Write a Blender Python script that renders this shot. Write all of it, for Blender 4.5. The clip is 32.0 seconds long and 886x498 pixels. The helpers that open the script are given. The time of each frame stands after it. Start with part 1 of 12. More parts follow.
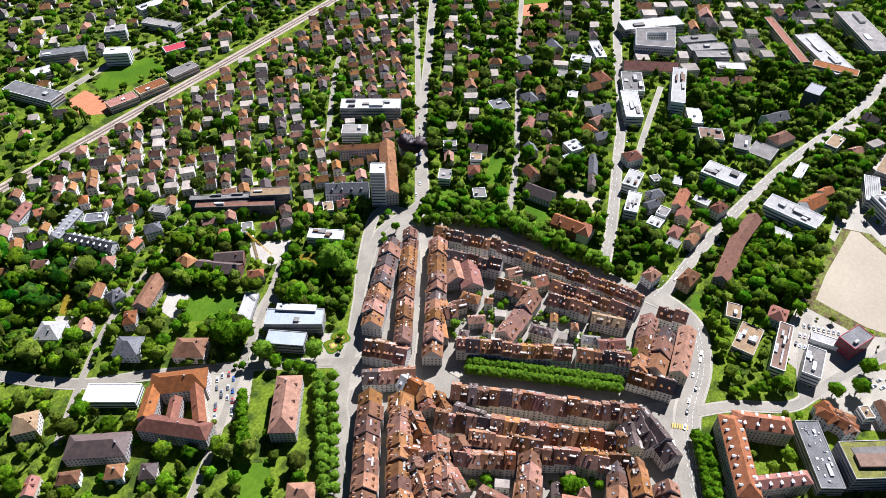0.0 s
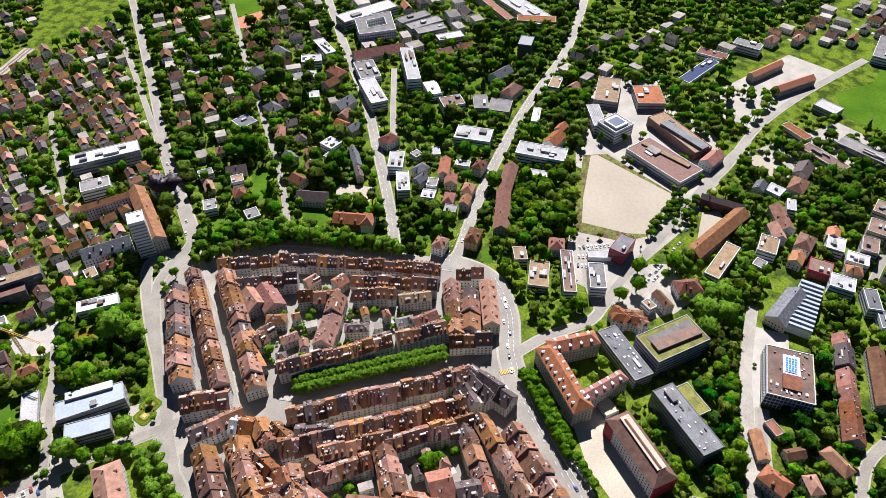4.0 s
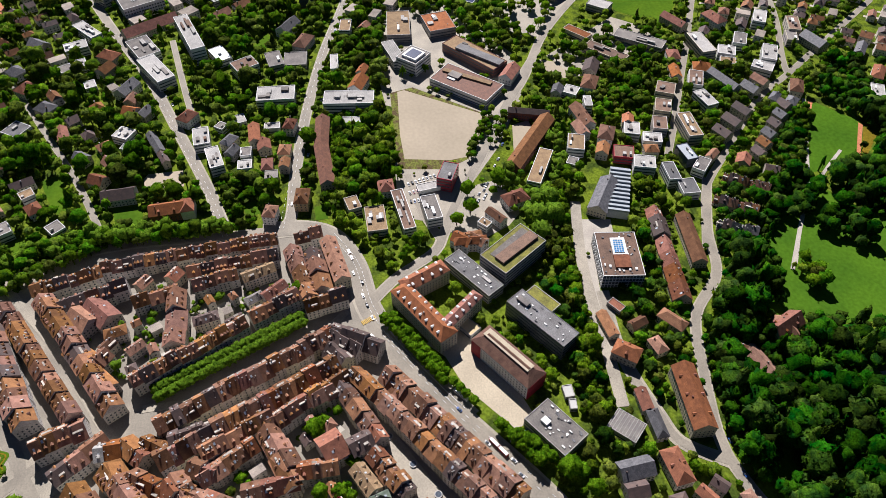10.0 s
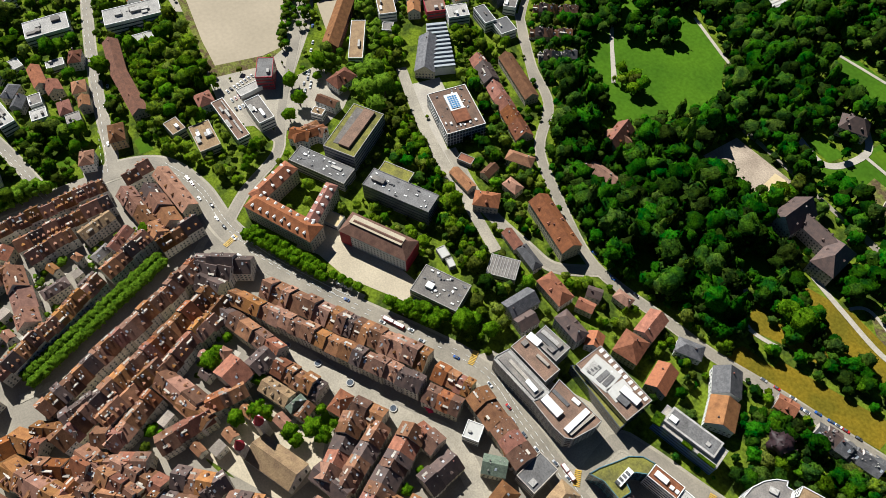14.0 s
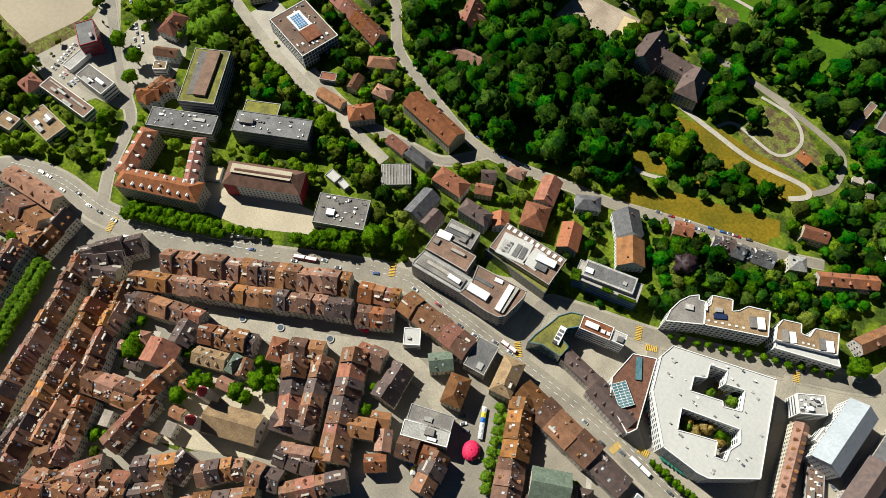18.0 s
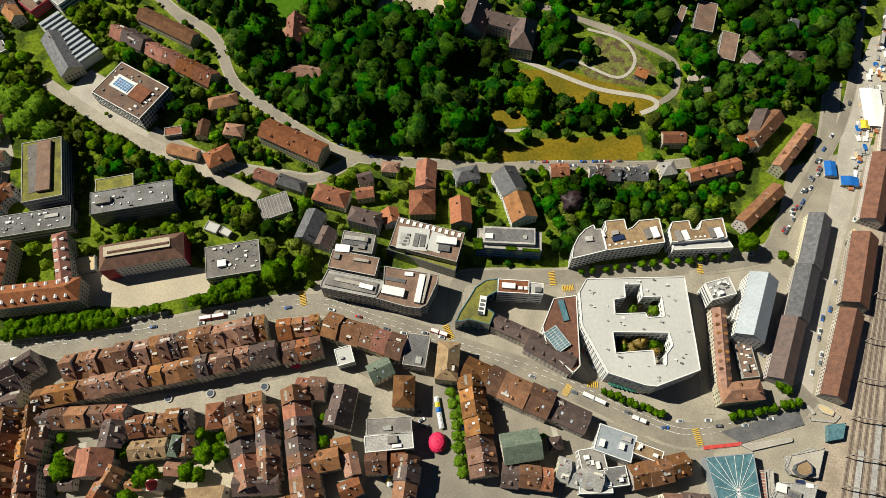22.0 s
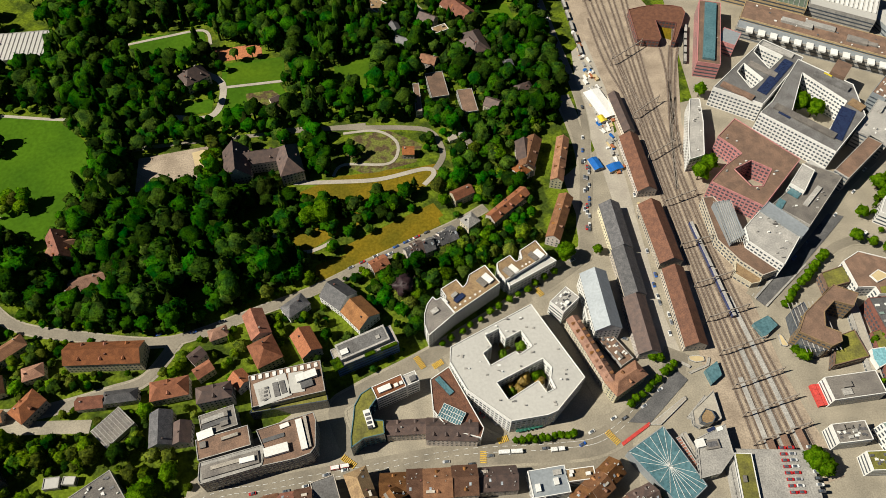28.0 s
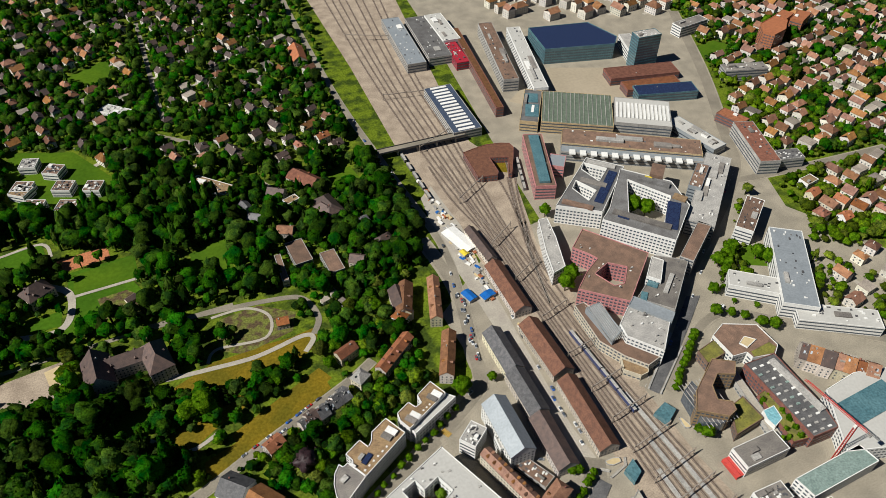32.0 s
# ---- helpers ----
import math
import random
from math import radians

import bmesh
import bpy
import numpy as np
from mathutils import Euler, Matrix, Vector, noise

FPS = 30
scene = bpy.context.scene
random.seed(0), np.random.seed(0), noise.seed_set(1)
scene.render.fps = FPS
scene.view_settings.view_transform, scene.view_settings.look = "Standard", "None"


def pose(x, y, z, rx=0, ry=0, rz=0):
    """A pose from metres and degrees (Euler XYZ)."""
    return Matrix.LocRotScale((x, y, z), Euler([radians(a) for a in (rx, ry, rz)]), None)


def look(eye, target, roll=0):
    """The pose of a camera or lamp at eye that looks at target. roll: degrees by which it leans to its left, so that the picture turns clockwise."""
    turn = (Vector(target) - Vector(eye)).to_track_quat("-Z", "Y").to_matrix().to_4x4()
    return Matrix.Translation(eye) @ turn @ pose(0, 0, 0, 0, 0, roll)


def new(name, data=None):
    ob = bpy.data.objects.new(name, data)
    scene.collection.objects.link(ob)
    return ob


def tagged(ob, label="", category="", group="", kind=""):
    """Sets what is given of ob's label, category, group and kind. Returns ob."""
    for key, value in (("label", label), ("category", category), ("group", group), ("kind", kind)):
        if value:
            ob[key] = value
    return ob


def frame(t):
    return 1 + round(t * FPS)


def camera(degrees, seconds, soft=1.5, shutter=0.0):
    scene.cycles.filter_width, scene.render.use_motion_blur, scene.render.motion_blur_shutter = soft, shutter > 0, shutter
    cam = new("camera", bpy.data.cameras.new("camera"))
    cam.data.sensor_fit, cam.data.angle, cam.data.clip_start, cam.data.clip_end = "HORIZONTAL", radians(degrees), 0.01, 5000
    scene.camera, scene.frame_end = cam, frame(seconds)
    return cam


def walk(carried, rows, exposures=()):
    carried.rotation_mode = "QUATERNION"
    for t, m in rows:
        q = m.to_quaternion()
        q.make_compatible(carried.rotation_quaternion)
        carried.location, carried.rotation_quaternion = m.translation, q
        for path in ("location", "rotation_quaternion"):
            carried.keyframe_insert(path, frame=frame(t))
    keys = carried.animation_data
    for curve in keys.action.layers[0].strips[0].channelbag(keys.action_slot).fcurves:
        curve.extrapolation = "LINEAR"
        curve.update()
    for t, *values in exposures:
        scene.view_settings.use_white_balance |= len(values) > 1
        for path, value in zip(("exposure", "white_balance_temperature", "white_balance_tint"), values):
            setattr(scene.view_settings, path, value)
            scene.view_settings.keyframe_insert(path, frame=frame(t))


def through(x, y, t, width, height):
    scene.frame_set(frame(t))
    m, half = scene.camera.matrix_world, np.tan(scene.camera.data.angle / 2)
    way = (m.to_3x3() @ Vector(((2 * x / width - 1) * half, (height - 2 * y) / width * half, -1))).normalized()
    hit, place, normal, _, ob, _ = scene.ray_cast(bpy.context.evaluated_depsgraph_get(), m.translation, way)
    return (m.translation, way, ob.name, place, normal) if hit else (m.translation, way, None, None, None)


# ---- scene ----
EXPOSURES = [(0.0, 1.77, 4700, 19), (6.0, 1.64, 4850, 21), (9.0, 1.45, 4950, 22), (11.0, 1.19, 5030, 16), (13.0, 1.27, 5000, 12), (21.0, 1.1, 5330, 7), (25.0, 0.96, 5480, 7), (28.0, 0.93, 5480, 9), (32.0, 0.79, 5160, 11)]
cam = camera(64.03, 32.0, soft=0.6)
PATH = [
    (0, (57.89, -115.65, 440.48), (-232.59, -324.62, 91.25), 0.13),
    (0.5, (58.63, -116.60, 439.53), (-249.58, -299.12, 90.69), -0.08),
    (1, (59.28, -117.45, 438.69), (-260.33, -280.30, 90.37), -0.20),
    (1.5, (59.87, -118.21, 437.95), (-266.56, -267.94, 90.06), -0.19),
    (2, (60.38, -118.88, 437.30), (-271.98, -256.09, 89.87), 0.04),
    (2.5, (60.83, -119.49, 436.74), (-277.10, -242.93, 89.52), 0.00),
    (3, (61.21, -120.02, 436.27), (-282.05, -227.57, 88.99), 0.06),
    (3.5, (61.54, -120.50, 435.87), (-287.24, -209.28, 88.78), -0.03),
    (5.5, (62.34, -121.92, 435.00), (-294.13, -158.52, 86.31), 0.20),
    (6, (62.43, -122.19, 434.94), (-293.06, -148.19, 84.30), 0.12),
    (7, (62.50, -122.65, 434.97), (-290.05, -129.56, 80.49), 0.21),
    (8, (62.45, -123.06, 435.19), (-285.74, -111.15, 76.55), 0.16),
    (9, (62.29, -123.44, 435.56), (-283.30, -93.71, 75.44), 0.04),
    (10, (62.04, -123.83, 436.06), (-268.71, -80.11, 63.64), -0.02),
    (11, (61.71, -124.26, 436.64), (-240.40, -52.77, 44.70), 0.15),
    (11.5, (61.53, -124.49, 436.96), (-228.02, -43.28, 37.51), 0.04),
    (12, (61.33, -124.74, 437.29), (-218.12, -35.11, 32.48), -0.06),
    (13, (60.90, -125.31, 437.98), (-197.47, -19.26, 23.25), -0.20),
    (14, (60.42, -125.96, 438.68), (-175.59, -6.14, 14.48), -0.11),
    (14.5, (60.16, -126.33, 439.03), (-165.44, -1.05, 10.76), -0.29),
    (16.5, (59.06, -128.07, 440.32), (-122.76, 11.49, -4.05), -0.01),
    (17, (58.76, -128.58, 440.60), (-111.52, 13.40, -7.56), -0.07),
    (17.5, (58.45, -129.12, 440.86), (-100.97, 14.88, -10.63), 0.00),
    (18, (58.14, -129.68, 441.10), (-89.28, 16.37, -13.80), -0.17),
    (18.5, (57.81, -130.27, 441.32), (-83.26, 22.47, -13.40), 0.06),
    (19, (57.47, -130.89, 441.50), (-75.94, 27.19, -13.71), -0.10),
    (19.5, (57.12, -131.53, 441.65), (-70.03, 32.01, -13.41), 0.08),
    (20, (56.76, -132.20, 441.77), (-62.51, 36.49, -13.55), -0.03),
    (20.5, (56.38, -132.89, 441.86), (-55.29, 41.53, -13.23), 0.01),
    (21, (55.98, -133.59, 441.90), (-47.27, 45.75, -13.26), 0.04),
    (21.5, (55.57, -134.32, 441.91), (-39.41, 49.81, -13.15), 0.08),
    (22, (55.14, -135.06, 441.87), (-30.92, 53.95, -12.96), 0.12),
    (22.5, (54.69, -135.81, 441.79), (-23.06, 57.43, -12.76), 0.17),
    (23, (54.21, -136.57, 441.66), (-16.75, 65.21, -10.28), 0.16),
    (23.5, (53.71, -137.33, 441.48), (-11.08, 73.57, -7.21), 0.04),
    (24, (53.18, -138.10, 441.26), (-3.74, 82.40, -3.88), 0.10),
    (24.5, (52.62, -138.86, 440.97), (3.81, 89.54, -1.12), -0.05),
    (25, (52.03, -139.62, 440.64), (13.42, 97.75, 2.28), 0.03),
    (25.5, (51.40, -140.37, 440.25), (22.74, 104.72, 5.38), 0.00),
    (27.5, (48.46, -143.17, 438.09), (58.65, 129.56, 19.14), -0.07),
    (28, (47.60, -143.79, 437.40), (68.91, 134.64, 22.64), -0.10),
    (28.5, (46.69, -144.38, 436.64), (78.54, 139.33, 26.15), -0.08),
    (29, (45.72, -144.91, 435.81), (88.97, 147.83, 32.78), -0.03),
    (29.5, (44.68, -145.39, 434.92), (99.37, 157.75, 41.07), 0.01),
    (30, (43.57, -145.81, 433.95), (111.88, 167.74, 50.52), -0.02),
    (30.5, (42.39, -146.16, 432.92), (124.31, 175.94, 59.37), -0.05),
    (31, (41.14, -146.44, 431.82), (138.91, 184.14, 69.66), -0.11),
    (31.5, (39.80, -146.64, 430.64), (151.91, 190.76, 79.08), -0.08),
    (32, (38.37, -146.74, 429.40), (166.23, 195.39, 87.93), 0.04),
]
walk(cam, [(t, look(eye, target, roll)) for t, eye, target, roll in PATH], exposures=EXPOSURES)

SUN_AZ, SUN_EL = 186.0, 46.0     # where the sun stands, degrees anticlockwise from +x, and its height

# ---- world and sun ----
world = bpy.data.worlds.new("sky")
scene.world = world
world.use_nodes = True
wn = world.node_tree.nodes
sky = wn.new("ShaderNodeTexSky")
sky.sky_type = "NISHITA"
sky.sun_disc = False
sky.sun_elevation = radians(SUN_EL)
sky.sun_rotation = radians(90.0 - SUN_AZ)
sky.altitude = 440
sky.ozone_density = 5.0
sky.dust_density = 0.4
wn["Background"].inputs["Strength"].default_value = 0.0135
world.node_tree.links.new(sky.outputs["Color"], wn["Background"].inputs["Color"])
sun = new("sun", bpy.data.lights.new("sun", "SUN"))
sun.data.energy = 5.0
sun.data.angle = radians(0.53)
sun.data.color = (1.0, 0.84, 0.60)
sx, sy = math.cos(radians(SUN_AZ)), math.sin(radians(SUN_AZ))
sun.matrix_world = look((sx * 800, sy * 800, 800 * math.tan(radians(SUN_EL))), (0, 0, 0))

# ---- materials ----
def material(name, base, dark=None, scale=0.3, fine=3.0, rough=0.85, metal=0.0, rnd=0.0, island=False, bump=0.0, hue=0.0, spread=(0.35, 0.65), spec=0.3, through=0.0, grit=1.0, fade=0.55, relief=0.15):
    """A surface with stains at a large scale and grain at a fine one, which in leaves stand for light and shade; rnd
    varies it from object to object.
    """
    m = bpy.data.materials.new(name)
    m.use_nodes = True
    nt = m.node_tree
    n, l = nt.nodes, nt.links
    bsdf = n["Principled BSDF"]
    bsdf.inputs["Roughness"].default_value = rough
    bsdf.inputs["Metallic"].default_value = metal
    bsdf.inputs["Specular IOR Level"].default_value = spec
    dark = dark or tuple(c * 0.6 for c in base)
    geo = n.new("ShaderNodeNewGeometry")
    big = n.new("ShaderNodeTexNoise")
    big.inputs["Scale"].default_value = scale
    big.inputs["Detail"].default_value = 4
    l.new(geo.outputs["Position"], big.inputs["Vector"])
    ramp = n.new("ShaderNodeMapRange")
    ramp.inputs["From Min"].default_value, ramp.inputs["From Max"].default_value = spread
    l.new(big.outputs["Fac"], ramp.inputs["Value"])
    mix = n.new("ShaderNodeMix")
    mix.data_type = "RGBA"
    mix.inputs["A"].default_value = (*dark, 1)
    mix.inputs["B"].default_value = (*base, 1)
    l.new(ramp.outputs["Result"], mix.inputs["Factor"])
    grain = n.new("ShaderNodeTexNoise")
    grain.inputs["Scale"].default_value = fine
    grain.inputs["Detail"].default_value = 2
    l.new(geo.outputs["Position"], grain.inputs["Vector"])
    gr = n.new("ShaderNodeMapRange")
    gr.inputs["From Min"].default_value, gr.inputs["From Max"].default_value = 0.3, 0.7
    gr.inputs["To Min"].default_value, gr.inputs["To Max"].default_value = 1 - 0.28 * grit, 1 + 0.22 * grit
    l.new(grain.outputs["Fac"], gr.inputs["Value"])
    hsv = n.new("ShaderNodeHueSaturation")
    l.new(mix.outputs["Result"], hsv.inputs["Color"])
    l.new(gr.outputs["Result"], hsv.inputs["Value"])
    if rnd or hue:
        if island:
            src = geo.outputs["Random Per Island"]
        else:
            src = n.new("ShaderNodeObjectInfo").outputs["Random"]
        vr = n.new("ShaderNodeMapRange")
        vr.inputs["To Min"].default_value, vr.inputs["To Max"].default_value = 1 - rnd, 1 + rnd
        l.new(src, vr.inputs["Value"])
        mul = n.new("ShaderNodeMath")
        mul.operation = "MULTIPLY"
        l.new(gr.outputs["Result"], mul.inputs[0])
        l.new(vr.outputs["Result"], mul.inputs[1])
        l.new(mul.outputs[0], hsv.inputs["Value"])
        if hue:
            h1 = n.new("ShaderNodeMath")
            h1.operation = "MULTIPLY"
            h1.inputs[1].default_value = 7.31
            l.new(src, h1.inputs[0])
            h2 = n.new("ShaderNodeMath")
            h2.operation = "FRACT"
            l.new(h1.outputs[0], h2.inputs[0])
            h3 = n.new("ShaderNodeMapRange")
            h3.inputs["To Min"].default_value, h3.inputs["To Max"].default_value = 0.5 - hue, 0.5 + hue
            l.new(h2.outputs[0], h3.inputs["Value"])
            l.new(h3.outputs["Result"], hsv.inputs["Hue"])
            h4 = n.new("ShaderNodeMapRange")
            h4.inputs["To Min"].default_value, h4.inputs["To Max"].default_value = fade, 1.2
            l.new(h2.outputs[0], h4.inputs["Value"])
            l.new(h4.outputs["Result"], hsv.inputs["Saturation"])
    l.new(hsv.outputs["Color"], bsdf.inputs["Base Color"])
    if through:
        tr = n.new("ShaderNodeBsdfTranslucent")
        ty = n.new("ShaderNodeHueSaturation")
        ty.inputs["Hue"].default_value, ty.inputs["Saturation"].default_value, ty.inputs["Value"].default_value = 0.485, 1.15, 2.0
        l.new(hsv.outputs["Color"], ty.inputs["Color"])
        l.new(ty.outputs["Color"], tr.inputs["Color"])
        ms = n.new("ShaderNodeMixShader")
        ms.inputs[0].default_value = through
        l.new(bsdf.outputs["BSDF"], ms.inputs[1])
        l.new(tr.outputs["BSDF"], ms.inputs[2])
        l.new(ms.outputs["Shader"], n["Material Output"].inputs["Surface"])
    if bump:
        b = n.new("ShaderNodeBump")
        b.inputs["Strength"].default_value = bump
        b.inputs["Distance"].default_value = relief
        l.new(grain.outputs["Fac"], b.inputs["Height"])
        l.new(b.outputs["Normal"], bsdf.inputs["Normal"])
    return m


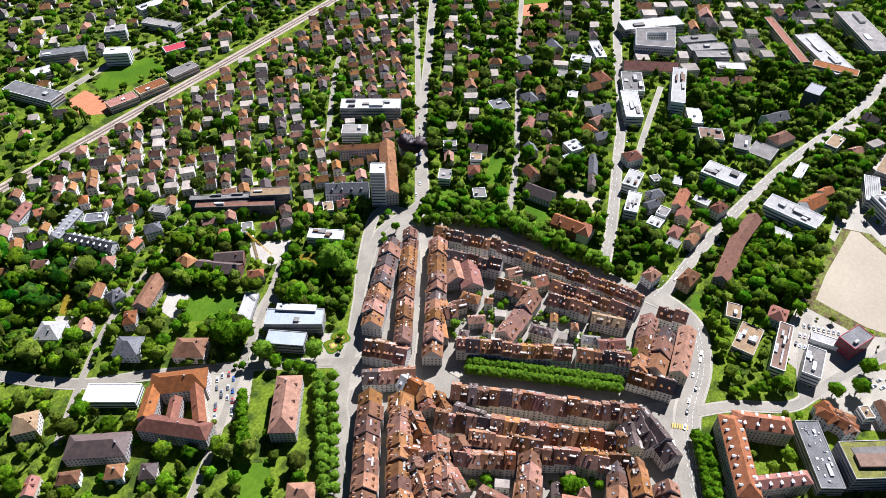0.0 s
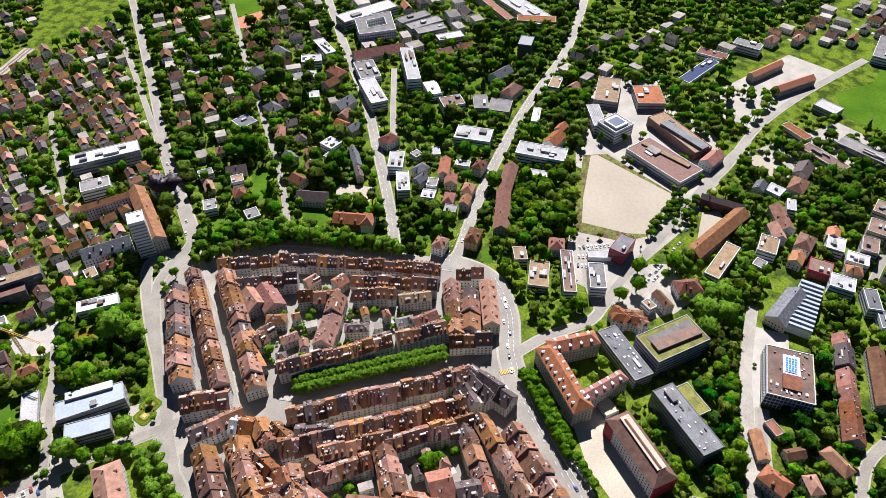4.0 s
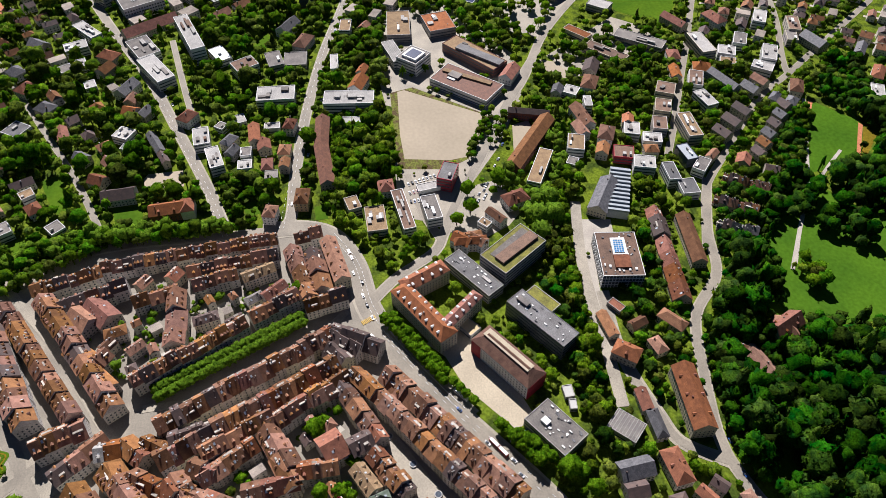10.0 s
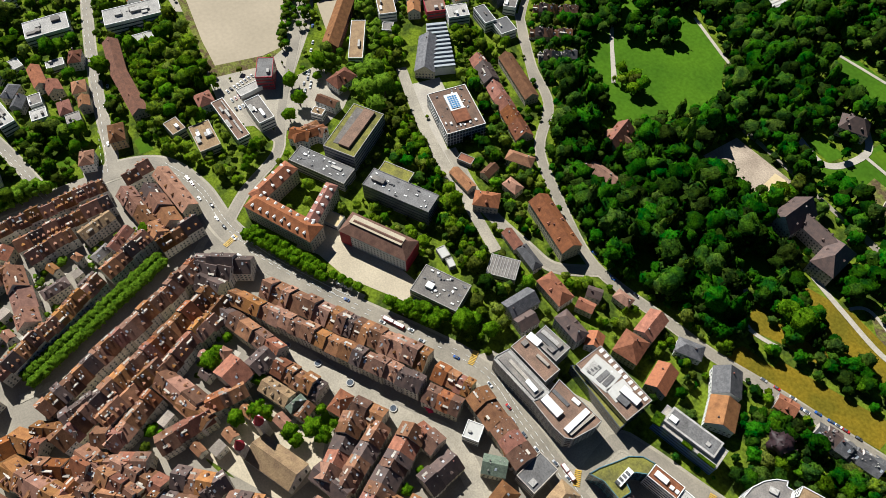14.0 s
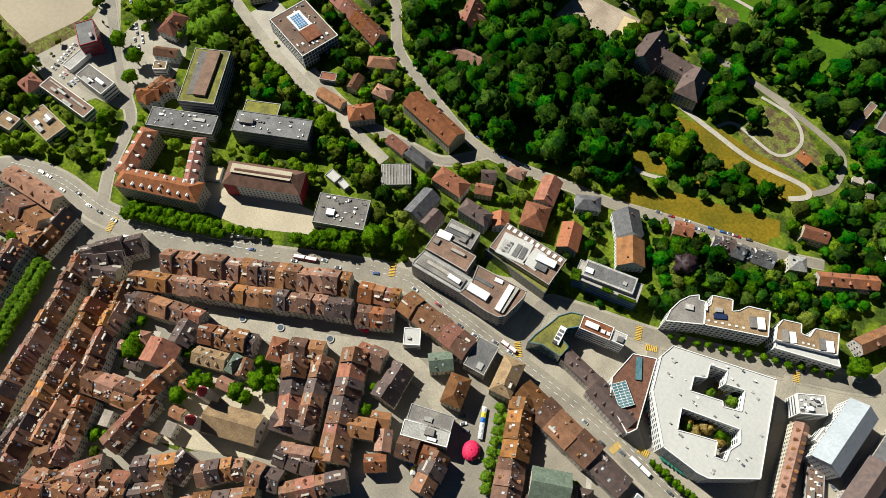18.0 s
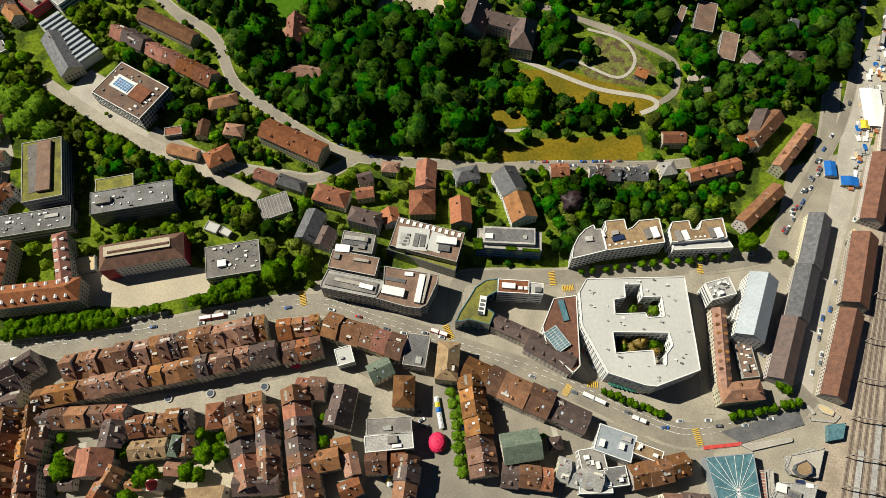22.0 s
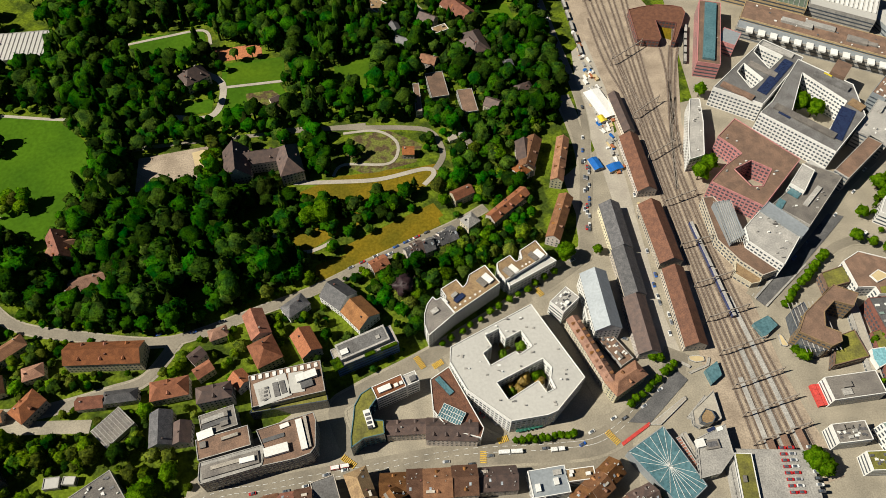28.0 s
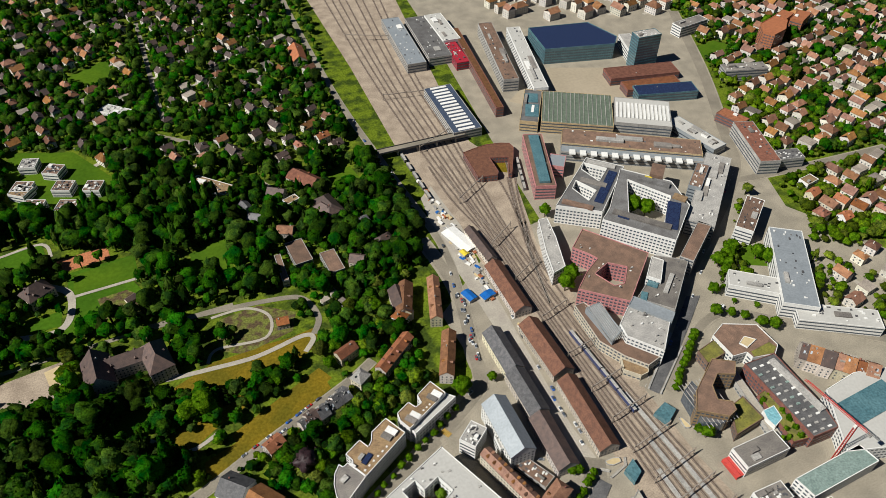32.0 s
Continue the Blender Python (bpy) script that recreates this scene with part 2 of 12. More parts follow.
MAT = {
    "tile": material("roof_tile", (0.214, 0.113, 0.061), (0.126, 0.066, 0.038), 0.25, 2.6, 0.8, rnd=0.5, hue=0.008, bump=0.5, spec=0.04, grit=1.1, spread=(0.3, 0.7), fade=0.8),
    "tile_far": material("roof_tile_far", (0.220, 0.114, 0.061), (0.130, 0.067, 0.039), 0.25, 2.6, 0.75, rnd=0.48, hue=0.014, island=True, spec=0.04, bump=0.4, grit=0.9, spread=(0.3, 0.7), fade=0.8),
    "tile_red": material("roof_tile_red", (0.200, 0.088, 0.050), (0.134, 0.060, 0.036), 0.3, 2.6, 0.8, rnd=0.35, hue=0.01, bump=0.5, spec=0.04, grit=1.0, fade=0.85),
    "shed_roof": material("shed_roof_tile", (0.133, 0.062, 0.036), (0.090, 0.043, 0.027), 0.3, 1.3, 0.7, rnd=0.15, bump=0.4, spec=0.2),
    "tile_orange": material("roof_tile_orange", (0.285, 0.108, 0.043), (0.223, 0.081, 0.034), 0.4, 1.6, 0.8, rnd=0.12, bump=0.4),
    "tile_dark": material("roof_tile_dark", (0.085, 0.058, 0.048), (0.056, 0.041, 0.037), 0.3, 2.6, 0.65, rnd=0.3, bump=0.4, spec=0.25, grit=0.8),
    "slate": material("slate", (0.093, 0.090, 0.093), (0.053, 0.053, 0.056), 0.4, 1.6, 0.6, rnd=0.3, bump=0.3),
    "plaster": material("plaster", (0.440, 0.388, 0.300), (0.350, 0.306, 0.236), 0.15, 1.2, 0.9, rnd=0.28, hue=0.03),
    "plaster_far": material("plaster_far", (0.500, 0.468, 0.410), (0.420, 0.388, 0.335), 0.15, 1.2, 0.9, rnd=0.22, hue=0.03, island=True),
    "white": material("white_plaster", (0.560, 0.553, 0.525), (0.504, 0.497, 0.469), 0.08, 0.8, 0.8, rnd=0.06, grit=0.4),
    "white_roof": material("white_roof", (0.350, 0.342, 0.315), (0.320, 0.312, 0.288), 0.03, 0.5, 0.8, grit=0.25),
    "concrete": material("concrete", (0.298, 0.285, 0.260), (0.223, 0.214, 0.198), 0.12, 1.0, 0.9, rnd=0.15),
    "gravel_roof": material("gravel_roof", (0.167, 0.152, 0.133), (0.112, 0.102, 0.093), 0.12, 1.4, 0.95, rnd=0.25),
    "far_top": material("far_gravel_roof", (0.223, 0.192, 0.155), (0.149, 0.127, 0.105), 0.12, 1.4, 0.95, rnd=0.5, island=True),
    "brown_roof": material("brown_roof", (0.152, 0.096, 0.065), (0.099, 0.065, 0.046), 0.15, 1.4, 0.95, rnd=0.2),
    "ochre_roof": material("ochre_roof", (0.211, 0.146, 0.074), (0.149, 0.099, 0.053), 0.2, 1.2, 0.95, rnd=0.12),
    "green_roof": material("green_roof", (0.149, 0.143, 0.022), (0.081, 0.077, 0.019), 0.15, 0.9, 0.95, rnd=0.1),
    "grey_roof": material("grey_roof", (0.124, 0.121, 0.118), (0.081, 0.077, 0.074), 0.12, 1.0, 0.8, rnd=0.2),
    "metal": material("sheet_metal", (0.255, 0.275, 0.290), (0.230, 0.250, 0.265), 0.1, 0.6, 0.5, 0.3, grit=0.4),
    "copper": material("copper_green", (0.105, 0.130, 0.093), (0.074, 0.093, 0.068), 0.3, 1.2, 0.7),
    "red": material("red_plaster", (0.260, 0.012, 0.025), (0.211, 0.010, 0.019), 0.2, 1.0, 0.7),
    "pink": material("pink_plaster", (0.372, 0.167, 0.161), (0.310, 0.136, 0.130), 0.2, 1.0, 0.85),
    # a glass front's blue sky reflection, put into the wall colour
    "blue": material("blue_sky_reflection", (0.019, 0.074, 0.217), (0.012, 0.050, 0.161), 0.2, 1.0, 0.4),
    "brick": material("red_brick", (0.167, 0.068, 0.050), (0.112, 0.050, 0.037), 0.3, 2.0, 0.9),
    # base lifted towards blue for the sky that the panes reflect
    "glass": material("window_glass_sky", (0.075, 0.085, 0.100), (0.045, 0.055, 0.070), 0.4, 1.0, 0.12, spec=0.6),
    # pale base paints the glint of roof windows into their colour
    "skylight": material("roof_window_glint", (0.36, 0.39, 0.42), (0.24, 0.27, 0.30), 0.4, 1.0, 0.25, spec=0.5, rnd=0.6, island=True),
    "glass_roof": material("glazed_roof", (0.081, 0.149, 0.167), (0.056, 0.112, 0.130), 0.1, 0.6, 0.2, spec=0.6),
    "pool_glass": material("blue_glazing", (0.062, 0.167, 0.322), (0.043, 0.124, 0.260), 0.2, 0.8, 0.2, spec=0.6),
    "asphalt": material("asphalt", (0.192, 0.170, 0.130), (0.140, 0.124, 0.096), 0.05, 0.9, 0.75, spec=0.25, grit=0.5),
    "paving": material("paving", (0.250, 0.222, 0.168), (0.185, 0.165, 0.126), 0.06, 1.1, 0.75, spec=0.27, grit=0.7),
    "gravel": material("gravel_ground", (0.273, 0.232, 0.164), (0.229, 0.195, 0.136), 0.012, 0.3, 0.95, grit=0.25),
    "sand": material("sand", (0.409, 0.329, 0.180), (0.360, 0.285, 0.155), 0.1, 0.6, 0.95, grit=0.3),
    "school_paving": material("school_paving", (0.330, 0.285, 0.200), (0.285, 0.245, 0.172), 0.05, 0.8, 0.9, grit=0.5),
    "blue_roof": material("blue_slate_roof", (0.045, 0.060, 0.095), (0.034, 0.046, 0.075), 0.1, 1.0, 0.6, spec=0.3),
    "slate_grey": material("dark_grey_roofing", (0.095, 0.093, 0.092), (0.062, 0.061, 0.062), 0.12, 1.2, 0.85),
    "ochre_wall": material("ochre_plaster", (0.360, 0.275, 0.150), (0.300, 0.225, 0.120), 0.15, 1.0, 0.9),
    "pale_teal": material("pale_green_metal", (0.215, 0.275, 0.245), (0.175, 0.230, 0.205), 0.15, 0.8, 0.5, metal=0.2),
    "pool_pale": material("turquoise_pool", (0.190, 0.360, 0.400), (0.150, 0.300, 0.340), 0.3, 1.0, 0.2, spec=0.5),
    "roof_deck": material("roof_deck", (0.330, 0.300, 0.255), (0.260, 0.235, 0.195), 0.3, 1.5, 0.85, rnd=0.4, island=True),
    "path": material("path_gravel", (0.298, 0.273, 0.223), (0.248, 0.223, 0.186), 0.1, 0.8, 0.95, grit=0.4),
    "garden": material("garden_ground", (0.090, 0.122, 0.007), (0.032, 0.048, 0.007), 0.07, 0.5, 0.9, spread=(0.40, 0.56), spec=0.0, grit=1.4),
    "lawn": material("lawn", (0.062, 0.108, 0.004), (0.040, 0.080, 0.004), 0.025, 0.3, 0.9, spec=0.0, grit=0.5),
    # copy of lawn kept darker; the dimmer light on park lawns is in its colour
    "lawn_dimmed": material("lawn_dimmed", (0.050, 0.104, 0.004), (0.036, 0.080, 0.004), 0.025, 0.3, 0.9, spec=0.0, grit=0.6),
    "meadow": material("dry_meadow", (0.142, 0.100, 0.006), (0.088, 0.074, 0.006), 0.04, 0.5, 0.9, spec=0.0, grit=0.9),
    "ballast": material("ballast", (0.290, 0.238, 0.176), (0.200, 0.160, 0.118), 0.08, 0.9, 0.9, grit=0.9),
    "sleeper": material("sleepers", (0.120, 0.088, 0.064), (0.085, 0.062, 0.046), 0.3, 1.0, 0.9),
    "rail": material("rail_steel", (0.30, 0.265, 0.225), (0.22, 0.185, 0.15), 0.3, 1.0, 0.45, 0.3),
    # leaf grain and dark tones paint sunlit and shaded leaves into the colour
    "leaf": material("leaves", (0.112, 0.166, 0.010), (0.034, 0.062, 0.008), 0.3, 0.9, 0.85, rnd=0.5, hue=0.03, island=True, spec=0.0, fade=0.95, through=0.38, grit=1.9, bump=1.0, relief=0.7),
    "leaf_wood": material("leaves_wood", (0.040, 0.086, 0.009), (0.012, 0.034, 0.0065), 0.14, 0.8, 0.85, rnd=0.55, hue=0.030, spread=(0.38, 0.62), island=True, spec=0.0, fade=1.0, through=0.34, grit=1.9, bump=1.0, relief=0.8),
    "leaf_mid": material("leaves_mid", (0.080, 0.132, 0.009), (0.023, 0.048, 0.007), 0.2, 0.85, 0.85, rnd=0.55, hue=0.03, island=True, spec=0.0, fade=0.95, through=0.36, grit=1.9, bump=1.0, relief=0.8),
    "leaf_bright": material("leaves_bright", (0.118, 0.195, 0.008), (0.054, 0.104, 0.006), 0.4, 0.9, 0.85, rnd=0.3, island=True, spec=0.0, through=0.35, grit=1.7, bump=1.0, relief=0.6),
    "leaf_hedge": material("leaves_hedge", (0.087, 0.149, 0.005), (0.043, 0.087, 0.004), 0.5, 1.2, 0.85, rnd=0.2, island=True, spec=0.0, through=0.3, grit=1.7, bump=1.0, relief=0.5),
    "leaf_copper": material("leaves_copper", (0.028, 0.012, 0.014), (0.012, 0.006, 0.007), 0.9, 1.6, 0.6, rnd=0.2),
    "leaf_autumn": material("leaves_autumn", (0.186, 0.118, 0.012), (0.105, 0.074, 0.012), 0.9, 1.6, 0.6, rnd=0.25),
    "bark": material("bark", (0.090, 0.065, 0.045), (0.050, 0.038, 0.028), 1.0, 4.0, 0.95),
    "paint_white": material("white_paint", (0.546, 0.546, 0.532), (0.490, 0.490, 0.476), 0.5, 2.0, 0.6),
    "paint_yellow": material("yellow_paint", (0.484, 0.310, 0.025), (0.409, 0.260, 0.025), 0.5, 2.0, 0.7),
    "paint_red": material("red_paint", (0.384, 0.043, 0.031), (0.310, 0.037, 0.031), 0.5, 2.0, 0.6),
    "awning": material("awning", (0.465, 0.012, 0.062), (0.384, 0.009, 0.050), 0.5, 2.0, 0.7),
    "awning_green": material("awning_green", (0.019, 0.105, 0.068), (0.012, 0.074, 0.050), 0.5, 2.0, 0.7),
    "tarp": material("blue_tarp", (0.012, 0.099, 0.341), (0.012, 0.074, 0.279), 0.5, 2.0, 0.6),
    "car": material("car_paint", (0.260, 0.260, 0.267), (0.248, 0.248, 0.254), 0.1, 0.5, 0.3, rnd=0.85, spec=0.5),
    "car_red": material("car_paint_red", (0.310, 0.012, 0.012), (0.298, 0.012, 0.012), 0.1, 0.5, 0.3, spec=0.5),
    "car_blue": material("car_paint_blue", (0.019, 0.074, 0.310), (0.019, 0.068, 0.279), 0.1, 0.5, 0.3, spec=0.5),
    "car_yellow": material("car_paint_yellow", (0.465, 0.372, 0.019), (0.434, 0.341, 0.019), 0.1, 0.5, 0.3, spec=0.5),
    "rubber": material("rubber", (0.030, 0.030, 0.030), (0.020, 0.020, 0.020), 1.0, 3.0, 0.9),
    "solar": material("solar_panel", (0.020, 0.030, 0.070), (0.015, 0.020, 0.050), 0.5, 2.0, 0.2, spec=0.6),
    "train": material("train_blue", (0.022, 0.031, 0.105), (0.019, 0.025, 0.087), 0.3, 1.0, 0.4),
    "beds": material("garden_beds", (0.110, 0.120, 0.026), (0.070, 0.052, 0.028), 0.16, 0.6, 0.95, spread=(0.42, 0.58), spec=0.0, grit=1.4),
    "clay": material("clay_court", (0.322, 0.124, 0.050), (0.273, 0.105, 0.043), 0.1, 0.6, 0.95),
}


# ---- meshes ----
class Shape:
    """Gathers corners and faces of one part."""

    def __init__(self):
        self.v, self.f = [], []

    def add(self, verts, faces):
        k = len(self.v)
        self.v.extend(verts)
        self.f.extend(tuple(i + k for i in f) for f in faces)
        return self

    def box(self, x0, y0, z0, x1, y1, z1, bottom=False):
        v = [(x0, y0, z0), (x1, y0, z0), (x1, y1, z0), (x0, y1, z0), (x0, y0, z1), (x1, y0, z1), (x1, y1, z1), (x0, y1, z1)]
        f = [(4, 5, 6, 7), (0, 1, 5, 4), (1, 2, 6, 5), (2, 3, 7, 6), (3, 0, 4, 7)]
        return self.add(v, f + ([(3, 2, 1, 0)] if bottom else []))

    def prism(self, pts, z0, z1):
        """An upright body over a ground plan that runs anticlockwise."""
        n = len(pts)
        v = [(x, y, z0) for x, y in pts] + [(x, y, z1) for x, y in pts]
        return self.add(v, [tuple(range(n, 2 * n))] + [(i, (i + 1) % n, n + (i + 1) % n, n + i) for i in range(n)])

    def gable(self, L, W, z, rise, over=0.5, thick=0.25):
        """A saddle roof along x with eaves that stand out, and its gable ends closed."""
        a, b = L / 2 + 0.25, W / 2 + over
        d = rise * over / (W / 2)
        v = [(-a, -b, z - d), (a, -b, z - d), (a, 0, z + rise), (-a, 0, z + rise), (-a, b, z - d), (a, b, z - d)]
        v += [(x, y, q - thick) for x, y, q in v]
        return self.add(v, [(0, 1, 2, 3), (3, 2, 5, 4), (7, 6, 9, 8), (8, 9, 10, 11), (1, 0, 6, 7), (4, 5, 11, 10), (0, 3, 9, 6), (3, 4, 10, 9), (2, 1, 7, 8), (5, 2, 8, 11)])

    def hip(self, L, W, z, rise, over=0.5, thick=0.25):
        a, b = L / 2 + over, W / 2 + over
        d = rise * over / (W / 2)
        r = max(L / 2 - W / 2 * 0.9, 0.3)
        v = [(-a, -b, z - d), (a, -b, z - d), (a, b, z - d), (-a, b, z - d), (-r, 0, z + rise), (r, 0, z + rise)]
        v += [(x, y, q - thick) for x, y, q in v[:4]]
        return self.add(v, [(0, 1, 5, 4), (2, 3, 4, 5), (1, 2, 5), (3, 0, 4), (0, 6, 7, 1), (1, 7, 8, 2), (2, 8, 9, 3), (3, 9, 6, 0), (6, 9, 8, 7)])

    def moved(self, x, y, rot, z=0.0):
        c, s = math.cos(rot), math.sin(rot)
        self.v = [(x + c * p - s * q, y + s * p + c * q, r + z) for p, q, r in self.v]
        return self

    def weld(self):
        """Joins corners that lie in one place."""
        seen, to, v = {}, [], []
        for p in self.v:
            key = (round(p[0], 2), round(p[1], 2), round(p[2], 2))
            if key not in seen:
                seen[key] = len(v)
                v.append(p)
            to.append(seen[key])
        self.v = v
        self.f = [g for g in (tuple(dict.fromkeys(to[i] for i in f)) for f in self.f) if len(g) > 2]
        return self

    def mesh(self, name, mat):
        me = bpy.data.meshes.new(name)
        me.from_pydata(self.v, [], self.f)
        me.materials.append(MAT[mat])
        return me


def part(name, shape, mat, parent=None, label="", kind=""):
    ob = new(name, shape.mesh(name, mat) if isinstance(shape, Shape) else shape)
    if parent is not None:
        ob.parent = parent
    return tagged(ob, label=label, kind=kind)


def thing(name, x, y, rot=0.0, label="", category="", group="", kind="", z=0.0):
    ob = new(name)
    ob.empty_display_size = 1.0
    ob.matrix_world = Matrix.Translation((x, y, z)) @ Matrix.Rotation(rot, 4, "Z")
    return tagged(ob, label, category, group, kind)


# ---- what is built over already, on a grid of 2 m ----
CELL, GX, GY = 2.0, -1300.0, -1350.0
TAKEN = np.zeros((1250, 1350), bool)


def cell(x, y):
    return int((x - GX) / CELL), int((y - GY) / CELL)


def take(cx, cy, L, W, rot, grow=1.0):
    c, s = math.cos(rot), math.sin(rot)
    nx, ny = int((L + 2 * grow) / 1.4) + 1, int((W + 2 * grow) / 1.4) + 1
    p, q = np.meshgrid(np.linspace(-L / 2 - grow, L / 2 + grow, nx), np.linspace(-W / 2 - grow, W / 2 + grow, ny))
    i = ((cx + c * p - s * q - GX) / CELL).astype(int).clip(0, 1249)
    j = ((cy + s * p + c * q - GY) / CELL).astype(int).clip(0, 1349)
    TAKEN[i, j] = True


def is_free(cx, cy, L, W, rot):
    c, s = math.cos(rot), math.sin(rot)
    p, q = np.meshgrid(np.linspace(-L / 2, L / 2, int(L / 1.9) + 2), np.linspace(-W / 2, W / 2, int(W / 1.9) + 2))
    i = ((cx + c * p - s * q - GX) / CELL).astype(int).clip(0, 1249)
    j = ((cy + s * p + c * q - GY) / CELL).astype(int).clip(0, 1349)
    return not TAKEN[i, j].any()


def inside(poly, x, y):
    hit = False
    for (x0, y0), (x1, y1) in zip(poly, poly[1:] + poly[:1]):
        if (y0 > y) != (y1 > y) and x < (x1 - x0) * (y - y0) / (y1 - y0) + x0:
            hit = not hit
    return hit


def area(pts):
    return sum(a[0] * b[1] - b[0] * a[1] for a, b in zip(pts, pts[1:] + pts[:1])) / 2


def scatter(poly, step, rng):
    xs, ys = [p[0] for p in poly], [p[1] for p in poly]
    x = min(xs)
    while x < max(xs):
        y = min(ys)
        while y < max(ys):
            p, q = x + rng.uniform(-0.5, 0.5) * step, y + rng.uniform(-0.5, 0.5) * step
            if inside(poly, p, q):
                yield p, q
            y += step
        x += step


# ---- ground ----
part("ground", Shape().add([(-2600, -2600, 0), (2600, -2600, 0), (2600, 2600, 0), (-2600, 2600, 0)], [(0, 1, 2, 3)]), "garden", kind="structure",
     label="dark green garden ground between the houses")
LEVEL = [0]


def patch(name, mat, label, pts, z=0.03, keep=False):
    """A flat piece of ground with a thin edge."""
    LEVEL[0] += 1
    pts = pts if area(pts) > 0 else pts[::-1]
    ob = part(name, Shape().prism(pts, -0.2, z + LEVEL[0] * 0.0008), mat, kind="structure", label=label)
    if keep:
        step_poly(pts)
    return ob


def step_poly(pts):
    xs, ys = [p[0] for p in pts], [p[1] for p in pts]
    x = min(xs)
    while x < max(xs):
        y = min(ys)
        while y < max(ys):
            if inside(pts, x, y):
                i, j = cell(x, y)
                TAKEN[i, j] = True
            y += 1.9
        x += 1.9


def ribbon(pts, width, z0, z1):
    """A strip with mitred bends along a line."""
    sh = Shape()
    for i, p in enumerate(pts):
        a, b = Vector(pts[max(i - 1, 0)]), Vector(pts[min(i + 1, len(pts) - 1)])
        t = (b - a).normalized()
        nx, ny = -t.y * width / 2, t.x * width / 2
        x, y = p[0], p[1]
        sh.v += [(x + nx, y + ny, z1), (x - nx, y - ny, z1), (x + nx, y + ny, z0), (x - nx, y - ny, z0)]
        if i:
            k = 4 * i
            sh.f += [(k - 3, k + 1, k, k - 4), (k - 4, k, k + 2, k - 2), (k + 1, k - 3, k - 1, k + 3)]
    n = 4 * (len(pts) - 1)
    sh.f += [(0, 2, 3, 1), (n + 1, n + 3, n + 2, n)]
    return sh


def smooth(pts, n=6):
    """A rounded line through the points given."""
    out = []
    for i in range(len(pts) - 1):
        p0, p1, p2, p3 = (Vector(pts[min(max(j, 0), len(pts) - 1)]) for j in (i - 1, i, i + 1, i + 2))
        for k in range(n):
            t = k / n
            out.append(tuple(0.5 * ((2 * p1) + (p2 - p0) * t + (2 * p0 - 5 * p1 + 4 * p2 - p3) * t * t + (3 * p1 - p0 - 3 * p2 + p3) * t ** 3)))
    return out + [tuple(pts[-1])]


ROADS = []


def road(pts, width, side=2.0, mat="asphalt", name="road", label="grey asphalt street with pale pavements", clear=1.0):
    line = smooth(pts) if len(pts) > 2 else [tuple(p) for p in pts]
    LEVEL[0] += 1
    z = 0.30 + LEVEL[0] * 0.0005
    if side:
        part("pavement", ribbon(line, width + 2 * side, -0.1, 0.18 + LEVEL[0] * 0.0004), "paving", kind="structure", label="pale pavement along a street")
    part(name, ribbon(line, width, -0.1, z), mat, kind="structure", label=label)
    ROADS.append((line, width))
    for (x0, y0), (x1, y1) in zip(line, line[1:]):
        take((x0 + x1) / 2, (y0 + y1) / 2, math.hypot(x1 - x0, y1 - y0), width + 2 * side, math.atan2(y1 - y0, x1 - x0), clear)


# ---- houses ----
RNG = random.Random(7)


def window_rows(L, W, h, storey=3.1, gap=2.6, wide=1.1, tall=1.5, base=1.0, sides=(1, 1, 1, 1)):
    """Window panes on the four faces of a body, a little proud of the wall."""
    sh = Shape()
    floors = max(int((h - 0.6) / storey), 1)
    for k in range(floors):
        z = base + k * storey
        if z + tall > h - 0.2:
            break
        nx, ny = max(int((L - 1.2) / gap), 1), max(int((W - 1.2) / gap), 1)
        for i in range(nx):
            x = (i + 0.5) * (L - 1.0) / nx - (L - 1.0) / 2
            for s, on in ((-1, sides[0]), (1, sides[1])):
                if on:
                    y = s * (W / 2 + 0.05)
                    v = [(x - wide / 2, y, z), (x + wide / 2, y, z), (x + wide / 2, y, z + tall), (x - wide / 2, y, z + tall)]
                    sh.add(v, [(0, 1, 2, 3) if s < 0 else (3, 2, 1, 0)])
        for i in range(ny):
            y = (i + 0.5) * (W - 1.0) / ny - (W - 1.0) / 2
            for s, on in ((-1, sides[2]), (1, sides[3])):
                if on:
                    x = s * (L / 2 + 0.05)
                    v = [(x, y - wide / 2, z), (x, y + wide / 2, z), (x, y + wide / 2, z + tall), (x, y - wide / 2, z + tall)]
                    sh.add(v, [(3, 2, 1, 0) if s < 0 else (0, 1, 2, 3)])
    return sh


def bands(L, W, h, storey=3.5, base=1.0, tall=1.35):
    """Ribbon windows round a body, storey by storey."""
    sh = Shape()
    z = base
    while z + tall < h - 0.3:
        for s in (-1, 1):
            y = s * (W / 2 + 0.06)
            sh.add([(-L / 2 + 0.5, y, z), (L / 2 - 0.5, y, z), (L / 2 - 0.5, y, z + tall), (-L / 2 + 0.5, y, z + tall)], [(0, 1, 2, 3) if s < 0 else (3, 2, 1, 0)])
            x = s * (L / 2 + 0.06)
            sh.add([(x, -W / 2 + 0.5, z), (x, W / 2 - 0.5, z), (x, W / 2 - 0.5, z + tall), (x, -W / 2 + 0.5, z + tall)], [(3, 2, 1, 0) if s < 0 else (0, 1, 2, 3)])
        z += storey
    return sh


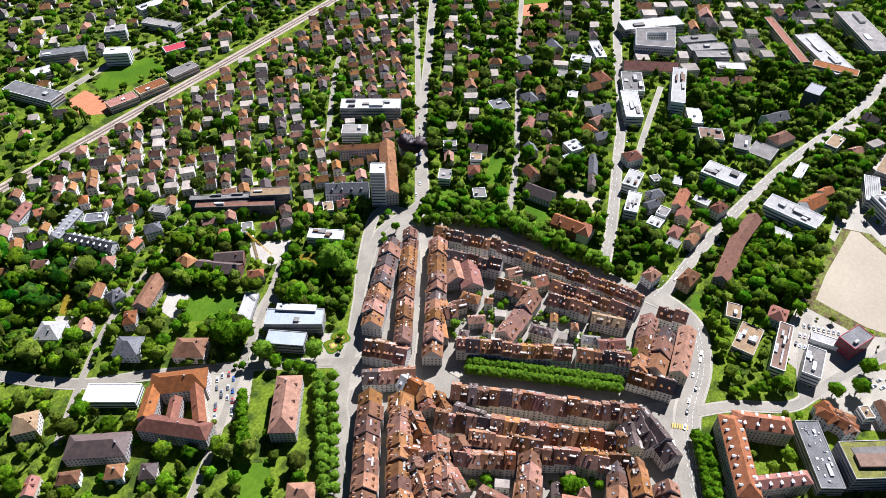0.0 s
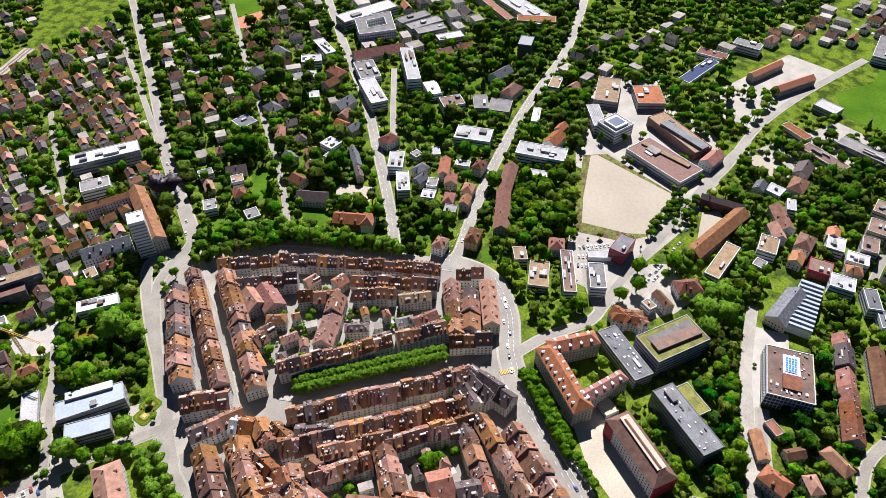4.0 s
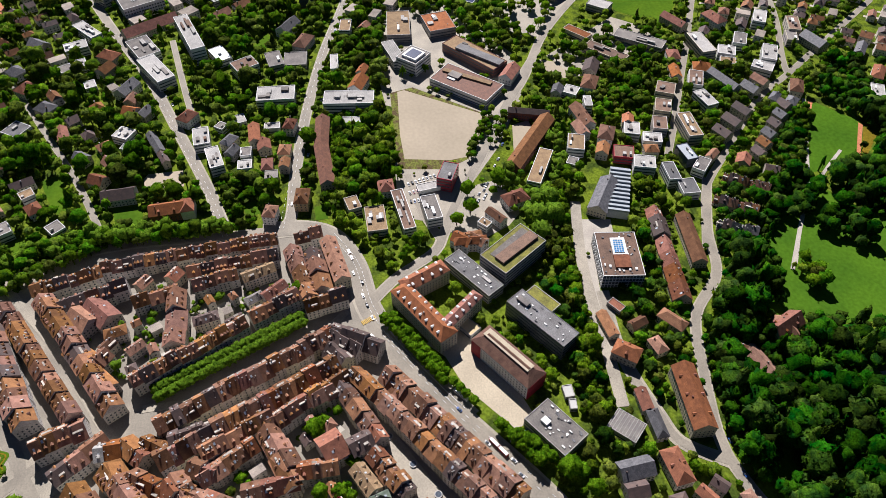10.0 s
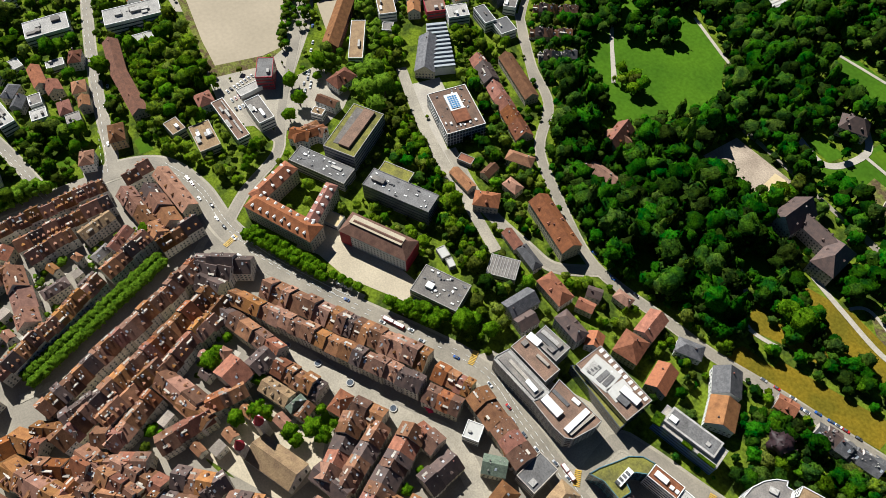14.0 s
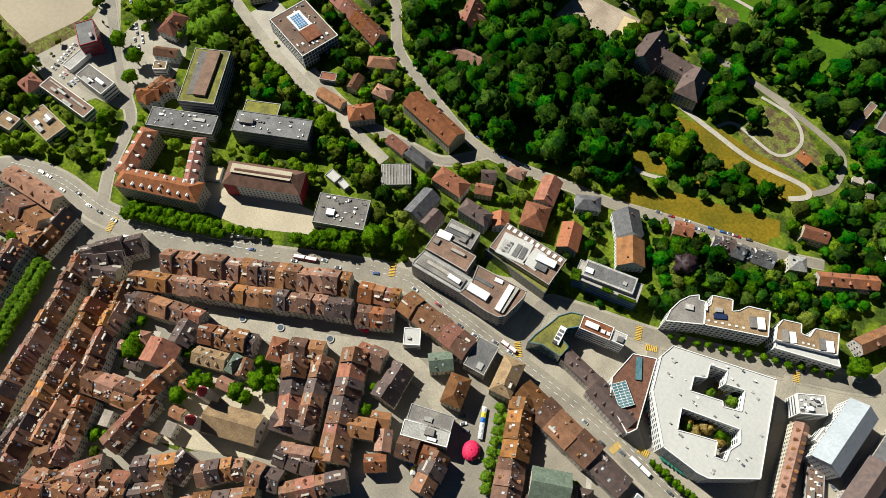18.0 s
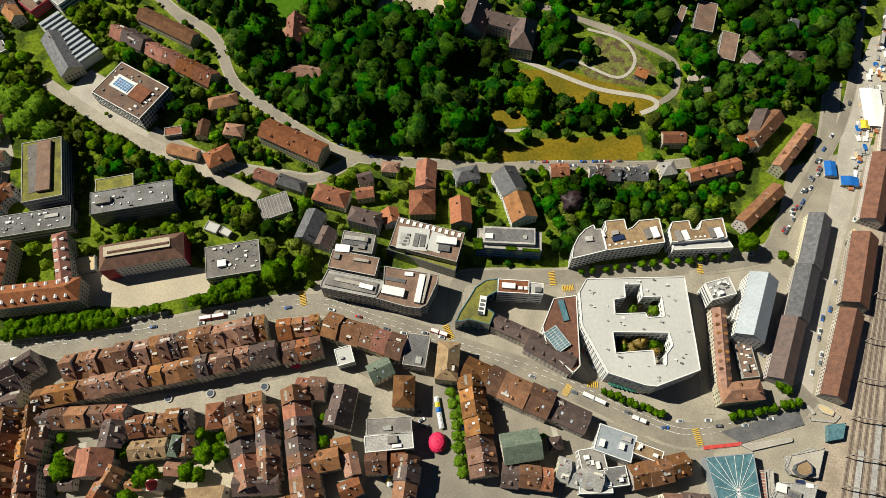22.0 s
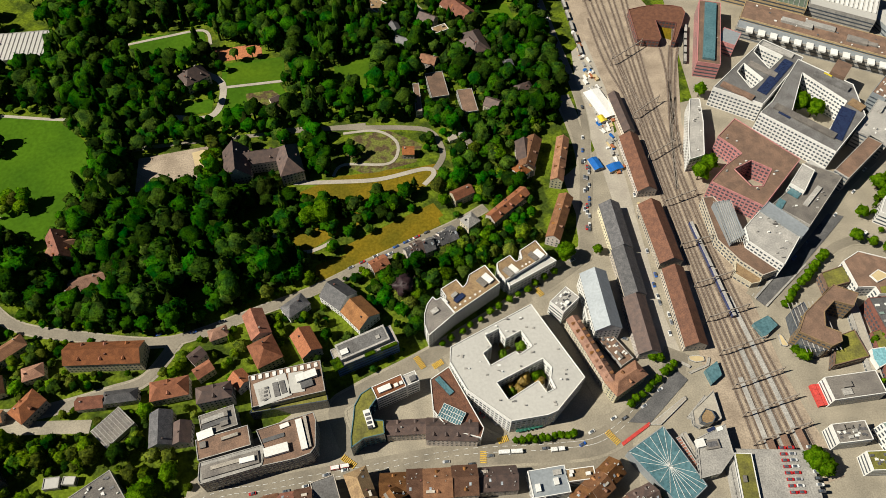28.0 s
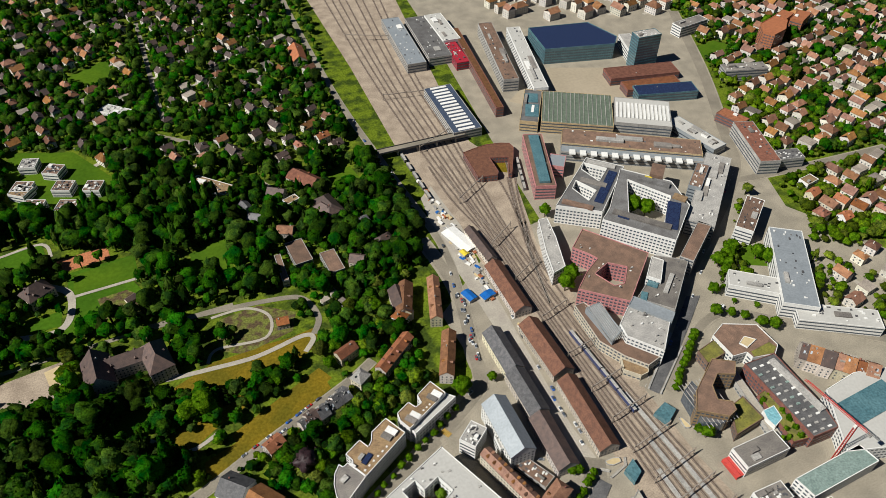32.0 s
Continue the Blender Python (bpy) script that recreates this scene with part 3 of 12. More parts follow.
def dormer(x, side, W, z, rise, at=0.45, wide=1.6, tall=1.3):
    """A small house-shaped dormer in the slope on one side."""
    sh = Shape()
    y0 = side * W / 2 * (1 - at * 0.5)
    y1 = side * W / 2 * (1 - at) * 0.35
    zb = z + rise * at * 0.5
    ya, yb = min(y0, y1), max(y0, y1)
    sh.box(x - wide / 2, ya, zb - 0.3, x + wide / 2, yb, zb + tall)
    e = 0.2
    sh.add([(x - wide / 2 - e, ya - e, zb + tall), (x + wide / 2 + e, ya - e, zb + tall), (x + wide / 2 + e, yb + e, zb + tall), (x - wide / 2 - e, yb + e, zb + tall),
            (x, ya - e, zb + tall + 0.7), (x, yb + e, zb + tall + 0.7)], [(0, 4, 5, 3), (1, 2, 5, 4), (0, 1, 4), (2, 3, 5)])
    return sh


def house(x, y, L, W, rot, h, roof="gable", tile="tile", wall="plaster", rise=None, dormers=0, chimneys=1, label="", category="house", name="house", group="", windows=True, gap=2.6, trim=""):
    """A pitched-roof house: L along the ridge, W across, h to the eaves; rot in degrees."""
    rot = radians(rot)
    ob = thing(name, x, y, rot, label or "plastered house under a tiled roof", category, group)
    rise = rise or W * 0.36
    take(x, y, L, W, rot)
    body = Shape().box(-L / 2, -W / 2, -0.3, L / 2, W / 2, h)
    if roof == "gable":
        for s in (-1, 1):
            a = s * L / 2
            body.add([(a, -W / 2, h), (a, W / 2, h), (a, 0, h + rise)], [(0, 1, 2) if s > 0 else (2, 1, 0)])
    part("wall", body, wall, ob)
    part("roof", (Shape().gable if roof == "gable" else Shape().hip)(L, W, h + 0.12, rise), tile, ob)
    if windows:
        part("glazing", window_rows(L, W, h, gap=gap), "glass", ob, kind="stuff")
    for i in range(dormers):
        for s in (-1, 1):
            px = (i + 0.5) * (L * 0.9) / dormers - L * 0.45 + RNG.uniform(-0.5, 0.5)
            part("dormer", dormer(px, s, W, h, rise), trim or tile, ob)
    if name == "town_house":
        roof_terrace(x, y, L, W, rot, h, rise, RNG)
        s = RNG.choice((-1, 1))
        part("skylight", slope_pane(RNG.uniform(-0.35, 0.35) * L, s, W, h, rise, RNG.uniform(0.35, 0.8)), "skylight", ob)
        for i in range(4):
            cx, cy = RNG.uniform(-0.45, 0.45) * L, RNG.uniform(-0.36, 0.36) * W
            zr = h + rise * (1 - abs(cy) / (W / 2))
            q = RNG.uniform(0.15, 0.35)
            pipe = Shape().box(cx - q, cy - q, zr - 0.6, cx + q, cy + q, zr + RNG.uniform(0.5, 1.2)).moved(x, y, rot)
            ROWS["pipes"].add(pipe.v, pipe.f)
    for i in range(chimneys):
        cx, cy = RNG.uniform(-0.4, 0.4) * L, RNG.uniform(-0.2, 0.2) * W
        zr = h + rise * (1 - abs(cy) / (W / 2))
        part("chimney", Shape().box(cx - 0.45, cy - 0.4, zr - 0.8, cx + 0.45, cy + 0.4, zr + 1.3), RNG.choice(("concrete", "tile_dark", "brick")), ob)
    return ob


ROOF_WORDS = {"gravel_roof": "grey gravelled", "brown_roof": "brown gravelled", "green_roof": "planted green", "white_roof": "white", "grey_roof": "dark grey",
              "ochre_roof": "ochre gravelled", "metal": "sheet-metal", "solar": "solar-clad", "concrete": "pale concrete", "copper": "green copper", "tile_red": "reddish"}


def flat(x, y, L, W, rot, h, top="gravel_roof", wall="concrete", boxes=1, strips=True, label="", category="building", name="flat_roofed_building", parapet=0.5, units="white", edge=""):
    """A flat-roofed block with a parapet, ribbon windows and rooftop units."""
    rot = radians(rot)
    ob = thing(name, x, y, rot, label or f"block with a {ROOF_WORDS.get(top, 'flat')} flat roof and ribbon windows", category)
    take(x, y, L, W, rot)
    a, b, w = L / 2, W / 2, 0.45
    part("wall", Shape().box(-a, -b, -0.3, a, b, h), wall, ob)
    rim = Shape()
    for q in ((-a, -b, a, -b + w), (-a, b - w, a, b), (-a, -b + w, -a + w, b - w), (a - w, -b + w, a, b - w)):
        rim.box(q[0], q[1], h - 0.05, q[2], q[3], h + parapet)
    part("parapet", rim.weld(), edge or wall, ob)
    part("roof", Shape().box(-a + w, -b + w, h - 0.05, a - w, b - w, h + 0.08), top, ob)
    if strips:
        part("glazing", bands(L, W, h), "glass", ob, kind="stuff")
    rng = random.Random(int(abs(x * 7 + y * 13)))
    for i in range(boxes):
        l, d = rng.uniform(0.08, 0.22) * L, rng.uniform(0.12, 0.3) * W
        cx, cy = rng.uniform(-0.36, 0.36) * L, rng.uniform(-0.28, 0.28) * W
        part("roof_unit", Shape().box(cx - l / 2, cy - d / 2, h, cx + l / 2, cy + d / 2, h + rng.uniform(1.0, 2.6)), rng.choice((units, "concrete", "gravel_roof")), ob)
    for i in range(int(L * W / 90)):
        cx, cy = rng.uniform(-0.44, 0.44) * L, rng.uniform(-0.42, 0.42) * W
        part("vent", Shape().box(cx - 0.5, cy - 0.5, h, cx + 0.5, cy + 0.5, h + 0.8), rng.choice(("white", "concrete", "grey_roof")), ob) if i < 1 and L * W > 700 else None
    return ob


ROWS = {"walls": Shape(), "roofs": Shape(), "dark_roofs": Shape(), "dormers": Shape(), "skylights": Shape(), "windows": Shape(), "chimneys": Shape(), "pipes": Shape(), "terraces": Shape()}


def slope_pane(x, side, W, z, rise, at, wide=1.3, tall=1.5):
    """A roof window that lies in the slope, a hand's width proud."""
    sh = Shape()
    q = []
    for f, g in ((-1, -1), (1, -1), (1, 1), (-1, 1)):
        u = at + g * tall / W
        y = side * W / 2 * (1 - u)
        q.append((x + f * wide / 2, y, z + 0.12 + rise * u + 0.14))
    q += [(a, b, c - 0.3) for a, b, c in q]
    up = [(0, 1, 2, 3), (0, 4, 5, 1), (1, 5, 6, 2), (2, 6, 7, 3), (3, 7, 4, 0)]
    return sh.add(q, up if side < 0 else [f[::-1] for f in up])


def roof_terrace(x, y, L, W, a, h, rise, rng):
    """A pale terrace with low sides let into one slope of a town roof."""
    if rng.random() < 0.55:
        return
    side = rng.choice((-1, 1))
    l, d, u = rng.uniform(1.4, 3.2), rng.uniform(1.2, 2.2), rng.uniform(0.35, 0.7)
    cx, cy = rng.uniform(-0.3, 0.3) * L, side * W / 2 * (1 - u)
    z = h + rise * u + 0.55
    sh = Shape().box(cx - l, cy - d / 2, z - 1.6, cx + l, cy + d / 2, z).moved(x, y, a)
    ROWS["terraces"].add(sh.v, sh.f)


def row_house(x, y, L, W, rot, h, t, rise, rng):
    """One of the joined houses far down the old town."""
    a = radians(rot)
    take(x, y, L, W, a)
    body = Shape().box(-L / 2, -W / 2, -0.3, L / 2, W / 2, h)
    for s in (-1, 1):
        body.add([(s * L / 2, -W / 2, h), (s * L / 2, W / 2, h), (s * L / 2, 0, h + rise)], [(0, 1, 2) if s > 0 else (2, 1, 0)])
    put = [("walls", body), ("dark_roofs" if t == "tile_dark" else "roofs", Shape().gable(L, W, h + 0.12, rise)), ("windows", window_rows(L, W, h))]
    for s in (-1, 1):
        k = rng.choice((1, 2, 2, 3)) if L > 6 else 1
        for i in range(k):
            px = (i + 0.5) * L * 0.9 / k - L * 0.45
            put.append(("dormers", dormer(px, s, W, h, rise, wide=rng.uniform(1.2, 2.0))))
        for i in range(rng.choice((0, 0, 1))):
            put.append(("skylights", slope_pane(rng.uniform(-0.4, 0.4) * L, s, W, h, rise, rng.uniform(0.3, 0.8))))
    for i in range(rng.choice((1, 2, 3))):
        cx, cy = rng.uniform(-0.45, 0.45) * L, rng.uniform(-0.2, 0.2) * W
        zr = h + rise * (1 - abs(cy) / (W / 2))
        put.append(("chimneys", Shape().box(cx - 0.45, cy - 0.4, zr - 0.8, cx + 0.45, cy + 0.4, zr + 1.3)))
    roof_terrace(x, y, L, W, a, h, rise, rng)
    for key, sh in put:
        sh.moved(x, y, a)
        ROWS[key].add(sh.v, sh.f)


def rows_done():
    for key, mat, label in (("walls", "plaster_far", "pale plastered walls of joined town houses"), ("roofs", "tile_far", "brown tiled roofs of joined town houses"),
                            ("dark_roofs", "tile_dark", "dark tiled roofs of joined town houses"), ("dormers", "tile_far", "tiled dormers of joined town houses"),
                            ("skylights", "skylight", "roof windows of joined town houses, their glint painted pale"), ("windows", "glass", "dark windows of joined town houses"),
                            ("chimneys", "roof_deck", "pale chimneys of joined town houses"), ("pipes", "concrete", "small pale vent pipes on the town roofs"), ("terraces", "roof_deck", "pale roof terraces cut into the town roofs")):
        part("town_row_" + key, ROWS[key], mat, kind="stuff", label=label)


def terrace(x0, y0, x1, y1, depth, h, n, group="old town houses", tile="tile", seed=1, dorm=2, far=False):
    """A row of joined old-town houses along a line through their ridges."""
    rng = random.Random(seed)
    w = np.array([rng.uniform(0.7, 1.4) for _ in range(n)])
    w = np.concatenate([[0], np.cumsum(w) / w.sum()])
    rot = math.degrees(math.atan2(y1 - y0, x1 - x0))
    total = math.hypot(x1 - x0, y1 - y0)
    for a, b in zip(w, w[1:]):
        m, L = (a + b) / 2, (b - a) * total - 0.02
        off = rng.uniform(-0.6, 0.6)
        px, py = x0 + (x1 - x0) * m - math.sin(radians(rot)) * off, y0 + (y1 - y0) * m + math.cos(radians(rot)) * off
        kind = rng.random()
        t = "tile_dark" if kind < 0.16 else ("tile_red" if kind > 0.86 else tile)
        word = {"tile_dark": "dark brown", "tile_red": "reddish", "tile": "weathered brown"}.get(t, "brown")
        if far:
            row_house(px, py, L, depth + rng.uniform(-1.0, 1.0), rot, h + rng.uniform(-1.8, 1.6), t, depth * rng.uniform(0.38, 0.52), rng)
            continue
        house(px, py, L, depth + rng.uniform(-1.0, 1.0), rot, h + rng.uniform(-1.8, 1.6), "gable", t, "plaster", dormers=rng.choice((0, 1, 1, 0)) if L < 14 else 1,
              chimneys=1, rise=depth * rng.uniform(0.38, 0.52), label=f"joined old-town house with a {word} tiled roof", name="town_house", group=group)


# ---- trees ----
def crown_data(seed, leaves=60, squash=1.0, fine=3):
    """A billowing crown of leaf clumps with creases between them, open below."""
    rng = random.Random(seed)
    bm = bmesh.new()
    bmesh.ops.create_icosphere(bm, subdivisions=fine, radius=1.0)
    bmesh.ops.delete(bm, geom=[v for v in bm.verts if v.co.z < -0.5], context="VERTS")
    bm.verts.index_update()
    off = Vector((seed * 3.7, seed * 1.3, 0))
    pts = []
    for v in bm.verts:
        d = v.co.copy()
        k = 0.70 + 0.34 * noise.noise(d * 1.5 + off) + 0.50 * abs(noise.noise(d * 2.9 + off))
        if fine > 2:
            k += 0.26 * abs(noise.noise(d * 6.5 + off))
        else:
            k += rng.uniform(-0.07, 0.07)
        v.co = d * k
        pts.append(v.co.copy())
    verts = [tuple(p) for p in pts]
    tris = [tuple(v.index for v in f.verts) for f in bm.faces]
    bm.free()
    size = 0.8 if fine > 2 else 1.4
    for i in range(leaves):
        j = rng.randrange(len(pts))
        p = pts[j] * rng.uniform(1.0, 1.1)
        a = Vector((rng.uniform(-1, 1), rng.uniform(-1, 1), rng.uniform(-1, 1))).normalized() * rng.uniform(0.12, 0.21) * size
        b = a.cross(p.normalized() + Vector((0.1, 0.2, 0.3))).normalized() * rng.uniform(0.10, 0.18) * size
        k = len(verts)
        verts += [tuple(p + b), tuple(p + a), tuple(p - b + p.normalized() * 0.08)]
        tris += [(j, k, k + 1), (j, k + 1, k + 2)]
    v = np.array(verts)
    v[:, 2] *= squash
    return v, np.array(tris)


CROWNS = [crown_data(s) for s in range(1, 8)]
CROWNS_FAR = [crown_data(s, 16, 1.0, 2) for s in range(21, 30)]
CONIFER = [crown_data(s, 130, 2.0, 2) for s in range(11, 14)]
CONIFER_FAR = [crown_data(s, 30, 2.0, 2) for s in range(14, 17)]
for cv, _ in CONIFER + CONIFER_FAR:
    cv[:, :2] *= np.clip(1.15 - (cv[:, 2:3] + 2.0) / 4.4, 0.08, 1)


def tri_mesh(name, verts, tris, mat):
    me = bpy.data.meshes.new(name)
    me.vertices.add(len(verts))
    me.vertices.foreach_set("co", np.ascontiguousarray(verts, np.float32).ravel())
    me.loops.add(tris.size)
    me.loops.foreach_set("vertex_index", np.ascontiguousarray(tris, np.int32).ravel())
    me.polygons.add(len(tris))
    me.polygons.foreach_set("loop_start", np.arange(0, tris.size, 3, dtype=np.int32))
    me.materials.append(MAT[mat])
    me.update(calc_edges=True)
    return me


CROWN_MESH = {}
TRUNK = None
TREES = [0]


def trunk_mesh():
    sh = Shape()
    n = 6
    rows = [(0.0, 0.05), (0.45, 0.032), (1.0, 0.012)]
    for k, (z, r) in enumerate(rows):
        sh.v += [(r * math.cos(2 * math.pi * i / n), r * math.sin(2 * math.pi * i / n), z) for i in range(n)]
    for k in range(2):
        sh.f += [(k * n + i, k * n + (i + 1) % n, (k + 1) * n + (i + 1) % n, (k + 1) * n + i) for i in range(n)]
    for i in range(4):
        a = i * 1.6
        c, s = math.cos(a), math.sin(a)
        sh.add([(0, 0, 0.4), (0.02 * s, -0.02 * c, 0.42), (0.25 * c, 0.25 * s, 0.72), (0, 0, 0.46)], [(0, 1, 2), (1, 3, 2), (3, 0, 2)])
    return sh


def tree(x, y, r, h=None, mat="leaf", group="trees", label="", rng=RNG, conifer=False):
    """A tree as a thing of its own: trunk with limbs, and a leafy crown of radius r."""
    global TRUNK
    h = h or r * 2.3
    if TRUNK is None:
        TRUNK = trunk_mesh().mesh("trunk", "bark")
    ob = thing("tree", x, y, rng.uniform(0, 6.28), label or {"leaf_bright": "bright green broadleaf tree", "leaf_copper": "dark red-leaved tree with a round crown", "leaf_autumn": "yellowing tree in a courtyard"}.get(mat, "broadleaf tree with a dense green crown"), "tree", group)
    t = part("trunk", TRUNK, "", ob)
    t.scale = (h * 0.75, h * 0.75, h * 0.75)
    k = rng.randrange(len(CONIFER if conifer else CROWNS))
    key = (conifer, k, mat)
    if key not in CROWN_MESH:
        CROWN_MESH[key] = tri_mesh("crown", *(CONIFER if conifer else CROWNS)[k], mat)
    c = part("crown", CROWN_MESH[key], "", ob)
    rz = h * 0.5 / (2.0 if conifer else 1.0) * (1.0 if conifer else 0.8)
    c.scale = (r, r * rng.uniform(0.85, 1.1), rz)
    c.location = (0, 0, h - rz * (2.0 if conifer else 1.0) * 0.9)
    TREES[0] += 1
    return ob


def wood(name, spots, mat, label, seed=3, conifers=0.0, tall=2.2, far=False):
    """Many trees that nobody would count, joined: spots are x, y and crown radius."""
    rng = random.Random(seed)
    vs, ts, k = [], [], 0
    for x, y, r in spots:
        con = rng.random() < conifers
        v, t = rng.choice((CONIFER_FAR if con else CROWNS_FAR) if far else (CONIFER if con else CROWNS))
        h = r * tall * rng.uniform(0.7, 1.35) * (1.35 if con else 1.0)
        a = rng.uniform(0, 6.28)
        c, s = math.cos(a), math.sin(a)
        rz = h * 0.25 if con else h * 0.42
        top = h - rz * (2.0 if con else 1.0)
        rr = r * (0.75 if con else 1.0)
        w = np.stack([x + rr * (c * v[:, 0] - s * v[:, 1]), y + rr * (s * v[:, 0] + c * v[:, 1]), top + rz * v[:, 2]], 1)
        vs.append(w)
        ts.append(t + k)
        k += len(v)
        q = np.array([(x + 0.04 * h * math.cos(b), y + 0.04 * h * math.sin(b), z) for z in (-0.2, top) for b in (0, 2.1, 4.2)])
        vs.append(q)
        ts.append(np.array([(0, 1, 4), (0, 4, 3), (1, 2, 5), (1, 5, 4), (2, 0, 3), (2, 3, 5)]) + k)
        k += 6
    if vs:
        tagged(new(name, tri_mesh(name, np.concatenate(vs), np.concatenate(ts), mat)), label=label, category="trees", kind="stuff")


def avenue(x0, y0, x1, y1, n, r, mat="leaf", group="street trees", label="", jitter=0.8, h=None):
    rng = random.Random(int(abs(x0 + y0 * 3)))
    for i in range(n):
        t = (i + 0.5) / n
        tree(x0 + (x1 - x0) * t + rng.uniform(-jitter, jitter), y0 + (y1 - y0) * t + rng.uniform(-jitter, jitter), r * rng.uniform(0.85, 1.15), h, mat, group, label, rng)


def grove(poly, step, r, mat="leaf", name="garden_trees", label="dense green garden trees", seed=5, respect=True, conifers=0.06, chance=1.0, tall=2.1):
    rng = random.Random(seed)
    spots = []
    far = math.hypot(sum(p[0] for p in poly) / len(poly) - 55, sum(p[1] for p in poly) / len(poly) + 125) > 360
    for x, y in scatter(poly, step * (0.8 if far else 0.92), rng):
        q = r * (rng.uniform(0.5, 1.4) if mat == "leaf_wood" else rng.uniform(0.55, 1.35))
        i, j = cell(x, y)
        if rng.random() > chance or (respect and TAKEN[i, j]):
            continue
        if respect:
            d = max(int(q * 0.85 / CELL), 1)
            if TAKEN[i - d, j] or TAKEN[i + d, j] or TAKEN[i, j - d] or TAKEN[i, j + d]:
                q = max(q * 0.55, 1.2)
        spots.append((x, y, q))
    wood(name, spots, mat, label, seed, conifers, tall, far)


def suburb(poly, rot, dx, dy, seed, things=0, size=(10, 14), tiles=("tile", "tile_dark", "tile", "slate", "tile_red"), h=(5.5, 8.5), fill=0.9, flats=0.12, label="detached house in a garden"):
    """Detached houses on a loose grid of plots; the first few are things of their own, the rest are joined."""
    rng = random.Random(seed)
    c, s = math.cos(radians(rot)), math.sin(radians(rot))
    cx, cy = sum(p[0] for p in poly) / len(poly), sum(p[1] for p in poly) / len(poly)
    walls, roofs, dark, panes, tops, drives = Shape(), Shape(), Shape(), Shape(), Shape(), Shape()
    far = max(math.hypot(p[0] - cx, p[1] - cy) for p in poly)
    spots = []
    for i in range(int(-far / dx) - 1, int(far / dx) + 2):
        for j in range(int(-far / dy) - 1, int(far / dy) + 2):
            u, v = i * dx + rng.uniform(-0.18, 0.18) * dx, j * dy + rng.uniform(-0.18, 0.18) * dy
            x, y = cx + c * u - s * v, cy + s * u + c * v
            if inside(poly, x, y) and rng.random() < fill:
                spots.append((x, y))
    spots.sort(key=lambda p: math.hypot(p[0] - 55, p[1] + 125))
    for n, (x, y) in enumerate(spots):
        L, W = rng.uniform(*size), rng.uniform(size[0] * 0.75, size[1] * 0.75)
        a = rot + rng.choice((0, 90)) + rng.uniform(-7, 7)
        if not is_free(x, y, L, W, radians(a)):
            continue
        hh = rng.uniform(*h)
        shape = rng.choice(("gable", "hip", "gable"))
        t = rng.choice(tiles)
        isflat = rng.random() < flats
        if n < things:
            if isflat:
                flat(x, y, L, W, a, hh, rng.choice(("gravel_roof", "brown_roof", "ochre_roof")), "white", 1, label="small flat-roofed house in a garden", category="house", name="house")
            else:
                house(x, y, L, W, a, hh, shape, t, rng.choice(("plaster", "white", "plaster")), dormers=rng.choice((0, 0, 1)), label=label + {"tile_dark": " with a dark roof", "tile_red": " with a red roof", "slate": " with a grey roof"}.get(t, " with a brown roof"), gap=3.0)
        else:
            take(x, y, L, W, radians(a))
            rise = W * rng.uniform(0.34, 0.46)
            walls.add(*moved_box(L, W, hh, x, y, a))
            if isflat:
                tops.add(*moved_box(L + 0.4, W + 0.4, 0.4, x, y, a, hh))
            else:
                sh = (Shape().gable if shape == "gable" else Shape().hip)(L, W, hh + 0.1, rise).moved(x, y, radians(a))
                (dark if t in ("tile_dark", "slate") else roofs).add(sh.v, sh.f)
                g = Shape().box(-L / 4, -0.4, hh + rise * 0.5, -L / 4 + 0.9, 0.4, hh + rise + 1.0).moved(x, y, radians(a))
                walls.add(g.v, g.f)
            d = Shape().box(L * 0.1, W / 2, -0.1, L * 0.1 + rng.uniform(3, 6), W / 2 + rng.uniform(3, 9), 0.05).moved(x, y, radians(a))
            drives.add(d.v, d.f)
            w = window_rows(L, W, hh, gap=3.2, wide=1.3).moved(x, y, radians(a))
            panes.add(w.v, w.f)
    for nm, sh, mt, lb in (("far_house_walls", walls, "plaster_far", "pale plastered walls of far houses"), ("far_house_roofs", roofs, "tile_far", "brown tiled roofs of far houses"),
                           ("far_house_dark_roofs", dark, "tile_dark", "dark roofs of far houses"), ("far_house_flat_roofs", tops, "far_top", "gravelled flat roofs of far houses"), ("far_drives", drives, "path", "pale paved drives and terraces of far houses"), ("far_house_windows", panes, "glass", "dark windows of far houses")):
        if sh.v:
            part(nm, sh, mt, kind="stuff", label=lb)


def moved_box(L, W, h, x, y, a, z0=-0.3):
    sh = Shape().box(-L / 2, -W / 2, z0, L / 2, W / 2, z0 + h if z0 > 0 else h).moved(x, y, radians(a))
    return sh.v, sh.f


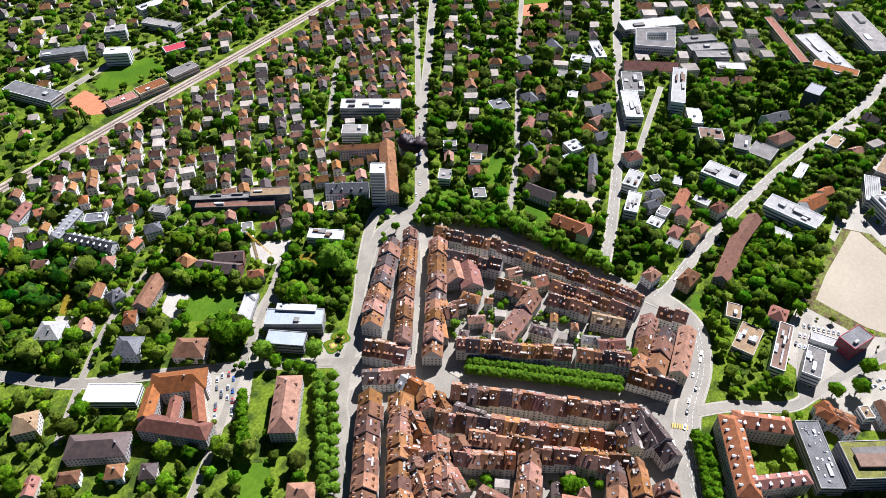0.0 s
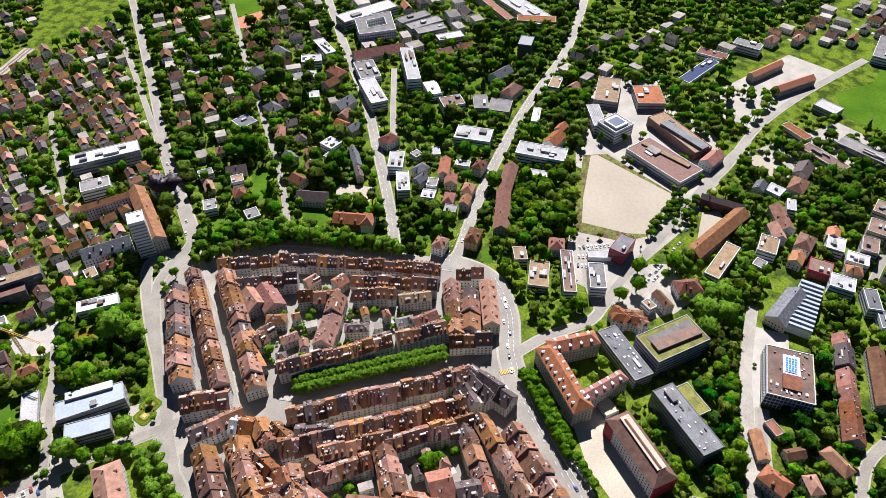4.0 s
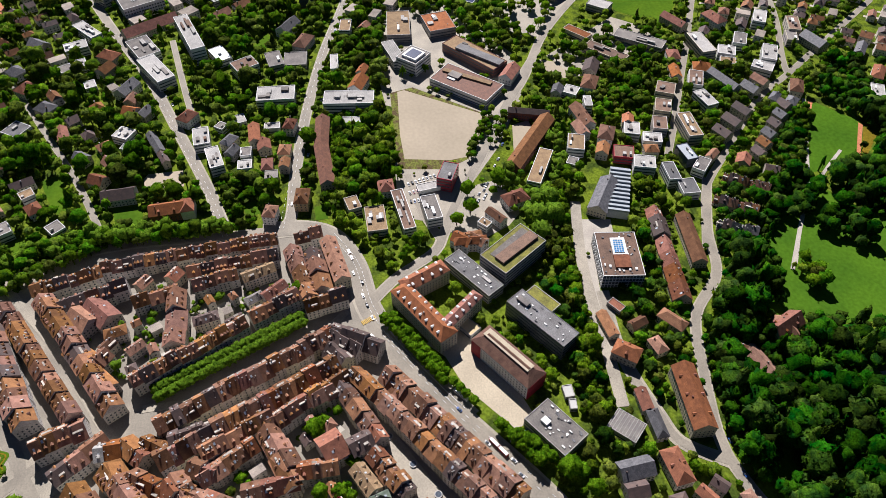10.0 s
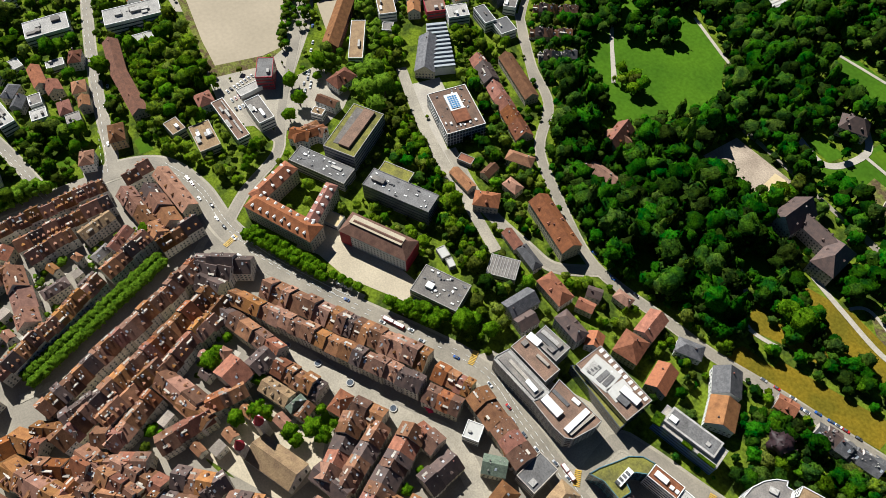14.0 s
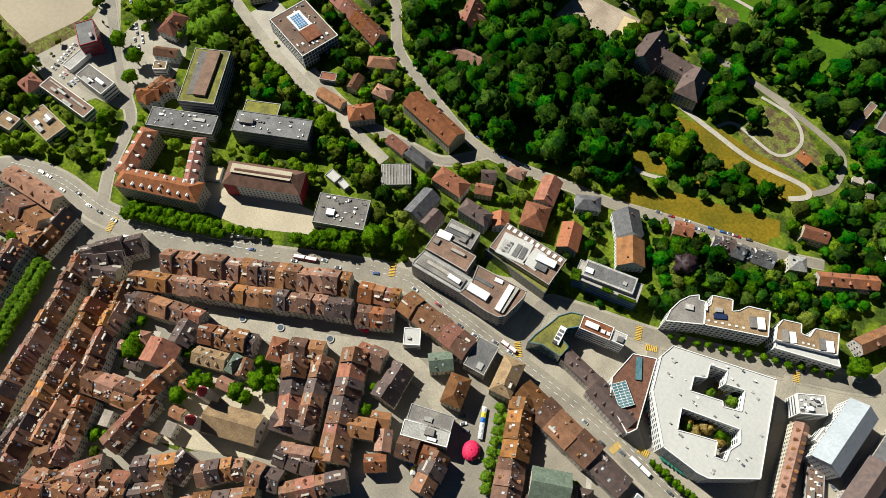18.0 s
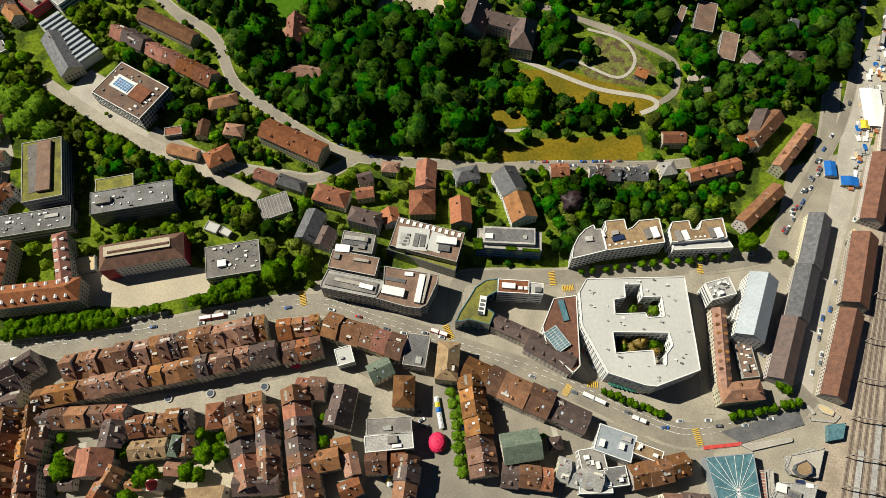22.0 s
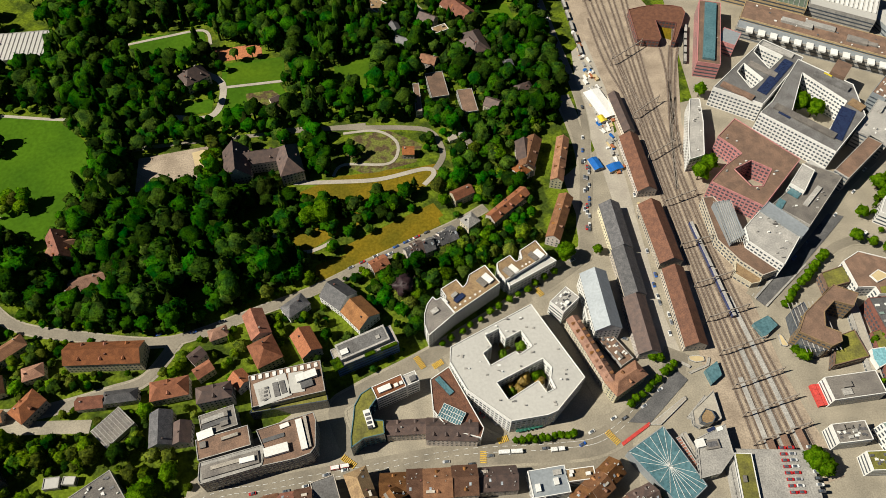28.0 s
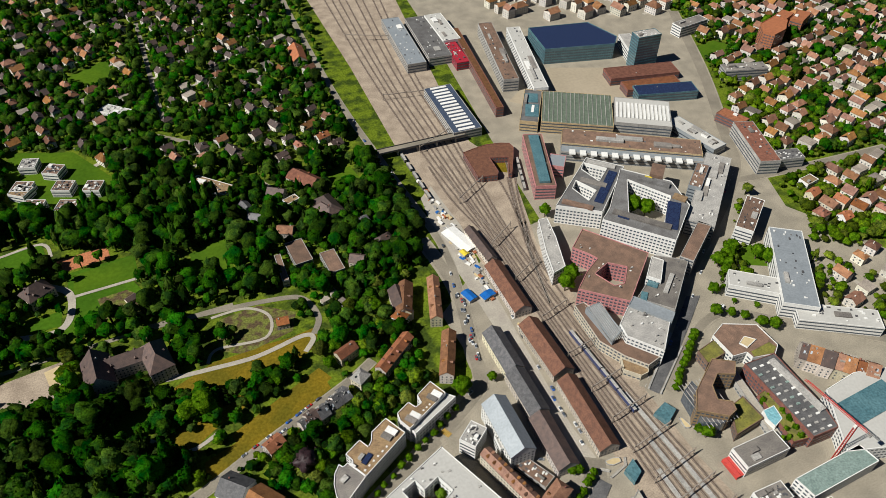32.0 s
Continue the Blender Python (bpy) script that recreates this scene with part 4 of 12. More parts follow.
def polyblock(pts, h, top="gravel_roof", wall="concrete", holes=(), label="", category="building", name="building", strips=True, storey=3.5, rim=0.6):
    """A flat-roofed body over any ground plan, with open courtyards."""
    cx, cy = sum(p[0] for p in pts) / len(pts), sum(p[1] for p in pts) / len(pts)
    ob = thing(name, cx, cy, 0.0, label or f"block with a {ROOF_WORDS.get(top, 'flat')} flat roof", category)
    loops = [pts if area(pts) > 0 else pts[::-1]] + [q if area(q) < 0 else q[::-1] for q in holes]
    step_poly(loops[0])
    wall_sh, edge_sh, glass_sh = Shape(), Shape(), Shape()
    bm = bmesh.new()
    for lp in loops:
        lp = [(x - cx, y - cy) for x, y in lp]
        vs = [bm.verts.new((x, y, h)) for x, y in lp]
        n = len(lp)
        for i in range(n):
            bm.edges.new((vs[i], vs[(i + 1) % n]))
            (xa, ya), (xb, yb) = lp[i], lp[(i + 1) % n]
            wall_sh.add([(xa, ya, -0.3), (xb, yb, -0.3), (xb, yb, h + rim), (xa, ya, h + rim)], [(0, 1, 2, 3)])
            d = Vector((xb - xa, yb - ya)).normalized()
            nx, ny = -d.y * 0.5, d.x * 0.5
            edge_sh.add([(xa, ya, h + rim), (xb, yb, h + rim), (xb + nx, yb + ny, h + rim), (xa + nx, ya + ny, h + rim), (xa + nx, ya + ny, h - 0.1), (xb + nx, yb + ny, h - 0.1)],
                        [(0, 1, 2, 3), (3, 2, 5, 4)])
            if strips:
                z, o = 1.0, (d.y * 0.06, -d.x * 0.06)
                length = math.hypot(xb - xa, yb - ya)
                count = int(length / 3.0)
                while z + 1.8 < h and count:
                    for q in range(count):
                        s0, s1 = (q + 0.18) * length / count, (q + 0.82) * length / count
                        pa, pb = (xa + d.x * s0 + o[0], ya + d.y * s0 + o[1]), (xa + d.x * s1 + o[0], ya + d.y * s1 + o[1])
                        glass_sh.add([(*pa, z), (*pb, z), (*pb, z + 1.6), (*pa, z + 1.6)], [(0, 1, 2, 3)])
                    z += storey
    bmesh.ops.triangle_fill(bm, use_beauty=True, use_dissolve=False, edges=bm.edges[:], normal=(0, 0, 1))
    me = bpy.data.meshes.new("roof")
    bm.to_mesh(me)
    bm.free()
    me.materials.append(MAT[top])
    part("wall", wall_sh.weld(), wall, ob)
    part("roof", me, "", ob)
    part("parapet", edge_sh.weld(), wall, ob)
    if strips:
        part("glazing", glass_sh, "glass", ob, kind="stuff")
    return ob


def roof_box(ob, x, y, L, W, rot, z0, h, mat, name="roof_unit", label=""):
    """A piece on a thing's roof, given in world metres."""
    sh = Shape().box(-L / 2, -W / 2, z0, L / 2, W / 2, z0 + h).moved(x, y, radians(rot))
    o = part(name, sh, mat, None, label)
    o.parent = ob
    o.matrix_parent_inverse = ob.matrix_world.inverted()
    return o


# ---- pieces for single buildings ----
def lattice(ob, x, y, L, W, rot, z, n, m):
    """White glazing bars, n along and m across, over a glazed roof given in world metres."""
    sh = Shape()
    for i in range(n + 1):
        a = -L / 2 + L * i / n
        sh.box(a - 0.12, -W / 2, z, a + 0.12, W / 2, z + 0.14)
    for i in range(m + 1):
        b = -W / 2 + W * i / m
        sh.box(-L / 2, b - 0.12, z, L / 2, b + 0.12, z + 0.16)
    o = part("glazing_grid", sh.moved(x, y, radians(rot)), "white", None, "white glazing bars")
    o.parent = ob
    o.matrix_parent_inverse = ob.matrix_world.inverted()


def box_of(ob):
    """A thing's roof in its own axes."""
    roof = next(c for c in ob.children if c.name.split(".")[0] == "roof")
    xs, ys = [v.co.x for v in roof.data.vertices], [v.co.y for v in roof.data.vertices]
    return min(xs), max(xs), min(ys), max(ys)


def beams(ob, n, z):
    x0, x1, y0, y1 = box_of(ob)
    for i in range(n):
        x = x0 + (x1 - x0) * (i + 0.5) / n
        part("roof_beam", Shape().box(x - 0.25, y0, z, x + 0.25, y1, z + 0.3), "concrete", ob)


def skylights(ob, n, z):
    x0, x1, y0, y1 = box_of(ob)
    w = (x1 - x0) / n
    for i in range(n):
        x = x0 + (i + 0.5) * w
        part("skylight", Shape().box(x - w * 0.28, y0 + (y1 - y0) * 0.2, z, x + w * 0.28, y1 - (y1 - y0) * 0.2, z + 0.7), "white", ob, "white ridge skylight")


def roof_lights(ob, x0, x1, y0, y1, z, n):
    """Small dark hatches and pale units over a polygon roof."""
    rng = random.Random(n)
    roof = next(c for c in ob.children if c.name.split(".")[0] == "roof")
    faces = [f for f in roof.data.polygons if f.area > 4]
    for i in range(n):
        f = rng.choice(faces)
        a, b, c = (roof.data.vertices[k].co for k in f.vertices[:3])
        u, v = rng.uniform(0.15, 0.6), rng.uniform(0.1, 0.3)
        p = a + (b - a) * u + (c - a) * v
        s = rng.uniform(0.4, 1.0)
        part("roof_hatch", Shape().box(p.x - s, p.y - s * 0.7, z - 0.1, p.x + s, p.y + s * 0.7, z + rng.uniform(0.3, 1.2)), rng.choice(("concrete", "white", "grey_roof", "concrete")), ob)


def awnings(ob):
    x0, x1, y0, y1 = box_of(ob)
    for i in range(4):
        for j in (0, 1):
            y = y0 + (y1 - y0) * (i + 0.5) / 4
            a = x0 - 2.5 - 3.5 * j
            part("awning", Shape().add([(a, y - 1.8, 3.2), (a + 3, y - 1.8, 3.6), (a + 3, y + 1.8, 3.6), (a, y + 1.8, 3.2), (a, y - 1.8, 0.2), (a, y + 1.8, 0.2)], [(0, 1, 2, 3), (0, 3, 5, 4)]), "paint_red", ob, "red awning")


def end_panel(ob, side, face, mat, label):
    """A coloured facing on one end of a house's wall."""
    wall = next(c for c in ob.children if c.name.split(".")[0] == "wall")
    a, b, h = max(v.co.x for v in wall.data.vertices), max(v.co.y for v in wall.data.vertices), max(v.co.z for v in wall.data.vertices)
    if face == "end":
        sh = Shape().box(side * a - (0.5 if side < 0 else 0.0), -b - 0.3, 0, side * a + (0.5 if side > 0 else 0.0), b + 0.3, h - 0.2)
    else:
        sh = Shape().box(side * a - side * 9 if side > 0 else side * a, -b - 0.4, 0, side * a if side > 0 else side * a + 9, -b + 0.05, h - 0.2)
    part("end_wall", sh, mat, ob, label)


def cross_wing(ob, at, length, width, h, tile):
    """A hipped wing set across a house's end."""
    w = part("cross_wing", Shape().box(at - width / 2, -length / 2, -0.3, at + width / 2, length / 2, h), "white", ob)
    sh = Shape().hip(length, width, h + 0.15, width * 0.42)
    sh.moved(0, 0, math.pi / 2)
    sh.v = [(x + at, y, z) for x, y, z in sh.v]
    part("roof", sh, tile, w)


def fins(ob, gap, h, mat="white", floors=3):
    """Pale upright fins and floor edges over a dark glazed front."""
    wall = next(c for c in ob.children if c.name.split(".")[0] == "wall")
    a, b = max(v.co.x for v in wall.data.vertices), max(v.co.y for v in wall.data.vertices)
    sh = Shape()
    for s in (-1, 1):
        for i in range(int(2 * a / gap) + 1):
            x = -a + i * gap
            sh.box(x - 0.15, s * b - 0.35, 0, x + 0.15, s * b + 0.35, h)
        for i in range(int(2 * b / gap) + 1):
            y = -b + i * gap
            sh.box(s * a - 0.35, y - 0.15, 0, s * a + 0.35, y + 0.15, h)
    part("facade_screen", sh, mat, ob, "white upright facade screen", kind="stuff")
    for k in range(floors):
        z = h * (k + 1) / (floors + 1)
        rim = Shape()
        for s in (-1, 1):
            rim.box(-a, s * b - 0.3, z, a, s * b + 0.3, z + 0.35, True)
            rim.box(s * a - 0.3, -b, z, s * a + 0.3, b, z + 0.35, True)
        part("floor_edge", rim, mat, ob)


def roof_garden(ob, n, z, seed):
    """Small tables, planters and hatches spread over a flat roof."""
    x0, x1, y0, y1 = box_of(ob)
    rng = random.Random(seed)
    sh = {"white": Shape(), "slate": Shape()}
    for i in range(n):
        x, y = rng.uniform(x0 + 1.5, x1 - 1.5), rng.uniform(y0 + 1.5, y1 - 1.5)
        w, d = rng.uniform(0.3, 1.3), rng.uniform(0.3, 0.9)
        sh[rng.choice(("white", "slate"))].box(x - w, y - d, z, x + w, y + d, z + rng.uniform(0.3, 1.1))
    for m, q in sh.items():
        if q.v:
            part("roof_clutter", q, m, ob, kind="stuff")


def span(x0, y0, x1, y1):
    return (x0 + x1) / 2, (y0 + y1) / 2, math.hypot(x1 - x0, y1 - y0), math.atan2(y1 - y0, x1 - x0)


def roof_ribs(ob, pts, n, z, mat="white"):
    """Ribs that fan over a canopy from its middle to its rim."""
    cx, cy = sum(p[0] for p in pts) / len(pts), sum(p[1] for p in pts) / len(pts)
    total = [(pts[i][0] + (pts[(i + 1) % len(pts)][0] - pts[i][0]) * k / n, pts[i][1] + (pts[(i + 1) % len(pts)][1] - pts[i][1]) * k / n) for i in range(len(pts)) for k in range(n)]
    inv = ob.matrix_world.inverted()
    for x, y in total:
        d, rot = math.hypot(x - cx, y - cy) * 0.97, math.atan2(y - cy, x - cx)
        o = part("rib", Shape().box(0, -0.09, z, d, 0.09, z + 0.2).moved(cx, cy, rot), mat)
        o.parent = ob
        o.matrix_parent_inverse = inv


def sawtooth_hall(x0, y0, x1, y1):
    x, y, L, rot = span(x0, y0, x1, y1)
    ob = thing("sawtooth_hall", x, y, rot, "long hall with a pale sawtooth metal roof", "hall")
    take(x, y, L, 20, rot)
    a0 = -L / 2
    part("wall", Shape().box(-L / 2, -9, -0.3, L / 2, 9, 8), "white", ob)
    for i in range(11):
        a = a0 + i * L / 11
        b = a + L / 11
        part("roof_shed", Shape().add([(a, -9, 8), (b, -9, 8), (b, 9, 8), (a, 9, 8), (b, -9, 10), (b, 9, 10)], [(0, 4, 5, 3), (1, 2, 5, 4), (0, 1, 4), (2, 3, 5)]), "metal", ob)


# ---- railway ----
def track(line, z=0.24):
    ob = tagged(new("track"), label="railway track with rusty steel rails on dark ballast", category="track", group="tracks")
    part("sleeper_bed", ribbon(line, 2.3, 0.0, z), "sleeper", ob)
    for s in (-0.75, 0.75):
        off = []
        for i, p in enumerate(line):
            a, b = Vector(line[max(i - 1, 0)]), Vector(line[min(i + 1, len(line) - 1)])
            t = (b - a).normalized()
            off.append((p[0] - t.y * s, p[1] + t.x * s))
        part("rail", ribbon(off, 0.26, z, z + 0.17), "rail", ob)


def between(left, right, f):
    return [(a[0] + (b[0] - a[0]) * f, a[1] + (b[1] - a[1]) * f) for a, b in zip(smooth(left), smooth(right))]


def rail_yard(left, right):
    for f in (0.02, 0.15, 0.27, 0.39, 0.56, 0.68, 0.86, 0.98):
        track(between(left, right, f))
    mid = between(left, right, 0.5)
    for f, a in ((0.21, 47), (0.475, 44), (0.77, 38)):
        line = between(left, right, f)[a:]
        ob = tagged(new("platform"), label="long pale station platform", category="platform", group="platforms")
        part("slab", ribbon(line, 3.2, 0.0, 0.85), "concrete", ob)
        part("canopy", ribbon(line[-5:], 4.6, 4.6, 4.9), "brown_roof", ob, "flat brown canopy")
        for k in range(-5, 0, 2):
            x, y = line[k]
            part("post", Shape().box(x - 0.2, y - 0.2, 0.8, x + 0.2, y + 0.2, 4.7), "rail", ob)
    L, R = smooth(left), smooth(right)
    for k in range(4, len(L) - 1, 4):
        (xa, ya), (xb, yb) = L[k], R[k]
        x, y, w, rot = span(xa, ya, xb, yb)
        ob = thing("gantry", x, y, rot, "grey steel overhead-line gantry across the tracks", "gantry", "gantries")
        part("beam", Shape().box(-w / 2 - 2, -0.35, 7.2, w / 2 + 2, 0.35, 8.0, True), "rail", ob)
        for s in (-1, 0, 1):
            q = s * (w / 2 + 1.5)
            part("mast", Shape().box(q - 0.25, -0.25, 0, q + 0.25, 0.25, 9.5), "rail", ob)


def branch_line(pts):
    line = smooth(pts)
    part("rail_bed", ribbon(line, 15.0, -0.1, 0.2), "ballast", kind="structure", label="ballast of the branch railway")
    for (x0, y0), (x1, y1) in zip(line, line[1:]):
        take((x0 + x1) / 2, (y0 + y1) / 2, math.hypot(x1 - x0, y1 - y0), 18, math.atan2(y1 - y0, x1 - x0))
    for d in (-2.4, 2.4):
        off = []
        for i, p in enumerate(line):
            a, b = Vector(line[max(i - 1, 0)]), Vector(line[min(i + 1, len(line) - 1)])
            t = (b - a).normalized()
            off.append((p[0] - t.y * d, p[1] + t.x * d))
        track(off, 0.45)


def siding(pts):
    track(smooth(pts), 0.36)


def footbridge(x0, y0, x1, y1):
    x, y, L, rot = span(x0, y0, x1, y1)
    ob = thing("road_bridge", x, y, rot, "long concrete road bridge over the railway tracks", "bridge")
    part("deck", Shape().box(-L / 2, -4, 6.5, L / 2, 4, 7.6, True), "asphalt", ob)
    for s in (-1, 1):
        part("railing", Shape().box(-L / 2, s * 4 - 0.2, 7.6, L / 2, s * 4 + 0.2, 8.7, True), "slate", ob)
    for i in range(5):
        q = -L / 2 + (i + 0.5) * L / 5
        part("pier", Shape().box(q - 0.6, -3, -0.2, q + 0.6, 3, 6.6), "concrete", ob)


def coach(x, y, rot, L, mat, label, name="railway_coach", W=2.9, h=4.3, group="train"):
    ob = thing(name, x, y, rot, label, "train", group)
    part("body", Shape().box(-L / 2, -W / 2, 1.0, L / 2, W / 2, h - 0.3, True), mat, ob)
    part("roof", Shape().prism([(-L / 2, -W / 2 + 0.3), (L / 2, -W / 2 + 0.3), (L / 2, W / 2 - 0.3), (-L / 2, W / 2 - 0.3)], h - 0.3, h), "concrete", ob)
    part("glazing", bands(L, W, h - 0.6, storey=1.6, base=1.7, tall=0.8), "glass", ob, kind="stuff")
    for s in (-1, 1):
        part("bogie", Shape().box(s * L * 0.36 - 1.4, -1.2, 0.08, s * L * 0.36 + 1.4, 1.2, 1.0, True), "rubber", ob)


def train(x0, y0, x1, y1):
    x, y, L, rot = span(x0, y0, x1, y1)
    n = 4
    for i in range(n):
        t = (i + 0.5) / n
        coach(x0 + (x1 - x0) * t, y0 + (y1 - y0) * t, rot, L / n - 0.8, "train", "dark blue double-deck railway coach with a grey roof")


def wagons(x0, y0, x1, y1):
    rot = math.atan2(y1 - y0, x1 - x0)
    for i in range(5):
        t = (i + 0.5) / 5
        coach(x0 + (x1 - x0) * t, y0 + (y1 - y0) * t, rot, 12, "gravel_roof", "grey goods wagon standing on a siding", "goods_wagon", h=3.8, group="goods wagons")


# ---- church, avenue, traffic and small things ----
def church(x0, y0, x1, y1, xa, ya, xb, yb):
    x, y, L, rot = span(x0, y0, x1, y1)
    ob = thing("church", x, y, rot, "town church with an ochre roof and two red-capped towers", "church")
    take(x, y, L + 12, 20, rot)
    body = Shape().box(-L / 2, -9, -0.3, L / 2, 9, 11)
    for s in (-1, 1):
        body.add([(s * L / 2, -9, 11), (s * L / 2, 9, 11), (s * L / 2, 0, 18)], [(0, 1, 2) if s > 0 else (2, 1, 0)])
    part("nave", body, "plaster", ob)
    part("roof", Shape().gable(L, 18, 11.1, 7), "ochre_roof", ob)
    part("glazing", window_rows(L, 18, 11, storey=9, gap=4.5, wide=1.6, tall=6, base=2.5), "glass", ob, kind="stuff")
    inv = ob.matrix_world.inverted()
    for tx, ty in ((xa, ya), (xb, yb)):
        p = inv @ Vector((tx, ty, 0))
        t = part("tower", Shape().box(p.x - 3, p.y - 3, -0.3, p.x + 3, p.y + 3, 24), "plaster", ob, "pale square tower")
        v = [(p.x + 3.4 * math.cos(a), p.y + 3.4 * math.sin(a), 24) for a in [k * math.pi / 4 for k in range(8)]]
        cap = Shape().add(v + [(p.x, p.y, 34)], [(k, (k + 1) % 8, 8) for k in range(8)])
        part("spire", cap, "red", t, "dark red pointed cap")


def clipped_avenue(x0, y0, x1, y1):
    x, y, L, rot = span(x0, y0, x1, y1)
    rng = random.Random(4)
    for r in (-3.4, 3.4):
        for i in range(30):
            t = (i + 0.5) / 30
            px = x0 + (x1 - x0) * t - math.sin(rot) * r
            py = y0 + (y1 - y0) * t + math.cos(rot) * r
            tree(px, py, 4.5, 9.0, "leaf_hedge", "clipped avenue trees", "clipped plane tree in a dense double row", rng)
    take(x, y, L, 16, rot)


def crosswalk(x0, y0, x1, y1):
    x, y, L, rot = span(x0, y0, x1, y1)
    sh = Shape()
    n = max(int(L / 1.1), 4)
    for i in range(n):
        q = -L / 2 + (i + 0.5) * L / n
        sh.box(q - 0.28, -2.0, 0.3, q + 0.28, 2.0, 0.80)
    ob = part("crosswalk", sh.moved(x, y, rot), "paint_yellow", kind="structure", label="yellow painted pedestrian crossing")


def lanes(pts):
    line = smooth(pts, 10)
    for d, dash in ((0.0, 3), (3.6, 2)):
        sh = Shape()
        for k in range(0, len(line) - 1):
            (xa, ya), (xb, yb) = line[k], line[k + 1]
            L, rot = math.hypot(xb - xa, yb - ya), math.atan2(yb - ya, xb - xa)
            n = max(int(L / 6), 1)
            for j in range(n):
                t = (j + 0.3) / n
                s = Shape().box(-1.5, -0.1 + d, 0.3, 1.5, 0.1 + d, 0.62).moved(xa + (xb - xa) * t, ya + (yb - ya) * t, rot)
                sh.add(s.v, s.f)
        part("lane_marking", sh, "paint_white", kind="structure", label="dashed white lane markings")


CAR_MESH = {}
CARS = random.Random(21)


def car(x, y, rot, mat="car", z=0.33, group="cars"):
    if not CAR_MESH:
        body = Shape().prism([(-2.15, -0.8), (-1.9, -0.9), (1.8, -0.9), (2.2, -0.7), (2.2, 0.7), (1.8, 0.9), (-1.9, 0.9), (-2.15, 0.8)], 0.0, 0.85)
        cab = Shape().add([(-1.7, -0.8, 0.85), (1.0, -0.8, 0.85), (1.0, 0.8, 0.85), (-1.7, 0.8, 0.85), (-1.2, -0.62, 1.4), (0.3, -0.62, 1.4), (0.3, 0.62, 1.4), (-1.2, 0.62, 1.4)],
                          [(0, 1, 5, 4), (1, 2, 6, 5), (2, 3, 7, 6), (3, 0, 4, 7), (4, 5, 6, 7)])
        top = Shape().box(-1.15, -0.6, 1.4, 0.25, 0.6, 1.45)
        CAR_MESH["body"], CAR_MESH["cab"], CAR_MESH["top"] = body, cab, top
    if ("b", mat) not in CAR_MESH:
        CAR_MESH[("b", mat)] = CAR_MESH["body"].mesh("body", mat)
        CAR_MESH[("t", mat)] = CAR_MESH["top"].mesh("roof", mat)
        if "c" not in CAR_MESH:
            CAR_MESH["c"] = CAR_MESH["cab"].mesh("cabin", "glass")
    word = {"car": "grey", "car_red": "red", "car_blue": "blue", "paint_white": "white", "rubber": "black", "car_yellow": "yellow"}.get(mat, "grey")
    ob = thing("car", x, y, rot, word + " car standing on the street", "car", group, z=z)
    part("body", CAR_MESH[("b", mat)], "", ob)
    part("cabin", CAR_MESH["c"], "", ob)


def ground_at(x, y):
    """Height of the street, pavement or ground at a spot."""
    best = 0.06
    for line, width in ROADS:
        for (xa, ya), (xb, yb) in zip(line, line[1:]):
            if min(xa, xb) - 12 < x < max(xa, xb) + 12 and min(ya, yb) - 12 < y < max(ya, yb) + 12:
                dx, dy = xb - xa, yb - ya
                t = max(0.0, min(1.0, ((x - xa) * dx + (y - ya) * dy) / max(dx * dx + dy * dy, 0.01)))
                d = math.hypot(x - xa - dx * t, y - ya - dy * t)
                if d < width / 2 - 0.8:
                    return 0.33
                if d < width / 2 + 1.5:
                    best = 0.2
    return best


def cars(x0, y0, x1, y1, n, z=0.45, mat=None):
    x, y, L, rot = span(x0, y0, x1, y1)
    tight = L / n < 4.8
    for i in range(n):
        t = (i + 0.5 + (0 if tight else CARS.uniform(-0.35, 0.35))) / n
        m = mat or CARS.choice(("paint_white", "paint_white", "car", "car", "rubber", "car_red", "car_blue", "paint_white"))
        a = rot + (math.pi / 2 if tight else CARS.choice((0, math.pi)))
        o = 0 if tight else CARS.choice((-1.8, 1.8))
        cx, cy = x0 + (x1 - x0) * t - math.sin(rot) * o, y0 + (y1 - y0) * t + math.cos(rot) * o
        car(cx, cy, a, m, z if z > 1 else ground_at(cx, cy))


def bus(x0, y0, x1, y1, mat="paint_white"):
    x, y, L, rot = span(x0, y0, x1, y1)
    ob = thing("bus", x, y, rot, {"paint_white": "white city bus on the street", "paint_red": "red and white city bus on the street"}[mat], "bus", "buses", z=-0.07)
    for s in (-1, 1):
        q = s * L / 4
        b = part("body", Shape().box(q - L / 4 + 0.3, -1.25, 0.4, q + L / 4 - 0.3, 1.25, 3.0, True), mat, ob)
        part("roof", Shape().box(q - L / 4 + 0.5, -1.1, 3.0, q + L / 4 - 0.5, 1.1, 3.25), "paint_white", b)
        part("glazing", Shape().box(q - L / 4 + 0.4, -1.29, 1.4, q + L / 4 - 0.4, 1.29, 2.4), "glass", b, kind="stuff")
    part("bellows", Shape().box(-0.4, -1.1, 0.5, 0.4, 1.1, 2.9), "rubber", ob)


